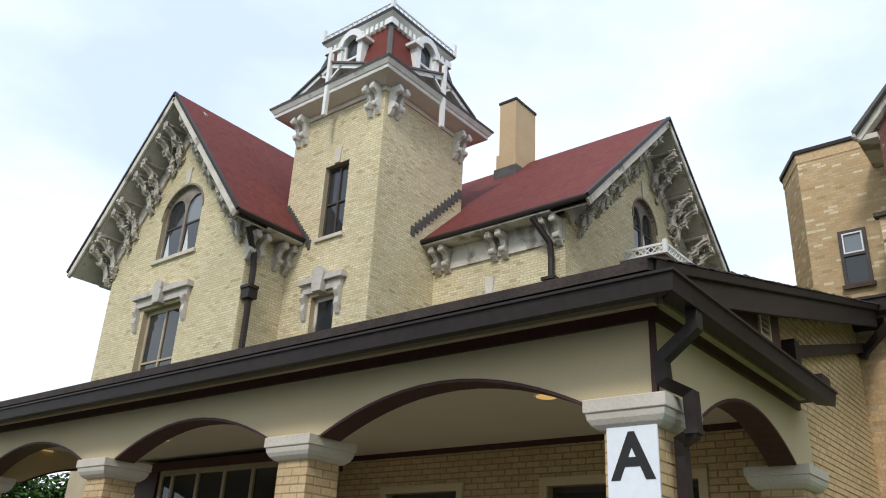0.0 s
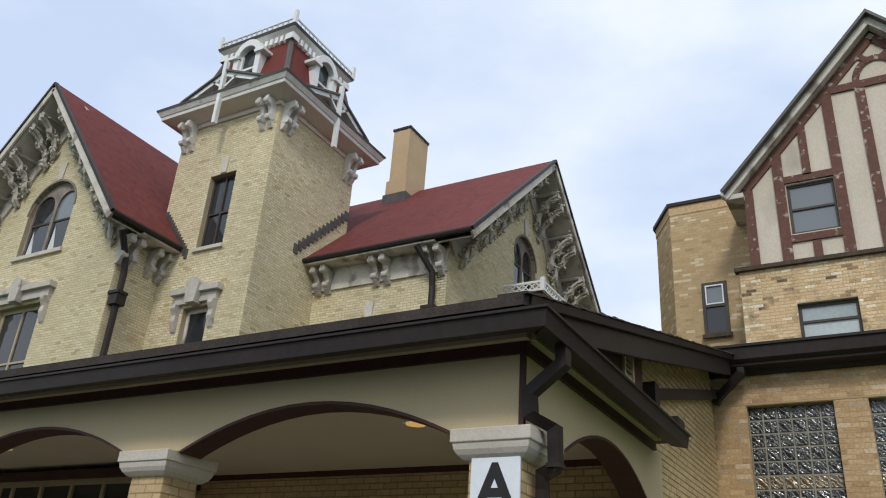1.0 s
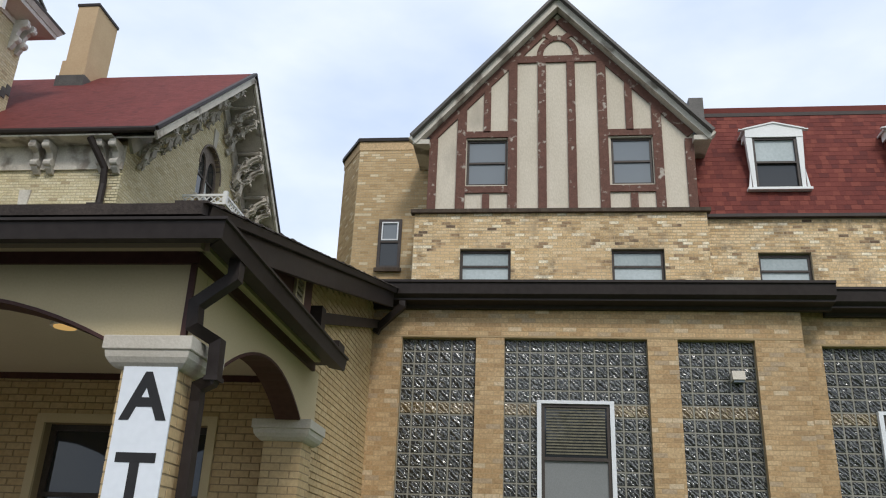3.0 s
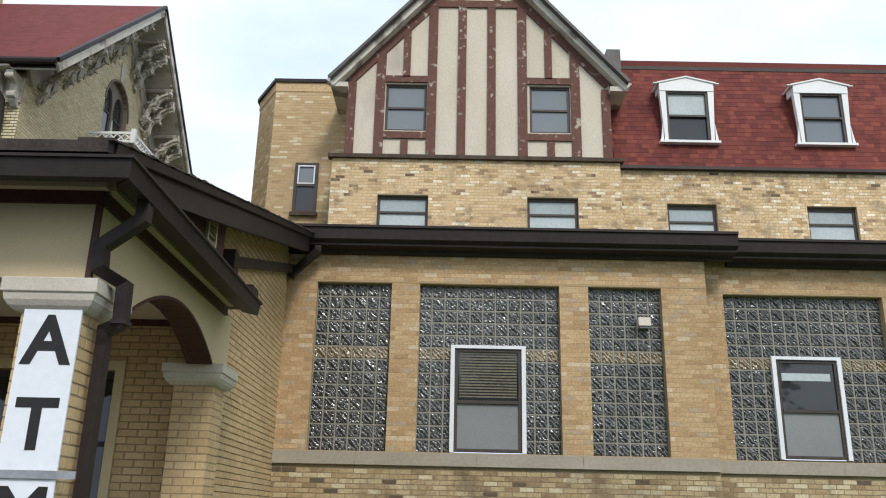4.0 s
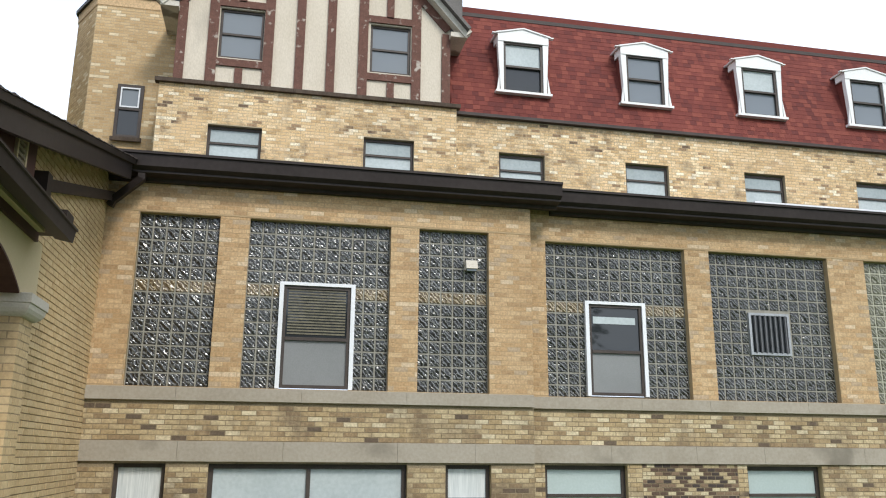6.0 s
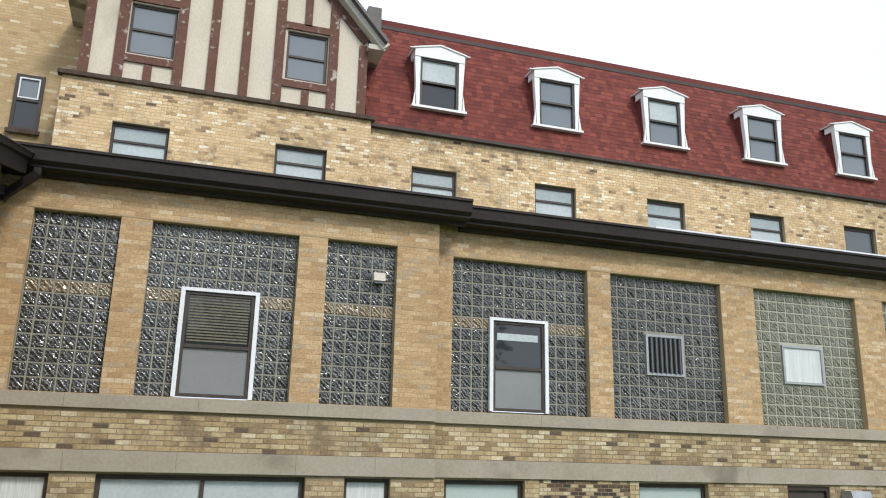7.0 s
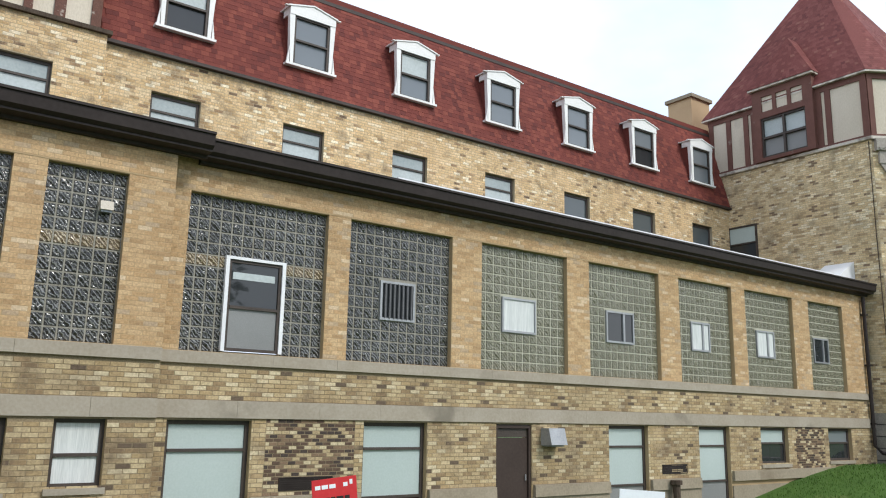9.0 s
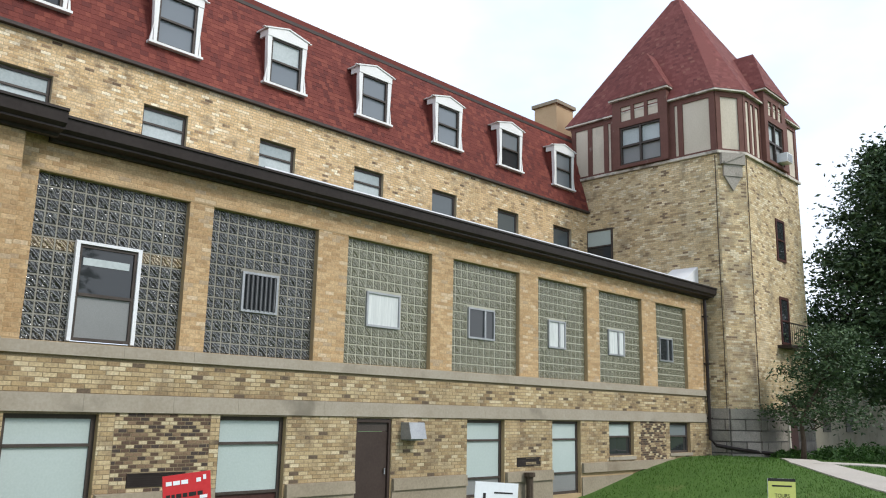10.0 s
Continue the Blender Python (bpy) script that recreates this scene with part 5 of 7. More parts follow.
masonry(vt, ft, TX0, TX1, 6.0, 13.4, ht, mats=cream_brick, singles=(-13, TX1, 6.6, 12), seed=61, length=0.19, course=0.064)
masonry(vt, fts, 0, TY1 - TY0, 6.0, 13.4, mats=cream_brick, seed=62, length=0.19, course=0.064)
sash(ft, -13.72, -12.88, 9.75, 11.75, 0.14, dark_frame, pane_dark, pane_dark, [10.72], [-13.3], 0.06, "tall dark sash window in the villa tower", cap_stone, 0.07)
sash(ft, -13.69, -12.89, 6.5, 8.22, 0.14, old_paint, pane_dark, curtain, [7.15], (), 0.09, "white-framed sash window with lace curtain", cap_stone, 0.07)
def keystone(f, u, z0, z1, mat=None):
    m = Mesh()
    m.prism([f.at(u - 0.09, -0.02, z0), f.at(u + 0.09, -0.02, z0), f.at(u + 0.13, -0.02, z1), f.at(u - 0.13, -0.02, z1)], f.n * 0.06)
    return tagged(link("keystone", m, mat or cap_stone), "pale stone keystone over a villa window", "keystone", kind="structure")
keystone(ft, -13.3, 11.77, 12.2)


def hood(f, c, w, z):
    """Carved stone window hood with shell keystone and side consoles."""
    t = thing("window_hood", f.at(c, 0, z), "carved grey stone window hood with a shell crest", "window hood", "villa window hoods")
    part("lintel", f.box(Mesh(), c - w / 2 - 0.1, c + w / 2 + 0.1, 0, 0.10, z, z + 0.22), grey_carving, t)
    part("cornice", f.box(Mesh(), c - w / 2 - 0.2, c + w / 2 + 0.2, 0, 0.2, z + 0.22, z + 0.36), grey_carving, t)
    m = Mesh()
    ring = [(c - 0.14, z - 0.05), (c + 0.14, z - 0.05), (c + 0.2, z + 0.4)] + [(c + 0.2 * math.cos(a), z + 0.42 + 0.15 * math.sin(a)) for a in [k * math.pi / 8 for k in range(9)]] + [(c - 0.2, z + 0.4)]
    part("crest", m.prism([f.at(u, 0, q) for u, q in ring], f.n * 0.26), grey_carving, t)
    for s in (-1, 1):
        m = Mesh()
        u = c + s * (w / 2 + 0.02)
        prof = [(0, z), (0.16, z), (0.18, z - 0.1), (0.1, z - 0.25), (0.13, z - 0.4), (0.05, z - 0.62), (0, z - 0.68)]
        part("console", m.prism([f.at(u - 0.07, d, q) for d, q in prof], f.u * 0.14), grey_carving, t)
    return anchor(t)


hood(ft, -13.29, 1.1, 8.3)


def scroll(f, u, w, top, drop, out):
    """One scrolled bracket: an S profile with a bulging volute."""
    prof = [(0, top), (out, top), (out, top - 0.10 * drop), (out * 0.86, top - 0.22 * drop), (out * 0.55, top - 0.34 * drop), (out * 0.42, top - 0.5 * drop), (out * 0.52, top - 0.66 * drop), (out * 0.40, top - 0.86 * drop), (out * 0.18, top - drop), (0, top - drop)]
    return Mesh().prism([f.at(u - w / 2, d, z) for d, z in prof], f.u * w)


def bracket_pair(f, u, top, drop, out, mat, gap=0.3, w=0.17, label="carved scroll brackets under the eave"):
    t = thing("eave_bracket", f.at(u, 0, top - drop), label, "bracket", "villa eave brackets")
    for s in (-1, 1):
        sc = part("scroll", scroll(f, u + s * gap / 2, w, top, drop, out), mat, t)
        n = 10
        for q, (d, z, r) in enumerate(((out * 0.86, top - 0.16 * drop, 0.11 * drop), (out * 0.44, top - 0.68 * drop, 0.12 * drop))):
            c = f.at(u + s * gap / 2 - w * 0.62, d, z)
            m = Mesh().prism([c + f.n * math.cos(2 * math.pi * k / n) * r + Vector((0, 0, math.sin(2 * math.pi * k / n) * r)) for k in range(n)], f.u * w * 1.24)
            part("volute", m, mat, sc)
    return anchor(t)


# tower cornice, mansard cap and dormers
old_white = surface("aged_white_paint", (0.58, 0.55, 0.50), (0.72, 0.70, 0.66), 0.6, 4, 30, 0.25, stain=(0.40, 0.36, 0.31), stain_at=0.66)
CX, CY = (TX0 + TX1) / 2, (TY0 + TY1) / 2
HW = (TX1 - TX0) / 2
co = thing("tower_cornice", (CX, CY, 13.3), "wide white moulded cornice round the villa tower", "cornice", kind="structure")
def ringbox(name, lo, hi, z0, z1, mat, flare=0.0, label=""):
    m = Mesh()
    a = [(CX - lo, CY - lo, z0), (CX + lo, CY - lo, z0), (CX + lo, CY + lo, z0), (CX - lo, CY + lo, z0)]
    b = [(CX - hi, CY - hi, z1), (CX + hi, CY - hi, z1), (CX + hi, CY + hi, z1), (CX - hi, CY + hi, z1)]
    m.hexa(a + b)
    return part(name, m, mat, co, label)
soff = surface("pinkish_white_soffit", (0.60, 0.53, 0.47), (0.68, 0.61, 0.55), 0.7, 2, 25, 0.1)
ringbox("frieze", HW + 0.03, HW + 0.03, 13.38, 13.5, soff)
ringbox("soffit", HW + 0.1, HW + 0.46, 13.5, 13.62, soff)
ringbox("corona", HW + 0.46, HW + 0.47, 13.62, 13.72, old_white)
ringbox("crown_moulding", HW + 0.49, HW + 0.56, 13.72, 13.84, old_white)
ringbox("gutter_edge", HW + 0.57, HW + 0.59, 13.84, 13.90, lead)
ringbox("upper_deck", HW + 0.3, HW + 0.06, 13.93, 14.12, shingle_old[0])
ringbox("upper_moulding", HW + 0.02, HW + 0.10, 14.12, 14.34, soff)
ringbox("mansard_kerb", HW + 0.12, HW + 0.10, 14.34, 14.40, lead)
ringbox("cap_mansard", HW - 0.12, HW - 0.5, 14.40, 16.05, shingle_red[0], label="steep red shingle cap")
ringbox("cap_cornice", HW - 0.55, HW - 0.28, 16.05, 16.2, white_paint)
ringbox("cap_edge", HW - 0.28, HW - 0.24, 16.2, 16.28, lead)
ringbox("cap_deck", HW - 0.3, HW - 0.5, 16.28, 16.36, lead)
for dx in (-1, 1):
    for dy in (-1, 1):
        m = Mesh()
        q, p = HW - 0.12, HW - 0.5
        m.tube([(CX + dx * q, CY + dy * q, 14.40), (CX + dx * p, CY + dy * p, 16.05)], 0.075, 6)
        part("hip_roll", m, lead, co)
for f, nm in ((Face((CX - HW + 0.28, CY - HW + 0.28), X, (0, -1)), "s"), (Face((CX + HW - 0.28, CY - HW + 0.28), (0, 1), (1, 0)), "e"), (Face((CX + HW - 0.28, CY + HW - 0.28), (-1, 0), (0, 1)), "n"), (Face((CX - HW + 0.28, CY + HW - 0.28), (0, -1), (-1, 0)), "w")):
    L = 2 * (HW - 0.28)
    m = Mesh()
    n = 15
    for k in range(n):
        u = 0.1 + (L - 0.2) * k / (n - 1)
        f.box(m, u - 0.05, u + 0.05, -0.27, -0.06, 15.86, 16.05)
    part("dentil_row", m, white_paint, co)
    m = Mesh()
    for k in range(n):
        u = 0.06 + (L - 0.12) * k / (n - 1)
        m.tube([f.at(u - 0.06, -0.02, 16.3), f.at(u, -0.02, 16.46), f.at(u + 0.06, -0.02, 16.3)], 0.02, 5)
    f.box(m, 0, L, -0.04, 0.0, 16.46, 16.5)
    f.box(m, -0.04, 0.06, -0.06, 0.04, 16.28, 16.7)
    part("cresting", m, white_paint, co, "white pierced iron cresting")
    # arched dormer
    c = L / 2
    w, zs = 0.30, 15.52
    f0, f = f, Face(f.at(0, 0.16, 0), (f.u.x, f.u.y), (f.n.x, f.n.y))
    m = Mesh()
    for s in (-1, 1):
        f.box(m, min(c + s * w, c + s * (w + 0.17)), max(c + s * w, c + s * (w + 0.17)), -0.5, 0.02, 14.62, zs)
        f.box(m, min(c + s * (w + 0.0), c + s * (w + 0.34)), max(c + s * w, c + s * (w + 0.34)), -0.5, 0.1, zs - 0.05, zs + 0.04)
    n = 12
    for k in range(n):
        a0, a1 = math.pi * k / n, math.pi * (k + 1) / n
        ring = [(c + (w + 0.17) * math.cos(a0), zs + (w + 0.2) * math.sin(a0)), (c + (w + 0.17) * math.cos(a1), zs + (w + 0.2) * math.sin(a1)), (c + w * math.cos(a1), zs + w * math.sin(a1)), (c + w * math.cos(a0), zs + w * math.sin(a0))]
        m.prism([f.at(u, -0.6, z) for u, z in ring], f.n * 0.64)
    part("dormer_surround", m, white_paint, co, "white arched dormer surround")
    m = Mesh()
    f.box(m, c - w, c - w + 0.06, -0.2, -0.08, 14.62, zs + 0.1); f.box(m, c + w - 0.06, c + w, -0.2, -0.08, 14.62, zs + 0.1); f.box(m, c - w, c + w, -0.2, -0.07, 15.08, 15.15); f.box(m, c - w, c + w, -0.2, -0.08, 14.62, 14.68)
    part("dormer_sash", m, white_paint, co)
    part("dormer_pane", m2 := Mesh().prism([f.at(c + w * math.cos(a), -0.15, zs + w * math.sin(a)) for a in [math.pi * k / 12 for k in range(13)]] + [f.at(c - w, -0.15, 14.62), f.at(c + w, -0.15, 14.62)], f.n * 0.01), pane_dark, co)
    # open gable truss with hanging post over the cornice
    f = f0
    f3 = Face(f.at(0, 0.45, 0), (f.u.x, f.u.y), (f.n.x, f.n.y))
    part("raking_board", f3.bar(Mesh(), (c - 1.35, 13.92), (c - 0.04, 14.48), 0.13, -0.2, 0.3), white_paint, co)
    part("raking_board", f3.bar(Mesh(), (c + 1.35, 13.92), (c + 0.04, 14.48), 0.13, -0.2, 0.3), white_paint, co)
    part("gable_roof", f3.bar(Mesh(), (c - 1.42, 13.97), (c - 0.02, 14.58), 0.05, -0.6, 0.36), lead, co)
    part("gable_roof", f3.bar(Mesh(), (c + 1.42, 13.97), (c + 0.02, 14.58), 0.05, -0.6, 0.36), lead, co)
    part("hanging_post", f3.box(Mesh(), c - 0.05, c + 0.05, 0.28, 0.39, 12.95, 14.85), white_paint, co)
    part("strut", f3.bar(Mesh(), (c + 0.05, 14.1), (c + 0.4, 14.35), 0.06, 0.2, 0.3), white_paint, co)
    part("strut", f3.bar(Mesh(), (c - 0.05, 14.1), (c - 0.4, 14.35), 0.06, 0.2, 0.3), white_paint, co)
anchor(co)
for f, L in ((ft, None), (fts, None)):
    us = (TX0 + 0.3, TX1 - 0.3) if f is ft else (0.3, TY1 - TY0 - 0.3)
    for u in us:
        bracket_pair(f, u, 13.5, 0.78, 0.34, old_white, 0.26, 0.11, "white carved scroll brackets under the tower cornice")

def twin_lancet(f, u0, u1, z0, z1, rise, frame, label, lit):
    """A round-headed opening filled by two narrow arched lights with a tracery head between them."""
    WINDOWS[0] += 1
    w = thing("window_%d" % WINDOWS[0], f.at((u0 + u1) / 2, 0, z0), label, "window", "", "structure")
    c, b = (u0 + u1) / 2, 0.085
    lights = [hole(u0 + b, c - 0.05, z0 + b, z1 - rise * 0.36, 0.42), hole(c + 0.05, u1 - b, z0 + b, z1 - rise * 0.36, 0.42)]
    fi = Face(f.at(0, -0.10, 0), (f.u.x, f.u.y), (f.n.x, f.n.y))
    wf = part("window_frame", slab(Mesh(), fi, u0, u1, z0, z1, 0.07, lights, lambda u: hole_top((u0, u1, z0, z1, rise), u)), frame, w)
    for h in lights:
        uc, hw_ = (h[0] + h[1]) / 2, (h[1] - h[0]) / 2
        for lo, hi, head in ((h[2], z0 + (z1 - z0) * 0.46, False), (z0 + (z1 - z0) * 0.46, h[3], True)):
            ring = [(h[0], lo), (h[1], lo)]
            if head:
                ring += [(uc + hw_ * math.cos(q), h[3] - 0.42 + 0.42 * math.sin(q)) for q in [math.pi * k / 10 for k in range(11)]]
            else:
                ring += [(h[1], hi), (h[0], hi)]
            # the paler right head pane has a sky reflection in its colour
            part("pane", Mesh().prism([f.at(u, -0.155, z) for u, z in ring], f.n * 0.008), pane_grey if head and lit and uc > c else pane_dark, w)
        part("rail", f.box(Mesh(), h[0], h[1], -0.165, -0.125, z0 + (z1 - z0) * 0.46 - 0.025, z0 + (z1 - z0) * 0.46 + 0.025), dark_frame, wf)
        part("curtain", Mesh().prism([f.at(h[0] + 0.04, -0.146, h[2]), f.at(h[0] + 0.30, -0.146, h[2]), f.at(h[0] + 0.12, -0.146, h[2] + 0.75)], f.n * 0.004), curtain, w, "white curtain drawn aside")
    m = Mesh()
    n = 16
    for k in range(n):
        q0, q1 = math.pi * k / n, math.pi * (k + 1) / n
        h2 = (u1 - u0) / 2
        ring = [(c + (h2 + o) * math.cos(q), z1 - rise + (rise + o) * math.sin(q)) for q, o in ((q0, 0.0), (q0, 0.05), (q1, 0.05), (q1, 0.0))]
        m.prism([f.at(u, -0.10, z) for u, z in ring], f.n * 0.13)
    part("arch_moulding", m, frame, w, "dark moulded arch")
    part("window_sill", f.box(Mesh(), u0 - 0.08, u1 + 0.08, -0.10, 0.08, z0 - 0.10, z0 - 0.002), cap_stone, w)
    return anchor(w)


# ---- villa: left wing with street gable ----
WX0, WX1, WY = -20.85, -14.79, 11.36
wc = (WX0 + WX1) / 2 - 0.15
wing_top = lambda u: min(14.05 - abs(u + 17.95) * 1.227, 13.9)
fw = Face((0, WY), X, (0, -1))
hw = [hole(-18.81, -17.02, 9.82, 11.9, 0.85), hole(-18.85, -17.15, 6.0, 8.42)]
vw = link("wall_villa_left", slab(Mesh(), fw, WX0, WX1, 0, 14, 0.4, hw, wing_top), mortar_light)
tagged(vw, "cream brick gabled wing of the villa", "wall", kind="structure")
part("core", Mesh().box(WX0, WX1, WY + 0.41, 19, 0, 9.9), mortar_light, vw)
masonry(vw, fw, WX0, WX1, 5.5, 13.5, hw, lambda u: wing_top(u) - 0.05, mats=cream_brick, seed=71, length=0.19, course=0.064)
fws = Face((WX1, WY), (0, 1), (1, 0))
masonry(vw, fws, 0, TY0 - WY, 5.5, 9.7, mats=cream_brick, seed=72, length=0.19, course=0.064)
twin_lancet(fw, -18.81, -17.02, 9.82, 11.9, 0.85, surface("brown_arch_frame", (0.17, 0.14, 0.115), (0.32, 0.275, 0.23), 0.7, 5, 40, 0.3), "paired arched attic window with timber tracery and curtains", True)
sash(fw, -18.85, -17.15, 6.0, 8.42, 0.15, tan_frame, pane_dark, pane_dark, [7.0], [-18.0], 0.1, "paired tan-framed sash windows under a carved hood", cap_stone, 0.07)
hood(fw, -18.0, 2.1, 8.5)
keystone(fw, -17.9, 11.95, 12.45)


def gable_roof(name, f, c, half, apex_z, eave_z, out, deep, label, mats):
    """Two roof slopes on a gable face, with bargeboards, sloping soffits and carved brackets."""
    t = thing(name, f.at(c, 0, eave_z), label, "roof", kind="structure")
    dz = apex_z - eave_z
    for s in (-1, 1):
        lo_o, hi_o, lo_b, hi_b = f.at(c + s * half, out, eave_z), f.at(c, out, apex_z), f.at(c + s * half, -deep, eave_z), f.at(c, -deep, apex_z)
        up = Vector((0, 0, 0.10))
        m = Mesh()
        m.hexa([lo_o, hi_o, hi_b, lo_b, lo_o + up, hi_o + up, hi_b + up, lo_b + up])
        part("roof_slope", m, mats[0], t)
        q = [lo_o + up, lo_b + up, hi_b + up, hi_o + up]
        shingles(t, q, 1, mats, 0.13, 0.17, 80 + int(half * 10) + s, lift=0.002)
        part("bargeboard", f.bar(Mesh(), (c + s * (half - 0.02), eave_z - 0.1), (c, apex_z - 0.1), 0.16, out - 0.03, out + 0.03), old_paint, t, "peeling pale bargeboard")
        part("rake_edge", f.bar(Mesh(), (c + s * (half + 0.05), eave_z + 0.04), (c, apex_z + 0.08), 0.07, out - 0.05, out + 0.06), brown_metal, t)
        k = math.hypot(half, dz)
        a, b = Vector((c + s * half, eave_z)), Vector((c, apex_z))
        nrm = Vector((-(b.y - a.y) * -s, -(b.x - a.x) * s * -1)).normalized()
        down = Vector((-s * dz, -half)).normalized()
        m = Mesh()
        off = down * 0.14
        f.bar(m, tuple(a + off), tuple(b + off), 0.03, -0.1, out - 0.05)
        part("soffit", m, grey_carving, t)
        off2 = down * 0.42
        f_in = Mesh()
        f.bar(f_in, tuple(a + off2 + (b - a) * 0.06), tuple(b + off2), 0.34, 0.0, 0.07)
        part("frieze_board", f_in, grey_carving, t, "weathered carved frieze")
        for j, pos in enumerate((0.25, 0.45, 0.66, 0.87)):
            r = random.Random(j + int(half * 9))
            base = a + (b - a) * pos + Vector((0, -0.24))
            along = (b - a).normalized()
            br = part("carved_bracket", Mesh().prism([f.at(base.x + along.x * o_ + 0.0, 0.0, base.y + along.y * o_ - q_ * 1.35) for o_, q_ in ((-0.34, 0.0), (0.34, 0.0), (0.34, 0.5), (0.0, 0.66), (-0.34, 0.5))], f.n * 0.05), grey_carving, t, "weathered carved leaf bracket")
            for w_ in (-0.2, 0.2):
                m = Mesh()
                spot = lambda d_, q_, o_=0.0: f.at(base.x + along.x * (w_ + o_) + 0.0, d_, base.y + along.y * (w_ + o_) - q_ * 1.35)
                spine = [(out - 0.10, 0.04), (out - 0.10, 0.14), (out * 0.70, 0.17), (out * 0.52, 0.25), (out * 0.48, 0.36), (out * 0.30, 0.40), (out * 0.22, 0.52), (out * 0.20, 0.66), (0.06, 0.74)]
                for o_ in (-0.045, 0.045):
                    m.tube([spot(d_, q_, o_) for d_, q_ in spine], 0.04, 5, [0.06, 0.055, 0.05, 0.06, 0.05, 0.055, 0.05, 0.06, 0.05])
                for d0_, q0_, r0_ in ((out * 0.80, 0.12, 0.09), (out * 0.40, 0.26, 0.10), (out * 0.16, 0.46, 0.10)):
                    m.tube([spot(d0_ + r0_ * (1 - k / 16) * math.cos(k * 0.75), q0_ + r0_ * (1 - k / 16) * math.sin(k * 0.75)) for k in range(13)], 0.03, 5)
                m.tube([spot(0.05, 0.03), spot(out - 0.08, 0.03)], 0.05, 5)
                for _ in range(34):
                    d_, q_ = spine[r.randrange(9)]
                    ctr = spot(d_ + r.uniform(-0.07, 0.06), q_ + r.uniform(-0.07, 0.07), r.uniform(-0.12, 0.12))
                    rr = r.uniform(0.035, 0.07)
                    v = Vector((r.gauss(0, 1), r.gauss(0, 1), r.gauss(0, 1))).normalized() * rr * 1.4
                    m.tube([ctr - v, ctr, ctr + v], rr, 5, [rr * 0.15, rr * 0.8, rr * 0.15])
                part("openwork_scroll", m, grey_carving, br)
    for s in (-1, 1):
        part("eave_gutter", Mesh().tube([f.at(c + s * (half + 0.02), out, eave_z + 0.02), f.at(c + s * (half + 0.02), -deep, eave_z + 0.02)], 0.07), brown_metal, t)
        part("eave_soffit", m3 := Mesh().prism([f.at(c + s * half, -0.1, eave_z - 0.05), f.at(c + s * (half - 0.7), -0.1, eave_z - 0.05), f.at(c + s * (half - 0.7), -0.1, eave_z - 0.09), f.at(c + s * half, -0.1, eave_z - 0.09)], f.n * -(deep - 0.1)), old_paint, t)
    return anchor(t)


gable_roof("villa_roof_left", fw, -18.0, 3.78, 14.42, 9.82, 0.85, 8.0, "steep faded-red shingle roof with carved white eaves", shingle_villa)
bracket_pair(fws, 0.15, 9.7, 0.7, 0.4, grey_carving, 0.3, 0.13)
bracket_pair(fws, 1.0, 9.7, 0.7, 0.4, grey_carving, 0.3, 0.13)

# ---- villa: right wing with side gable ----
RY, RX, RYB = 14.82, -8.04, 23.1
fr = Face((0, RY), X, (0, -1))
frs = Face((RX, RY), (0, 1), (1, 0))
hr = [hole(-11.0, -9.1, 6.6, 8.25)]
vr = link("wall_villa_right", slab(Mesh(), fr, TX1, RX, 0, 9.75, 0.4, hr), mortar_light)
tagged(vr, "cream brick side wing of the villa", "wall", kind="structure")
masonry(vr, fr, TX1, RX, 6.2, 9.3, hr, mats=cream_brick, seed=81, length=0.19, course=0.064)
part("frieze", fr.box(Mesh(), TX1, RX, 0, 0.06, 9.2, 9.75), old_paint, vr, "peeling white frieze board")
rtop = lambda u: 13.75 - abs(u - 4.17) * 0.93
hrs = [hole(3.45, 4.85, 10.3, 11.95, 0.75)]
part("gable_wall", slab(Mesh(), frs, 0.0, RYB - RY, 0, 14, 0.4, hrs, rtop), mortar_light, vr)
masonry(vr, frs, 0.0, RYB - RY, 6.2, 13.4, hrs, lambda u: rtop(u) - 0.05, mats=cream_brick, seed=82, length=0.19, course=0.064)
twin_lancet(frs, 3.45, 4.85, 10.3, 11.95, 0.75, surface("brown_arch_frame_b", (0.14, 0.11, 0.09), (0.27, 0.22, 0.18), 0.7, 5, 40, 0.3), "paired arched attic window above a small balcony", False)
keystone(frs, 4.15, 12.0, 12.5)
sash(fr, -11.0, -9.1, 6.6, 8.25, 0.15, tan_frame, pane_grey, pane_grey, [7.4], [-10.05], 0.09, "tan-framed window under a flat brick arch", cap_stone, 0.05)
keystone(fr, -10.07, 8.3, 8.75, old_paint)
gable_roof("villa_roof_right", frs, 4.17, 4.68, 14.2, 9.84, 0.85, 8.5, "long faded-red shingle roof with carved white gable", shingle_villa)
for u in (-11.45, -9.75, -8.3):
    bracket_pair(fr, u, 9.72, 0.62, 0.42, grey_carving, 0.3, 0.13)
# stepped lead flashing where roofs meet the tower
for f, p, q in ((fts, (1.25, 9.95), (3.15, 11.85)), ):
    t = thing("stepped_flashing", f.at(p[0], 0, p[1]), "dark stepped lead flashing between roof and tower", "flashing", kind="structure")
    for k in range(14):
        a = k / 14
        u, z = p[0] + (q[0] - p[0]) * a, p[1] + (q[1] - p[1]) * a
        part("step", f.box(Mesh(), u, u + 0.15, 0, 0.03, z - 0.05, z + 0.2), lead, t)
    anchor(t)
t = thing("stepped_flashing", ft.at(-14.6, 0, 9.7), "dark stepped lead flashing between roof and tower", "flashing", kind="structure")
for k in range(14):
    a = k / 14
    u, z = -13.95 - 1.05 * a, 9.6 + 1.3 * a
    part("step", ft.box(Mesh(), u - 0.1, u, 0, 0.03, z - 0.05, z + 0.2), lead, t)
anchor(t)
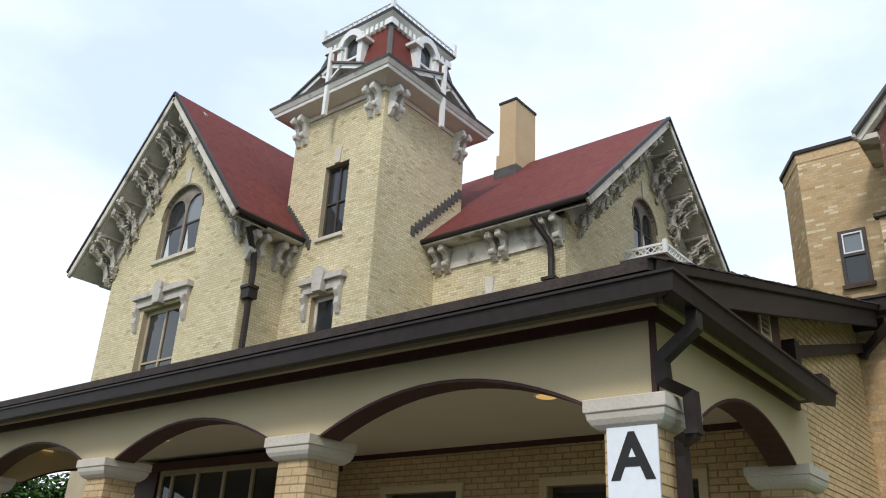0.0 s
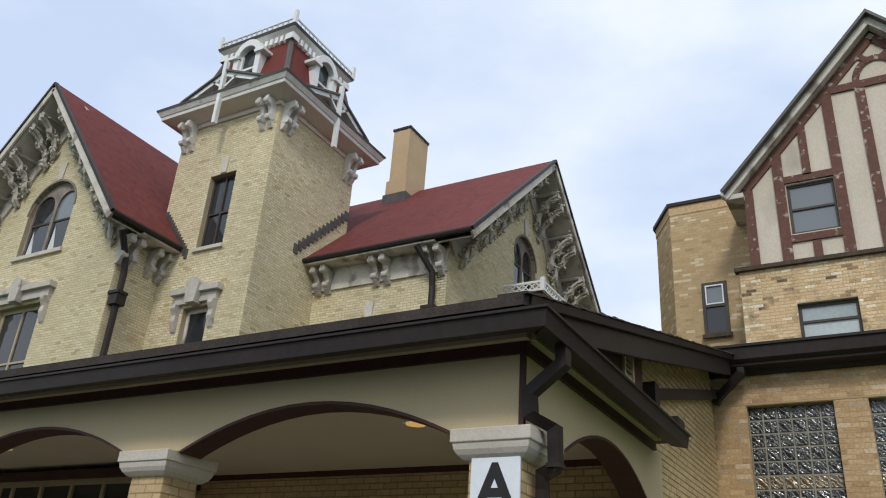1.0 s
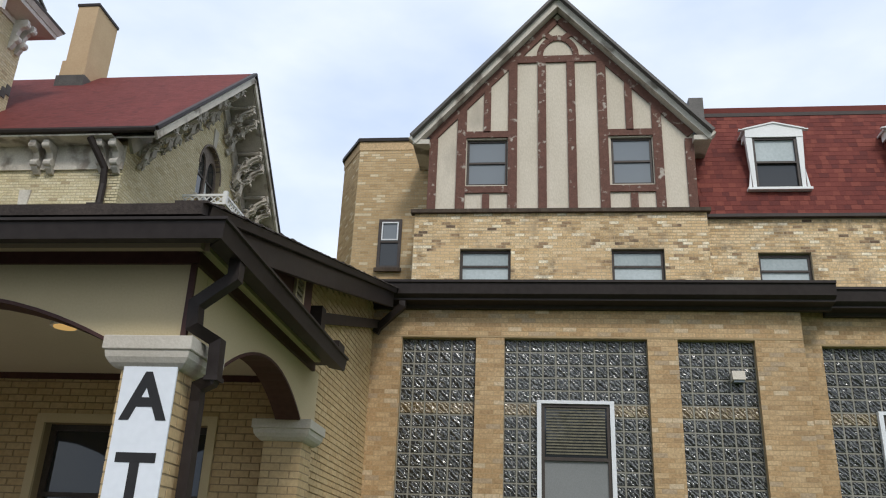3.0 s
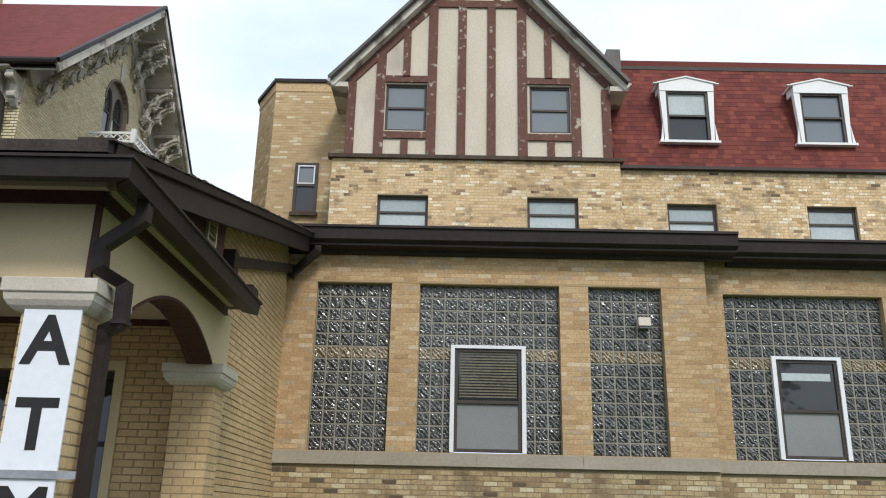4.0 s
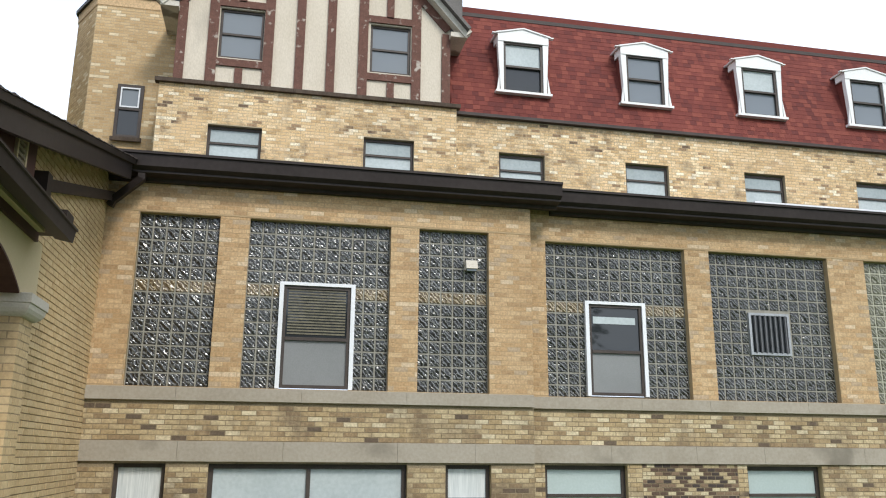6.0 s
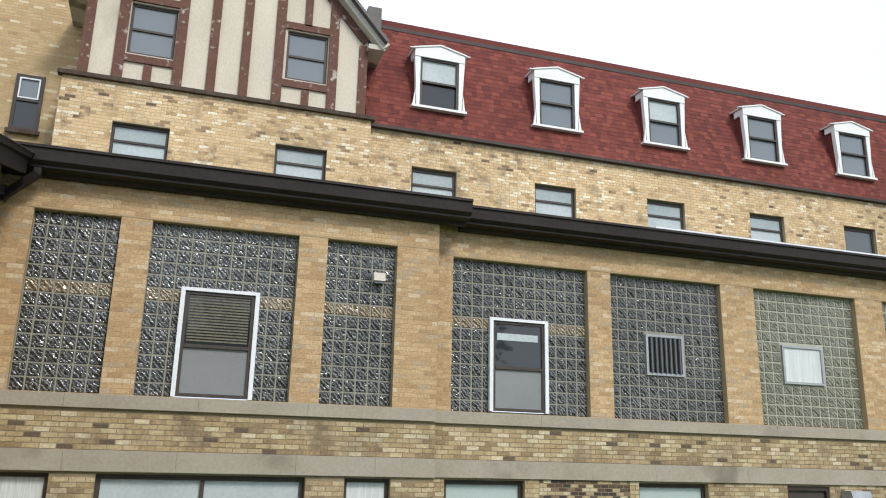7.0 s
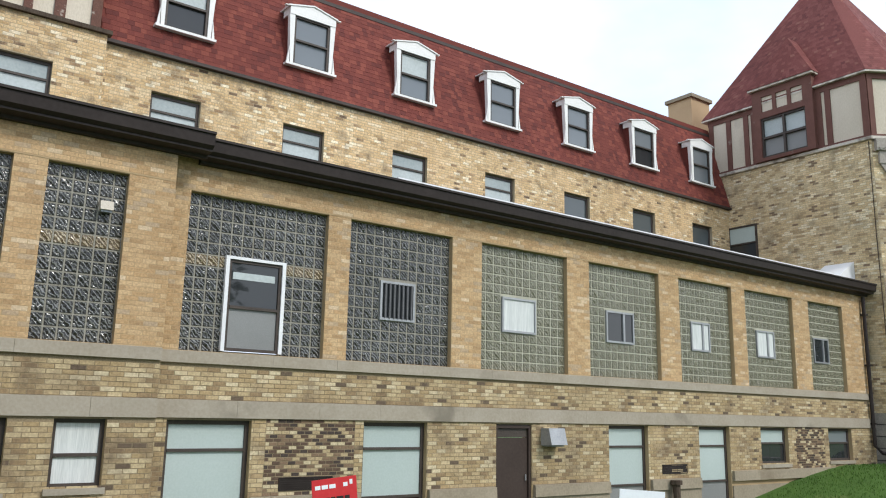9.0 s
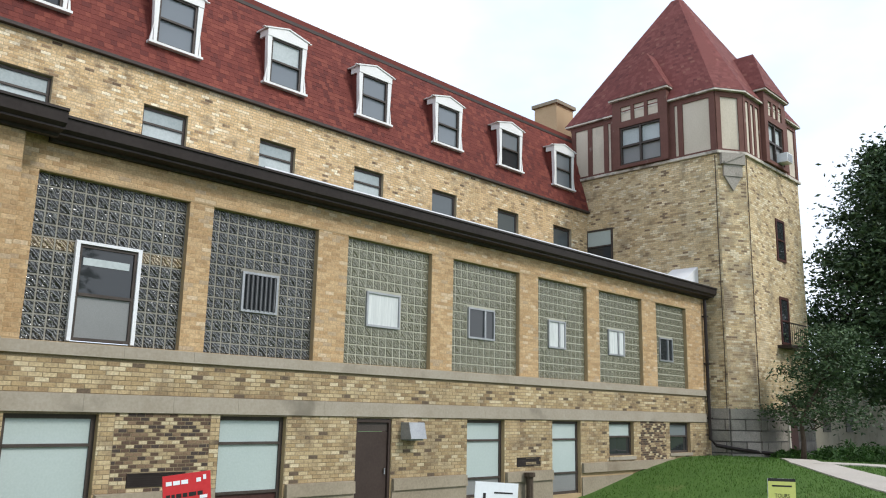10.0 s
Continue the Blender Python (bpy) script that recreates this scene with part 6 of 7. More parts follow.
c = thing("chimney", (-12.0, 18.7, 13.5), "painted tan brick chimney with thin dark cap", "chimney")
part("shaft", Mesh().box(-12.35, -11.75, 18.25, 19.35, 12.5, 16.2), chimney_paint, c)
part("plinth", Mesh().box(-12.41, -11.69, 18.19, 19.41, 13.2, 14.35), chimney_paint, c)
part("flashing", Mesh().box(-12.46, -11.64, 18.14, 19.46, 12.6, 13.85), lead, c)
part("cap", Mesh().box(-12.38, -11.72, 18.22, 19.38, 16.2, 16.28), brown_metal, c)
anchor(c)
# balcony on the side gable
b = thing("balcony", (-7.5, 18.9, 9.5), "little balcony with white lattice rail on a dark base", "balcony")
part("base", Mesh().box(-8.04, -6.98, 17.7, 20.2, 9.35, 9.72), brown_paint, b)
fq = Face((-8.04, 17.68), X, (0, -1))
fq2 = Face((-6.96, 17.68), (0, 1), (1, 0))
for f, L in ((fq, 1.08), (fq2, 2.5)):
    m = Mesh()
    f.box(m, 0, L, 0, 0.04, 9.93, 9.99); f.box(m, 0, L, 0, 0.04, 9.72, 9.77)
    part("rail", m, white_paint, b)
    n = int(L / 0.16)
    for k in range(n):
        u = L * k / n
        part("lattice", f.bar(Mesh(), (u, 9.76), (u + L / n, 9.94), 0.025, 0.005, 0.03), white_paint, b)
        part("lattice", f.bar(Mesh(), (u + L / n, 9.76), (u, 9.94), 0.025, 0.008, 0.033), white_paint, b)
part("corner_post", Mesh().box(-7.0, -6.9, 17.62, 17.72, 9.7, 10.06), white_paint, b)
anchor(b)


def villa_pipe(x, y, z0, z1, out):
    """Villa downpipe with hopper head and swan neck."""
    t = thing("downpipe", (x, y, z0), "dark iron downpipe with a hopper head on the villa", "downpipe", "villa downpipes")
    part("pipe", Mesh().tube([(x, y - 0.1, z0), (x, y - 0.1, z1 - 0.9), (x, y - 0.16, z1 - 0.55), (x - out, y - 0.5, z1)], 0.075), brown_metal, t)
    part("hopper", Mesh().box(x - 0.14, x + 0.14, y - 0.24, y + 0.02, z1 - 1.7, z1 - 1.45), brown_metal, t)
    part("collar", Mesh().box(x - 0.17, x + 0.17, y - 0.27, y + 0.02, z1 - 1.45, z1 - 1.38), brown_metal, t)
    return anchor(t)


villa_pipe(-8.35, RY, 5.5, 9.72, 0.25)
t = villa_pipe(-14.62, 11.6, 5.5, 9.72, -0.1)


# ---- porch ----
PF, PB, PX = 5.6, 9.1, -1.93
pw = 0.42
CAPZ = 3.09
fp = Face((0, PF), X, (0, -1))
fps = Face((PX, PF), (0, 1), (1, 0))
SLAB = 0.45
m = Mesh().box(-13.4, -1.52, 5.2, 9.45, -0.3, SLAB)
tagged(link("porch_floor", m, concrete), "raised concrete porch floor", "floor", kind="structure")
pcx = [PX - pw / 2 - 3.48 * k for k in range(4)]


def pillar(x, y, label, singles=False):
    t = thing("porch_pillar", (x, y, SLAB), label, "pillar", "porch pillars")
    h = pw / 2
    part("core", Mesh().box(x - h + 0.0065, x + h - 0.0065, y - h + 0.0065, y + h - 0.0065, SLAB, 2.95), mortar_dark, t)
    part("plinth", Mesh().box(x - h - 0.04, x + h + 0.04, y - h - 0.04, y + h + 0.04, SLAB, 0.88), limestone, t, "smooth cast-stone base")
    for o, u, n in (((x - h, y - h + 0.01), (1, 0), (0, -1)), ((x + h - 0.01, y - h), (0, 1), (1, 0)), ((x - h + 0.01, y + h), (0, -1), (-1, 0))):
        masonry(t, Face(o, u, n), 0, 2 * h, 0.885, 2.88, mats=porch_brick, course=0.0768, length=0.21, joint=0.011, proud=0.006, singles=(-1, 9, 0, 9), seed=int(x * 10), keep=60)
    m = Mesh()
    prof = [(0.0, 2.87), (0.02, 2.875), (0.035, 2.885), (0.062, 2.91), (0.083, 2.945), (0.09, 2.98), (0.09, 2.99), (0.102, 2.995), (0.105, 3.0), (0.105, CAPZ - 0.006), (0.10, CAPZ)]
    for (a, z0), (b, z1) in zip(prof, prof[1:]):
        m.hexa([(x - h - a, y - h - a, z0), (x + h + a, y - h - a, z0), (x + h + a, y + h + a, z0), (x - h - a, y + h + a, z0), (x - h - b, y - h - b, z1), (x + h + b, y - h - b, z1), (x + h + b, y + h + b, z1), (x - h - b, y + h + b, z1)])
    part("capital", m, cap_stone, t, "moulded cast-stone capital")
    return anchor(t)


for k, x in enumerate(pcx):
    pillar(x, PF + pw / 2, "tan brick porch pillar with cast-stone capital" + (" and hanging sign" if k == 0 else ""))
pillar(PX - pw / 2, 9.0, "tan brick porch pilaster with cast-stone base against the wall")
pillar(pcx[3], 9.0, "tan brick porch pilaster with cast-stone base against the wall")


def arched_beam(name, f, u0, u1, spans, label):
    t = link(name, slab(Mesh(), f, u0, u1, 3.085, 3.68, 0.24, [hole(a, b, 3.085, 3.42, -0.335) for a, b in spans]), stucco)
    tagged(t, label, "wall", kind="structure")
    for a, b in spans:
        m = Mesh()
        n = 20
        pts = [(a + (b - a) * (1 - math.cos(math.pi * k / n)) / 2, hole_top((a, b, 3.085, 3.42, -0.335), a + (b - a) * (1 - math.cos(math.pi * k / n)) / 2)) for k in range(n + 1)]
        for p, q in zip(pts, pts[1:]):
            m.hexa([f.at(p[0], 0.012, p[1] - 0.022), f.at(q[0], 0.012, q[1] - 0.022), f.at(q[0], -0.25, q[1] - 0.022), f.at(p[0], -0.25, p[1] - 0.022), f.at(p[0], 0.012, p[1] + 0.004), f.at(q[0], 0.012, q[1] + 0.004), f.at(q[0], -0.25, q[1] + 0.004), f.at(p[0], -0.25, p[1] + 0.004)])
        part("arch_trim", m, brown_paint, t, "dark brown arch lining")
    return t


arched_beam("wall_porch_front", fp, pcx[3] - 0.21, PX, [(pcx[k + 1] + 0.36, pcx[k] - 0.34) for k in range(3)], "cream stucco porch front with shallow arches")
arched_beam("wall_porch_side", fps, 0.25, 3.6, [(0.75, 3.0)], "cream stucco porch side with a shallow arch")
fpl = Face((pcx[3] - 0.21, PB), (0, -1), (-1, 0))
arched_beam("wall_porch_end", fpl, -0.1, 3.13, [(0.5, 2.75)], "cream stucco porch end with a shallow arch")
m = Mesh()
fp.box(m, pcx[3] - 0.3, PX + 0.02, -0.02, 0.035, 3.64, 3.73)
fps.box(m, -0.03, 3.3, -0.02, 0.035, 3.64, 3.73)
fp.box(m, PX - 0.03, PX + 0.012, -0.02, 0.012, 3.09, 3.64)
tagged(link("trim_porch_band", m, brown_paint), "dark brown band over the porch arches", "trim", kind="structure")
m = Mesh()
fp.box(m, pcx[3] - 0.3, PX + 0.06, -0.02, 0.10, 3.73, 3.825)
fps.box(m, -0.03, 3.25, -0.02, 0.10, 3.73, 3.825)
tagged(link("trim_porch_strip", m, stucco), "cream strip under the porch eave", "trim", kind="structure")
ceil = Mesh().box(pcx[3], PX - 0.1, PF + 0.245, PB, 3.62, 3.68)
tagged(link("ceiling", ceil, ceiling_paint), "cream painted porch ceiling", "ceiling", kind="structure")

# porch back wall
fpb = Face((0, PB), X, (0, -1))
doors = [hole(-8.4, -8.2, SLAB, 0.5), hole(-7.6, -6.35, SLAB, 3.06), hole(-4.98, -4.05, 1.5, 3.06), hole(-3.95, -3.08, SLAB, 3.06)]
pb = link("wall_porch_back", slab(Mesh(), fpb, -14, -2.12, -0.3, 3.66, 0.3, doors), mortar_dark)
tagged(pb, "tan brick wall at the back of the porch", "wall", kind="structure")
masonry(pb, fpb, -14, -2.12, SLAB, 3.6, doors, mats=porch_brick, course=0.0768, length=0.21, joint=0.012, proud=0.01, singles=(-5, -2, SLAB, 3.7), seed=91)
m = Mesh()
fpb.box(m, -14, -2.1, 0, 0.04, 3.55, 3.63)
tagged(link("trim_porch_ceiling", m, brown_paint), "dark brown moulding at the porch ceiling", "trim", kind="structure")
for h in doors[1:]:
    m = Mesh()
    fpb.box(m, h[0] - 0.1, h[0], 0, 0.035, h[2], h[3] + 0.1); fpb.box(m, h[1], h[1] + 0.1, 0, 0.035, h[2], h[3] + 0.1); fpb.box(m, h[0], h[1], 0, 0.035, h[3], h[3] + 0.1)
    w = sash(fpb, h[0], h[1], h[2], h[3], 0.12, dark_frame, pane_dark, pane_dark, [2.3], (), 0.07, "dark glazed opening with cream casing in the porch wall")
    part("casing", m, stucco, w, "cream casing")
    anchor(w)
fv = Face((0, 8.0), X, (0, -1))
vb = thing("porch_vestibule", (-10.3, 8.0, SLAB), "cream-framed glazed porch vestibule with dark brown header", "vestibule")
part("header", Mesh().box(-12.15, -8.5, 7.94, 9.08, 3.42, 3.54), brown_paint, vb)
part("side_panel", Mesh().box(-12.1, -11.55, 7.98, 9.08, SLAB, 3.42), brown_paint, vb)
part("end_panel", Mesh().box(-8.6, -8.55, 8.0, 9.08, SLAB, 3.42), tan_frame, vb)
anchor(vb)
sash(fv, -11.5, -8.6, SLAB, 3.42, 0.0, tan_frame, pane_dark, pane_dark, [2.45], [-11.15, -10.5, -9.85, -9.2], 0.08, "cream-framed row of dark vestibule windows")
for x, y in ((-3.74, 7.08), (-9.8, 6.83), (-12.58, 6.62)):
    t = thing("ceiling_light", (x, y, 3.6), "round recessed porch ceiling light", "light", "porch ceiling lights")
    part("trim_ring", Mesh().tube([(x, y, 3.595), (x, y, 3.625)], 0.13, 20), white_paint, t)
    warm = bpy.data.materials.new("warm_lens")
    warm.use_nodes = True
    p = warm.node_tree.nodes["Principled BSDF"]
    p.inputs["Base Color"].default_value = (0.6, 0.4, 0.15, 1)
    p.inputs["Emission Color"].default_value = (1.0, 0.62, 0.22, 1)
    p.inputs["Emission Strength"].default_value = 0.4 if x > -5 else 0.25
    part("lens", Mesh().tube([(x, y, 3.585), (x, y, 3.594)], 0.1, 20), warm, t)
    anchor(t)

# ---- porch eaves and lean-to roof ----
pg = thing("porch_gutter", (-7, 5.1, 3.8), "dark brown box gutter round the porch eave", "gutter", kind="structure")
def run(f, u0, u1, mit0, mit1, name, o):
    prof = [(0.09, 3.82), (o, 3.70), (o, 3.67), (o + 0.17, 3.635), (o + 0.19, 3.75), (o + 0.21, 3.755), (o + 0.21, 3.775), (0.09, 3.92)]
    a = [f.at(u0 + mit0 * d, d, z) for d, z in prof]
    b = [f.at(u1 + mit1 * d, d, z) for d, z in prof]
    m = Mesh()
    k = len(a)
    m.v = [tuple(q) for q in a + b]
    m.f = [tuple(range(k - 1, -1, -1)), tuple(range(k, 2 * k))] + [(i, (i + 1) % k, k + (i + 1) % k, k + i) for i in range(k)]
    part(name, m, brown_metal, pg)
run(fp, pcx[3] - 1.6, PX, 0, 0.745, "front_run", 0.34)
run(fps, 0.0, 3.25, -1.341, 0, "side_run", 0.20)
anchor(pg)
# lean-to roof rising to the wing
RZ = lambda y: 3.88 + 0.262 * (y - 5.05)
m = Mesh()
rx0, rx1 = pcx[3] - 1.6, -1.72
m.hexa([(rx0, 5.1, RZ(5.1) - 0.08), (rx1, 5.1, RZ(5.1) - 0.08), (rx1, 12.62, RZ(12.62) - 0.08), (rx0, 12.62, RZ(12.62) - 0.08), (rx0, 5.1, RZ(5.1)), (rx1, 5.1, RZ(5.1)), (rx1, 12.62, RZ(12.62)), (rx0, 12.62, RZ(12.62))])
lr = link("porch_roof", m, porch_shingle)
tagged(lr, "low-pitched dark shingle lean-to roof over the porch", "roof", kind="structure")
rr = random.Random(4)
m = Mesh()
y = 5.1
while y < 12.6:
    e = y + rr.uniform(0.1, 0.2)
    m.hexa([(rx1 - 0.2, y, RZ(y)), (rx1 + rr.uniform(0.035, 0.065), y, RZ(y)), (rx1 + 0.03, e, RZ(e)), (rx1 - 0.2, e, RZ(e)), (rx1 - 0.2, y, RZ(y) + 0.02), (rx1 + 0.03, y, RZ(y) + rr.uniform(0.012, 0.03)), (rx1 + 0.03, e, RZ(e) + 0.012), (rx1 - 0.2, e, RZ(e) + 0.012)])
    y = e
part("edge_shingles", m, porch_shingle, lr)
m = Mesh()
fq = Face((-1.75, 0), (0, 1), (1, 0))
part("rake_fascia", m.prism([fq.at(5.2, 0, RZ(5.2) - 0.05), fq.at(12.6, 0, RZ(12.6) - 0.02), fq.at(12.6, 0, RZ(12.6) - 0.31), fq.at(8.0, 0, RZ(8.0) - 0.30), fq.at(6.2, 0, RZ(6.2) - 0.28)], (-0.06, 0, 0)), brown_metal, lr, "wide dark brown fascia")
part("rake_lip", Mesh().prism([fq.at(5.2, 0.055, RZ(5.2) - 0.004), fq.at(12.6, 0.055, RZ(12.6) - 0.004), fq.at(12.6, 0.045, RZ(12.6) - 0.075), fq.at(5.2, 0.045, RZ(5.2) - 0.075)], (-0.05, 0, 0)), brown_metal, lr)
# gable triangle and side wall between porch and wing
fside = Face((-2.14, 0), (0, 1), (1, 0))
sw = link("wall_porch_flank", slab(Mesh(), fside, 8.85, 13.0, -0.3, 6.0, 0.11, (), lambda u: RZ(u) - 0.1), mortar_dark)
tagged(sw, "tan brick flank wall between porch and wing", "wall", kind="structure")
masonry(sw, fside, 8.85, 13.0, SLAB - 0.05, 5.9, (), lambda u: RZ(u) - 0.15, mats=porch_brick, course=0.0768, length=0.21, joint=0.012, proud=0.012, singles=(9.2, 12.9, 1.0, 5), seed=92)
part("footing", fside.box(Mesh(), 9.1, 13.0, 0, 0.05, -0.3, 0.4), concrete, sw)
tri = Mesh()
fside2 = Face((-2.0, 0), (0, 1), (1, 0))
tri.prism([fside2.at(5.7, 0, 3.7), fside2.at(8.85, 0, 3.7), fside2.at(8.85, 0, RZ(8.85) - 0.12), fside2.at(5.7, 0, RZ(5.7) - 0.12)], (-0.1, 0, 0))
tagged(link("wall_porch_gable", tri, brown_paint), "dark brown boarded triangle beside the porch roof", "wall", kind="structure")
lv = thing("louvre_vent", (-2.0, 8.55, 4.3), "small square louvred vent on dark boards", "vent")
m = Mesh()
fside2.box(m, 8.15, 8.19, 0, 0.03, 4.22, 4.55); fside2.box(m, 8.43, 8.47, 0, 0.03, 4.22, 4.55); fside2.box(m, 8.19, 8.43, 0, 0.03, 4.51, 4.55); fside2.box(m, 8.19, 8.43, 0, 0.03, 4.22, 4.26)
part("frame", m, stucco, lv)
for k in range(4):
    part("slat", fside2.box(Mesh(), 8.19, 8.43, 0.0, 0.02, 4.27 + k * 0.062, 4.30 + k * 0.062), concrete, lv)
anchor(lv)
m = Mesh()
m.prism([fside.at(9.3, 0.0, 4.44), fside.at(12.95, 0.0, 5.44), fside.at(12.95, 0.0, 5.30), fside.at(9.3, 0.0, 4.30)], (0.12, 0, 0))
fside.box(m, 9.12, 9.3, 0, 0.2, 4.22, 4.46)
fside.box(m, 9.0, 9.28, 0, 0.46, 3.80, 4.02)
tagged(link("trim_flank_ledge", m, brown_metal), "brown metal ledge on the flank wall", "trim", kind="structure")
# downpipe round the corner pillar
dp = thing("downpipe", (-1.7, 5.7, 0.5), "square dark brown downpipe round the porch pillar", "downpipe")
def duct(points, w=0.052, d=0.04, side=(0, 1, 0)):
    """A rectangular sheet-metal pipe with mitred bends; side: the way its broad face runs."""
    m = Mesh()
    pts, a = [Vector(q) for q in points], Vector(side).normalized()
    for i, q in enumerate(pts):
        e = (pts[i] - pts[i - 1]).normalized() if i else (pts[1] - pts[0]).normalized()
        g = (pts[i + 1] - pts[i]).normalized() if i < len(pts) - 1 else e
        ne, ng = e.cross(a).normalized(), g.cross(a).normalized()
        k = (ne + ng).normalized()
        k = k / max(0.5, k.dot(ne))
        m.v += [tuple(q + a * (w * su) + k * (d * sk)) for su, sk in ((-1, -1), (1, -1), (1, 1), (-1, 1))]
    for i in range(len(pts) - 1):
        for j in range(4):
            p, r = 4 * i + j, 4 * i + (j + 1) % 4
            m.f.append((p, r, r + 4, p + 4))
    n = 4 * len(pts)
    m.f += [(3, 2, 1, 0), (n - 4, n - 3, n - 2, n - 1)]
    return m
part("pipe", duct([(-1.61, 5.56, 3.72), (-1.61, 5.56, 3.52), (-1.865, 5.57, 3.33), (-1.865, 5.59, 3.17), (-1.735, 5.72, 3.10), (-1.735, 5.74, 2.84)]), brown_metal, dp)
part("lower_pipe", duct([(-1.735, 5.74, 2.87), (-1.75, 5.745, 2.83), (-1.86, 5.80, 2.80), (-1.865, 5.82, 2.70), (-1.865, 5.84, 0.6)], 0.048, 0.036), brown_metal, dp)
part("pipe_collar", Mesh().box(-1.785, -1.685, 5.678, 5.802, 2.83, 2.86), brown_metal, dp)
part("strap", Mesh().box(-2.36, -1.80, 5.545, 5.558, 1.82, 1.868), grey_metal, dp, "grey metal strap")
anchor(dp)
# elbow under the wing gutter
t = thing("downpipe", (-2.0, 12.8, 5.0), "short brown downpipe elbow under the wing gutter", "downpipe")
part("pipe", duct([(-1.62, 12.72, 5.68), (-1.62, 12.72, 5.60), (-2.02, 12.86, 5.28), (-2.06, 12.88, 5.2)], 0.06, 0.05), brown_metal, t)
anchor(t)

# ---- signs ----
def text(body, size, m, material, parent, name="lettering", align="CENTER", bold=0.0):
    cu = bpy.data.curves.new(name, "FONT")
    cu.body, cu.size, cu.align_x, cu.align_y, cu.extrude, cu.offset = body, size, align, "CENTER", 0.002, bold
    cu.materials.append(material)
    ob = new(name, cu)
    ob.parent = parent
    ob.matrix_local = m
    return ob


ATS = -2.115
sg = thing("pillar_sign", (ATS, 5.57, 1.2), "tall white sign panels with black capital letters strapped to a pillar", "sign")
part("panel", Mesh().box(ATS - 0.19, ATS + 0.19, 5.562, 5.578, 1.87, 2.905), sign_white, sg)
part("lower_panel", Mesh().box(ATS - 0.19, ATS + 0.19, 5.562, 5.578, 0.98, 1.83), sign_white, sg)
for x, z in ((-0.17, 2.9), (0.17, 2.9)):
    part("screw", Mesh().tube([(ATS + x, 5.555, z), (ATS + x, 5.563, z)], 0.008, 8), grey_metal, sg)
for ch_, z in (("A", 2.67), ("T", 2.135), ("M", 1.594)):
    text(ch_, 0.44, pose(ATS, 5.56, z, 90, 0, 0), sign_black, sg, bold=0.012)
text("ATM", 0.10, pose(ATS + 0.02, 5.56, 1.352, 90, 0, 0), sign_black, sg, bold=0.003)
text("SPONSOR", 0.055, pose(ATS + 0.02, 5.56, 1.262, 90, 0, 0), sign_black, sg, bold=0.001)
anchor(sg)


def yard_sign(x, y, w, h, z, turn, lean, panel, label):
    g = ground_z(x, y)
    t = thing("yard_sign", (x, y, g), label, "sign", "yard signs")
    t.rotation_euler = (0, radians(lean), radians(turn))
    part("panel", Mesh().box(-w / 2, w / 2, -0.006, 0.006, z - g, z - g + h), panel, t)
    for s in (-1, 1):
        part("stake", Mesh().tube([(s * w * 0.3, 0.012, -0.1), (s * w * 0.3, 0.012, z - g + 0.1)], 0.006, 6), grey_metal, t)
    return t


def bars(t, rows, mat, g):
    for x0, x1, z0, z1 in rows:
        part("printed_bar", Mesh().box(x0, x1, -0.0095, -0.0065, z0 - g, z1 - g), mat, t)


g = ground_z(1.26, 10)
t = yard_sign(1.26, 10.0, 0.29, 0.66, 0.32, 2, 2, sign_white, "white yard sign with black print on the lawn")
for s, z, q in (("Let's celebrate", 0.90, 0.042), ("great years", 0.77, 0.052), ("of the arts and history", 0.66, 0.028)):
    text(s, q, pose(0.01, -0.0075, z - g, 90, 0, 0), sign_black, t)
bars(t, [(-0.12, -0.075, 0.74, 0.82), (-0.02, 0.05, 0.50, 0.56), (-0.10, 0.10, 0.37, 0.385)], sign_black, g)
g = ground_z(6.1, 10)
t = yard_sign(6.15, 10.0, 0.62, 0.70, 0.08, -8, -6, sign_red, "red yard sign with white print and black code panel")
rs = random.Random(12)
for z, h, x1 in ((0.68, 0.05, 0.02), (0.52, 0.05, 0.20), (0.40, 0.034, 0.24), (0.21, 0.04, 0.26), (0.14, 0.03, 0.26)):
    x = -0.27
    while x < x1:
        e = min(x1, x + rs.uniform(0.04, 0.11))
        bars(t, [(x, e, z - h / 2, z + h / 2)], sign_black if z == 0.52 else sign_white, g)
        x = e + 0.018
bars(t, [(0.16, 0.26, 0.30, 0.37), (0.16, 0.26, 0.45, 0.49), (0.12, 0.18, 0.66, 0.71), (0.21, 0.25, 0.68, 0.74)], sign_white, g)
g = ground_z(11.2, 9)
t = yard_sign(10.75, 9.0, 0.8, 0.5, 0.03, -18, 4, sign_white, "white yard sign with grey drawing")
bars(t, [(-0.25, -0.2, 0.1, 0.36), (-0.05, 0.3, 0.36, 0.385)], sign_black, g)
sx, sy = 13.6, 5.6
g = ground_z(sx, sy)
t = yard_sign(sx, sy, 0.5, 0.66, 0.04 + g, -30, 2, sign_white, "yellow and white yard sign on the lawn")
part("heading_panel", Mesh().box(-0.25, 0.25, -0.008, -0.0065, 0.40, 0.655), sign_green, t)
part("top_strip", Mesh().box(-0.25, 0.25, -0.0085, -0.0065, 0.655, 0.70), sign_black, t)
text("TOURS", 0.085, pose(0, -0.009, 0.44, 90, 0, 0), sign_black, t)
text("Saturday 2-4pm", 0.062, pose(0, -0.0075, 0.34, 90, 0, 0), sign_black, t)
bars(t, [(-0.18, 0.18, 0.575 + g, 0.60 + g), (-0.2, 0.2, 0.22 + g, 0.26 + g)], sign_black, g)

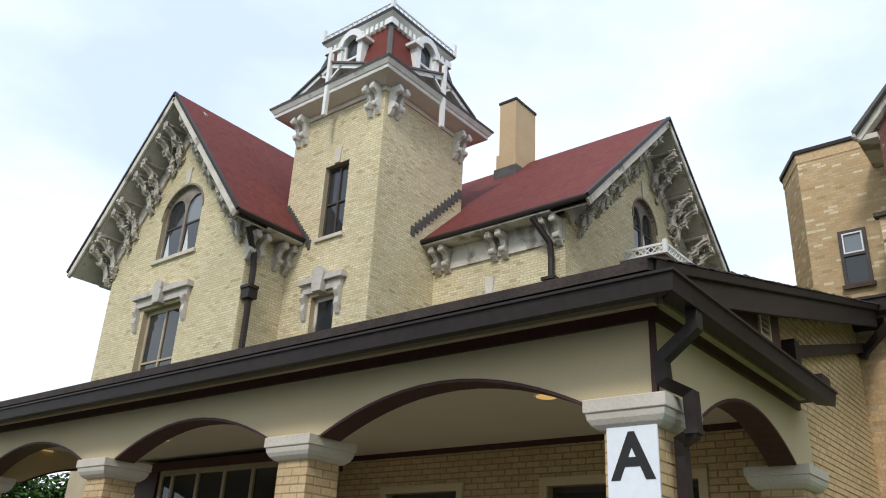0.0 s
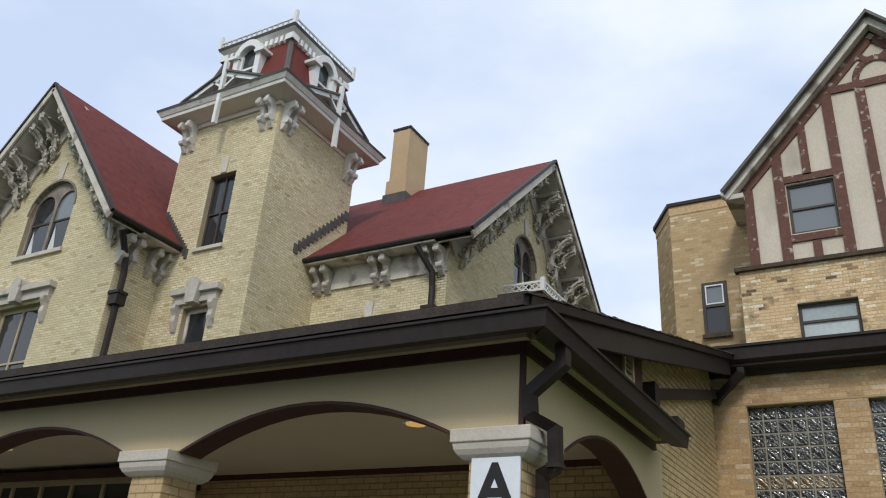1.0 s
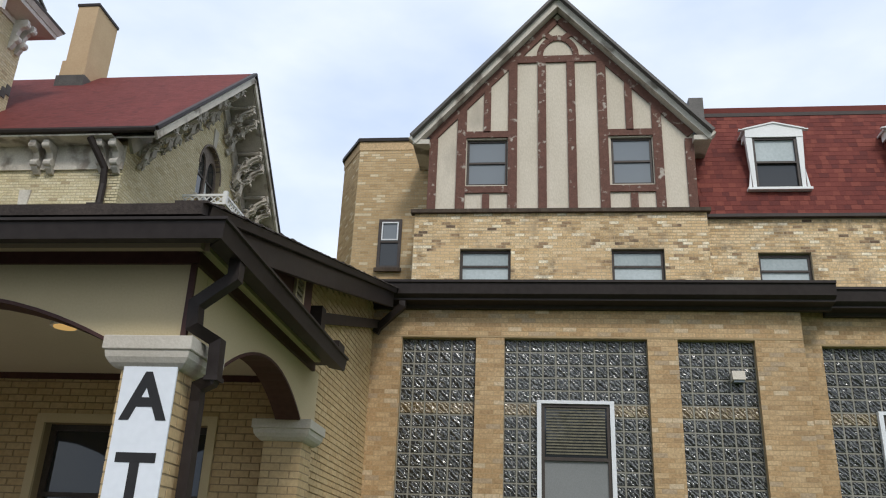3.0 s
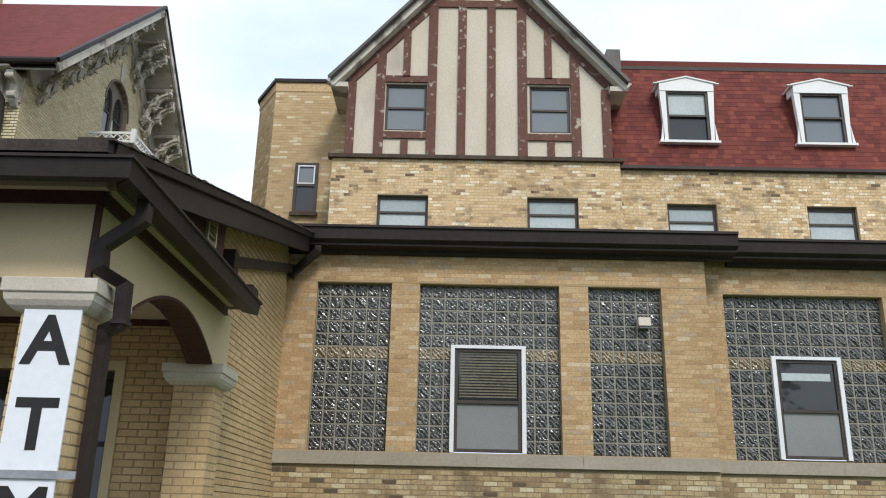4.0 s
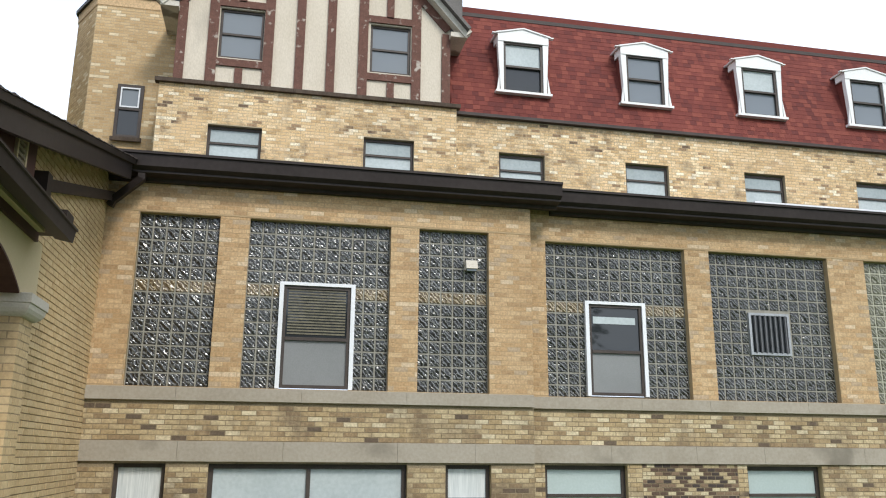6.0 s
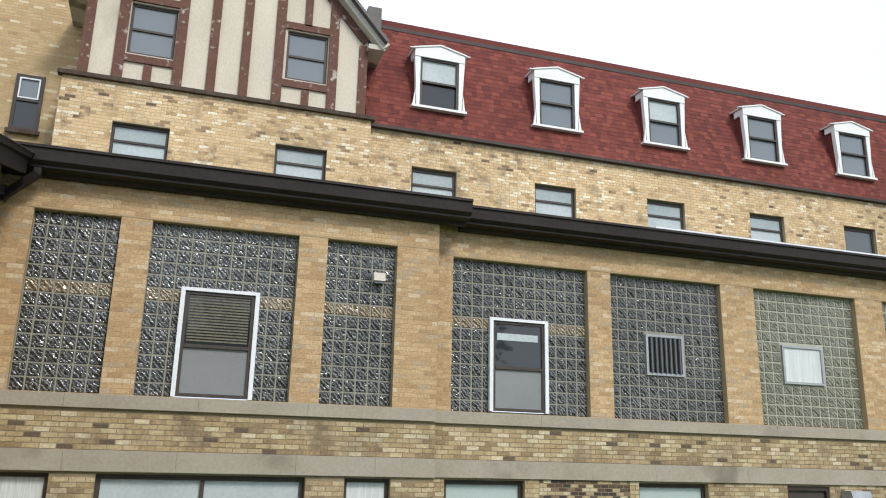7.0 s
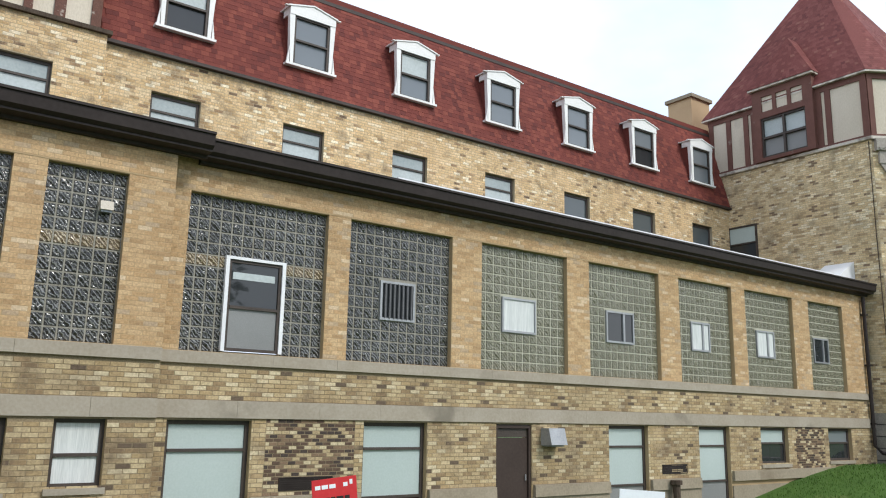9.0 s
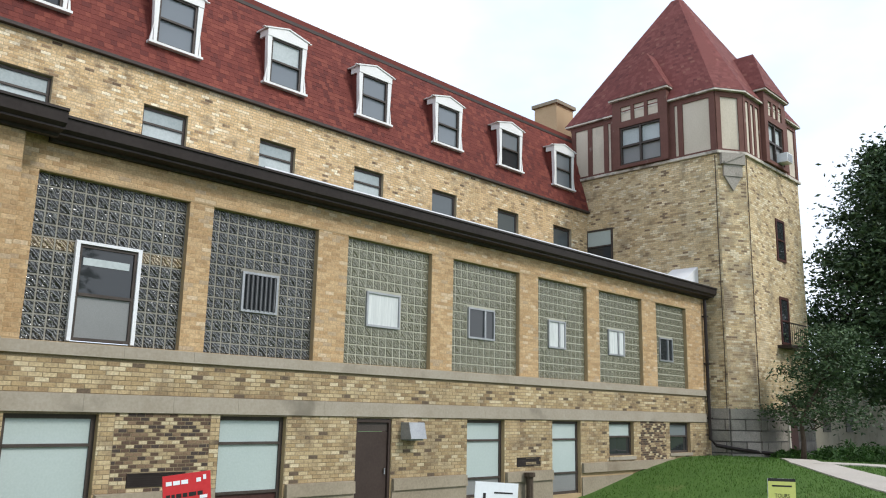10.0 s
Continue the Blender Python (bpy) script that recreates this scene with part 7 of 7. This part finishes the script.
# hose and pipes by the wall corner
t = thing("standpipe", (-2.0, 12.85, 0), "thin white plastic pipes rising by the wall corner", "pipe")
part("pipe", Mesh().tube([(-2.12, 12.9, 0.88), (-2.1, 12.88, 0.5), (-2.02, 12.8, 0.05)], 0.022), white_metal, t)
part("bent_pipe", Mesh().tube([(-1.85, 12.95, 0.86), (-1.84, 12.88, 0.8), (-1.9, 12.85, 0.4), (-1.82, 12.8, 0.12), (-1.7, 12.7, 0.04)], 0.024), white_metal, t)
anchor(t)
t = thing("hose", (-1.5, 12.5, 0), "coiled white hose lying in the grass", "hose")
part("coil", Mesh().tube([(-1.55 + 0.28 * math.cos(a) * (1 - a / 30), 12.45 + 0.14 * math.sin(a), 0.03 + a * 0.004) for a in [k * 0.4 for k in range(40)]], 0.022, 6), white_metal, t)
anchor(t)


# ---- trees ----
def tree(x, y, h, spread, trunk_h, n, seed, mat, label, size=0.22, low=0.35):
    r = random.Random(seed)
    z = ground_z(x, y)
    t = thing("tree", (x, y, z), label, "tree")
    m = Mesh()
    top = Vector((x + r.uniform(-.3, .3), y, z + h * 0.8))
    m.tube([(x, y, z - 0.2), (x + 0.03, y, z + trunk_h * 0.6), (x, y, z + trunk_h), tuple(top)], 0.2, 9, [h * 0.045, h * 0.034, h * 0.03, 0.03])
    tips = []
    for k in range(26):
        a = r.uniform(0, 6.28)
        zz = z + trunk_h * r.uniform(0.75, 1.0) + (h - trunk_h) * r.uniform(0, 0.75)
        fz = (zz - z - trunk_h) / max(0.1, h - trunk_h)
        ln = spread * (1.0 - 0.65 * max(0, fz)) * r.uniform(0.65, 1.0)
        s = Vector((x, y, zz))
        e = s + Vector((math.cos(a) * ln, math.sin(a) * ln, ln * r.uniform(-0.25, 0.35)))
        mid = s.lerp(e, 0.5) + Vector((0, 0, ln * 0.1))
        m.tube([tuple(s), tuple(mid), tuple(e)], 0.05, 6, [h * 0.010, h * 0.006, 0.015])
        tips += [mid.lerp(e, r.random()) for _ in range(3)] + [e, e + Vector((r.uniform(-.5, .5), r.uniform(-.5, .5), r.uniform(-.4, .5)))]
    tips += [Vector((x, y, z + h * q)) + Vector((r.uniform(-1, 1), r.uniform(-1, 1), 0)) * spread * 0.25 for q in (0.7, 0.8, 0.88, 0.94)]
    part("trunk", m, bark, t, smooth=True)
    lm = Mesh()
    for k in range(n):
        c = tips[r.randrange(len(tips))]
        d = Vector((r.gauss(0, 1), r.gauss(0, 1), r.gauss(0, 0.75))) * spread * 0.15
        p = c + d
        a, b = Vector((r.gauss(0, 1), r.gauss(0, 1), r.gauss(0, 0.5))).normalized(), Vector((r.gauss(0, 1), r.gauss(0, 1), r.gauss(0, 1))).normalized()
        b = (b - a * b.dot(a)).normalized()
        s = size * r.uniform(0.6, 1.3)
        i = len(lm.v)
        lm.v += [tuple(p - a * s), tuple(p - b * s * 0.4 + a * s * 0.1), tuple(p + a * s), tuple(p + b * s * 0.4 + a * s * 0.1)]
        lm.f.append((i, i + 1, i + 2, i + 3))
    me = bpy.data.meshes.new("crown")
    me.from_pydata(lm.v, [], lm.f)
    me.materials.append(mat)
    ob = new("crown", me)
    ob.parent = t
    anchor(t)
    return t


def clump_tree(x, y, trunk_h, trunk_r, low, high, reach, clumps, leaves, blob, size, seed, mat, label, lean=(0, 0)):
    """A tree whose crown is built of leaf clumps on curved limbs; reach(q): crown radius at the height fraction q."""
    r = random.Random(seed)
    z = ground_z(x, y)
    t = thing("tree", (x, y, z), label, "tree")
    m = Mesh()
    top = Vector((x + lean[0], y + lean[1], z + high * 0.92))
    axis = [Vector((x, y, z - 0.2)), Vector((x + 0.05, y - 0.03, z + trunk_h * 0.5)), Vector((x, y, z + trunk_h)), Vector((x, y, z + trunk_h)).lerp(top, 0.5) + Vector((0.15, -0.1, 0)), top]
    m.tube([tuple(q) for q in axis], trunk_r, 10, [trunk_r * 1.35, trunk_r, trunk_r * 0.9, trunk_r * 0.5, 0.03])
    lm = Mesh()
    for k in range(clumps):
        q = r.random() ** 0.85
        an = r.uniform(0, 2 * math.pi)
        rad = reach(q) * (0.45 + 0.6 * math.sqrt(r.random())) * (0.85 + 0.3 * math.sin(3 * an + 5 * q))
        zc = z + low + (high - low) * q
        core = Vector((x, y, z)).lerp(top, max(0.0, min(1.0, (zc - z) / (high * 0.92))))
        c = Vector((core.x + math.cos(an) * rad, core.y + math.sin(an) * rad, zc))
        if k % 3 == 0:
            s = Vector((core.x, core.y, max(z + trunk_h * 0.8, zc - rad * r.uniform(0.1, 0.5))))
            mid = s.lerp(c, 0.55) + Vector((r.uniform(-0.2, 0.2), r.uniform(-0.2, 0.2), rad * 0.10))
            m.tube([tuple(s), tuple(mid), tuple(c)], 0.03, 5, [trunk_r * 0.28, trunk_r * 0.15, 0.012])
        cb = blob * r.uniform(0.6, 1.25)
        for _ in range(int(leaves * r.uniform(0.6, 1.3))):
            p = c + Vector((r.gauss(0, 1), r.gauss(0, 1), r.gauss(0, 0.5))) * cb * 0.5
            a = Vector((r.gauss(0, 1), r.gauss(0, 1), r.gauss(-0.3, 0.5))).normalized()
            b = Vector((r.gauss(0, 1), r.gauss(0, 1), r.gauss(0, 1)))
            b = (b - a * b.dot(a)).normalized()
            sz = size * r.uniform(0.6, 1.3)
            i = len(lm.v)
            lm.v += [tuple(p - a * sz), tuple(p - b * sz * 0.42), tuple(p + a * sz), tuple(p + b * sz * 0.42)]
            lm.f.append((i, i + 1, i + 2, i + 3))
    part("trunk", m, bark, t, smooth=True)
    me = bpy.data.meshes.new("crown")
    me.from_pydata(lm.v, [], lm.f)
    me.materials.append(mat)
    ob = new("crown", me)
    ob.parent = t
    return anchor(t)


clump_tree(36.0, 9.2, 2.6, 0.34, 2.3, 12.3, lambda q: 4.2 * (1 - 0.66 * q) * min(1.0, 0.8 + 2.5 * q) * min(1.0, 4.0 * (1.03 - q)), 330, 210, 1.2, 0.115, 31, leaves_dark, "large dark green broadleaf tree beyond the corner tower")
clump_tree(28.3, 10.8, 1.25, 0.075, 1.1, 4.1, lambda q: 1.45 * (1 - 0.5 * q), 80, 110, 0.62, 0.07, 33, leaves_dark, "small leafy tree before the tower foot", (0.5, -0.9))
tree(-26.6, 13.0, 6.35, 3.4, 0.9, 15000, 6, leaves_light, "light green tree beyond the porch", 0.13)
tree(-24.6, 15.5, 6.5, 3.2, 0.9, 14000, 16, leaves_light, "light green tree beyond the porch", 0.13)
tree(62.0, 9.0, 16.0, 8.0, 3.0, 9000, 7, leaves_dark, "distant dark green street tree", 0.5)
tree(15.0, -24.0, 14.0, 6.5, 3.0, 9000, 8, leaves_dark, "tall tree across the forecourt", 0.4)
tree(3.0, -28.0, 12.0, 6.0, 3.0, 8000, 9, leaves_dark, "tall tree across the forecourt", 0.4)


def shrub(x, y, h, w, n, seed):
    r = random.Random(seed)
    z = ground_z(x, y)
    t = thing("shrub", (x, y, z), "low green garden shrub at the tower foot", "shrub", "tower shrubs")
    lm = Mesh()
    for k in range(n):
        a, q = r.uniform(0, 6.28), math.sqrt(r.random())
        p = Vector((x + math.cos(a) * q * w, y + math.sin(a) * q * w, z + r.random() * h * (1.1 - q * 0.7)))
        u, v = Vector((r.gauss(0, 1), r.gauss(0, 1), r.gauss(0, 1))).normalized(), Vector((r.gauss(0, 1), r.gauss(0, 1), r.gauss(0, 1))).normalized()
        s = r.uniform(0.05, 0.12)
        i = len(lm.v)
        lm.v += [tuple(p - u * s), tuple(p - v * s * 0.5), tuple(p + u * s), tuple(p + v * s * 0.5)]
        lm.f.append((i, i + 1, i + 2, i + 3))
    part("foliage", lm, leaves_light, t)
    part("stems", Mesh().tube([(x, y, z - 0.05), (x, y, z + h * 0.5)], 0.03, 5), bark, t)
    return anchor(t)


for k, (x, y, h, w) in enumerate([(29.3, 11.4, 0.5, 0.5), (31.9, 11.4, 0.7, 0.7), (33.6, 11.2, 0.9, 0.9), (35.0, 10.8, 0.8, 0.9), (28.6, 11.6, 0.35, 0.35)]):
    shrub(x, y, h, w, 900, 20 + k)
# low far building behind the trees
fb2 = thing("outbuilding", (58, 18.5, 0.4), "low pale stone building beyond the trees", "building")
part("wall", Mesh().box(33.0, 75, 18.9, 26, 0, 4.2), limestone, fb2)
part("roof", Mesh().box(33.0, 75.6, 18.6, 26.6, 4.2, 4.6), lead, fb2)
for x in (37, 41, 45, 49, 53, 57):
    w = part("window", Mesh().box(x, x + 1.3, 18.86, 18.9, 1.0, 2.6), dark_frame, fb2)
anchor(fb2)
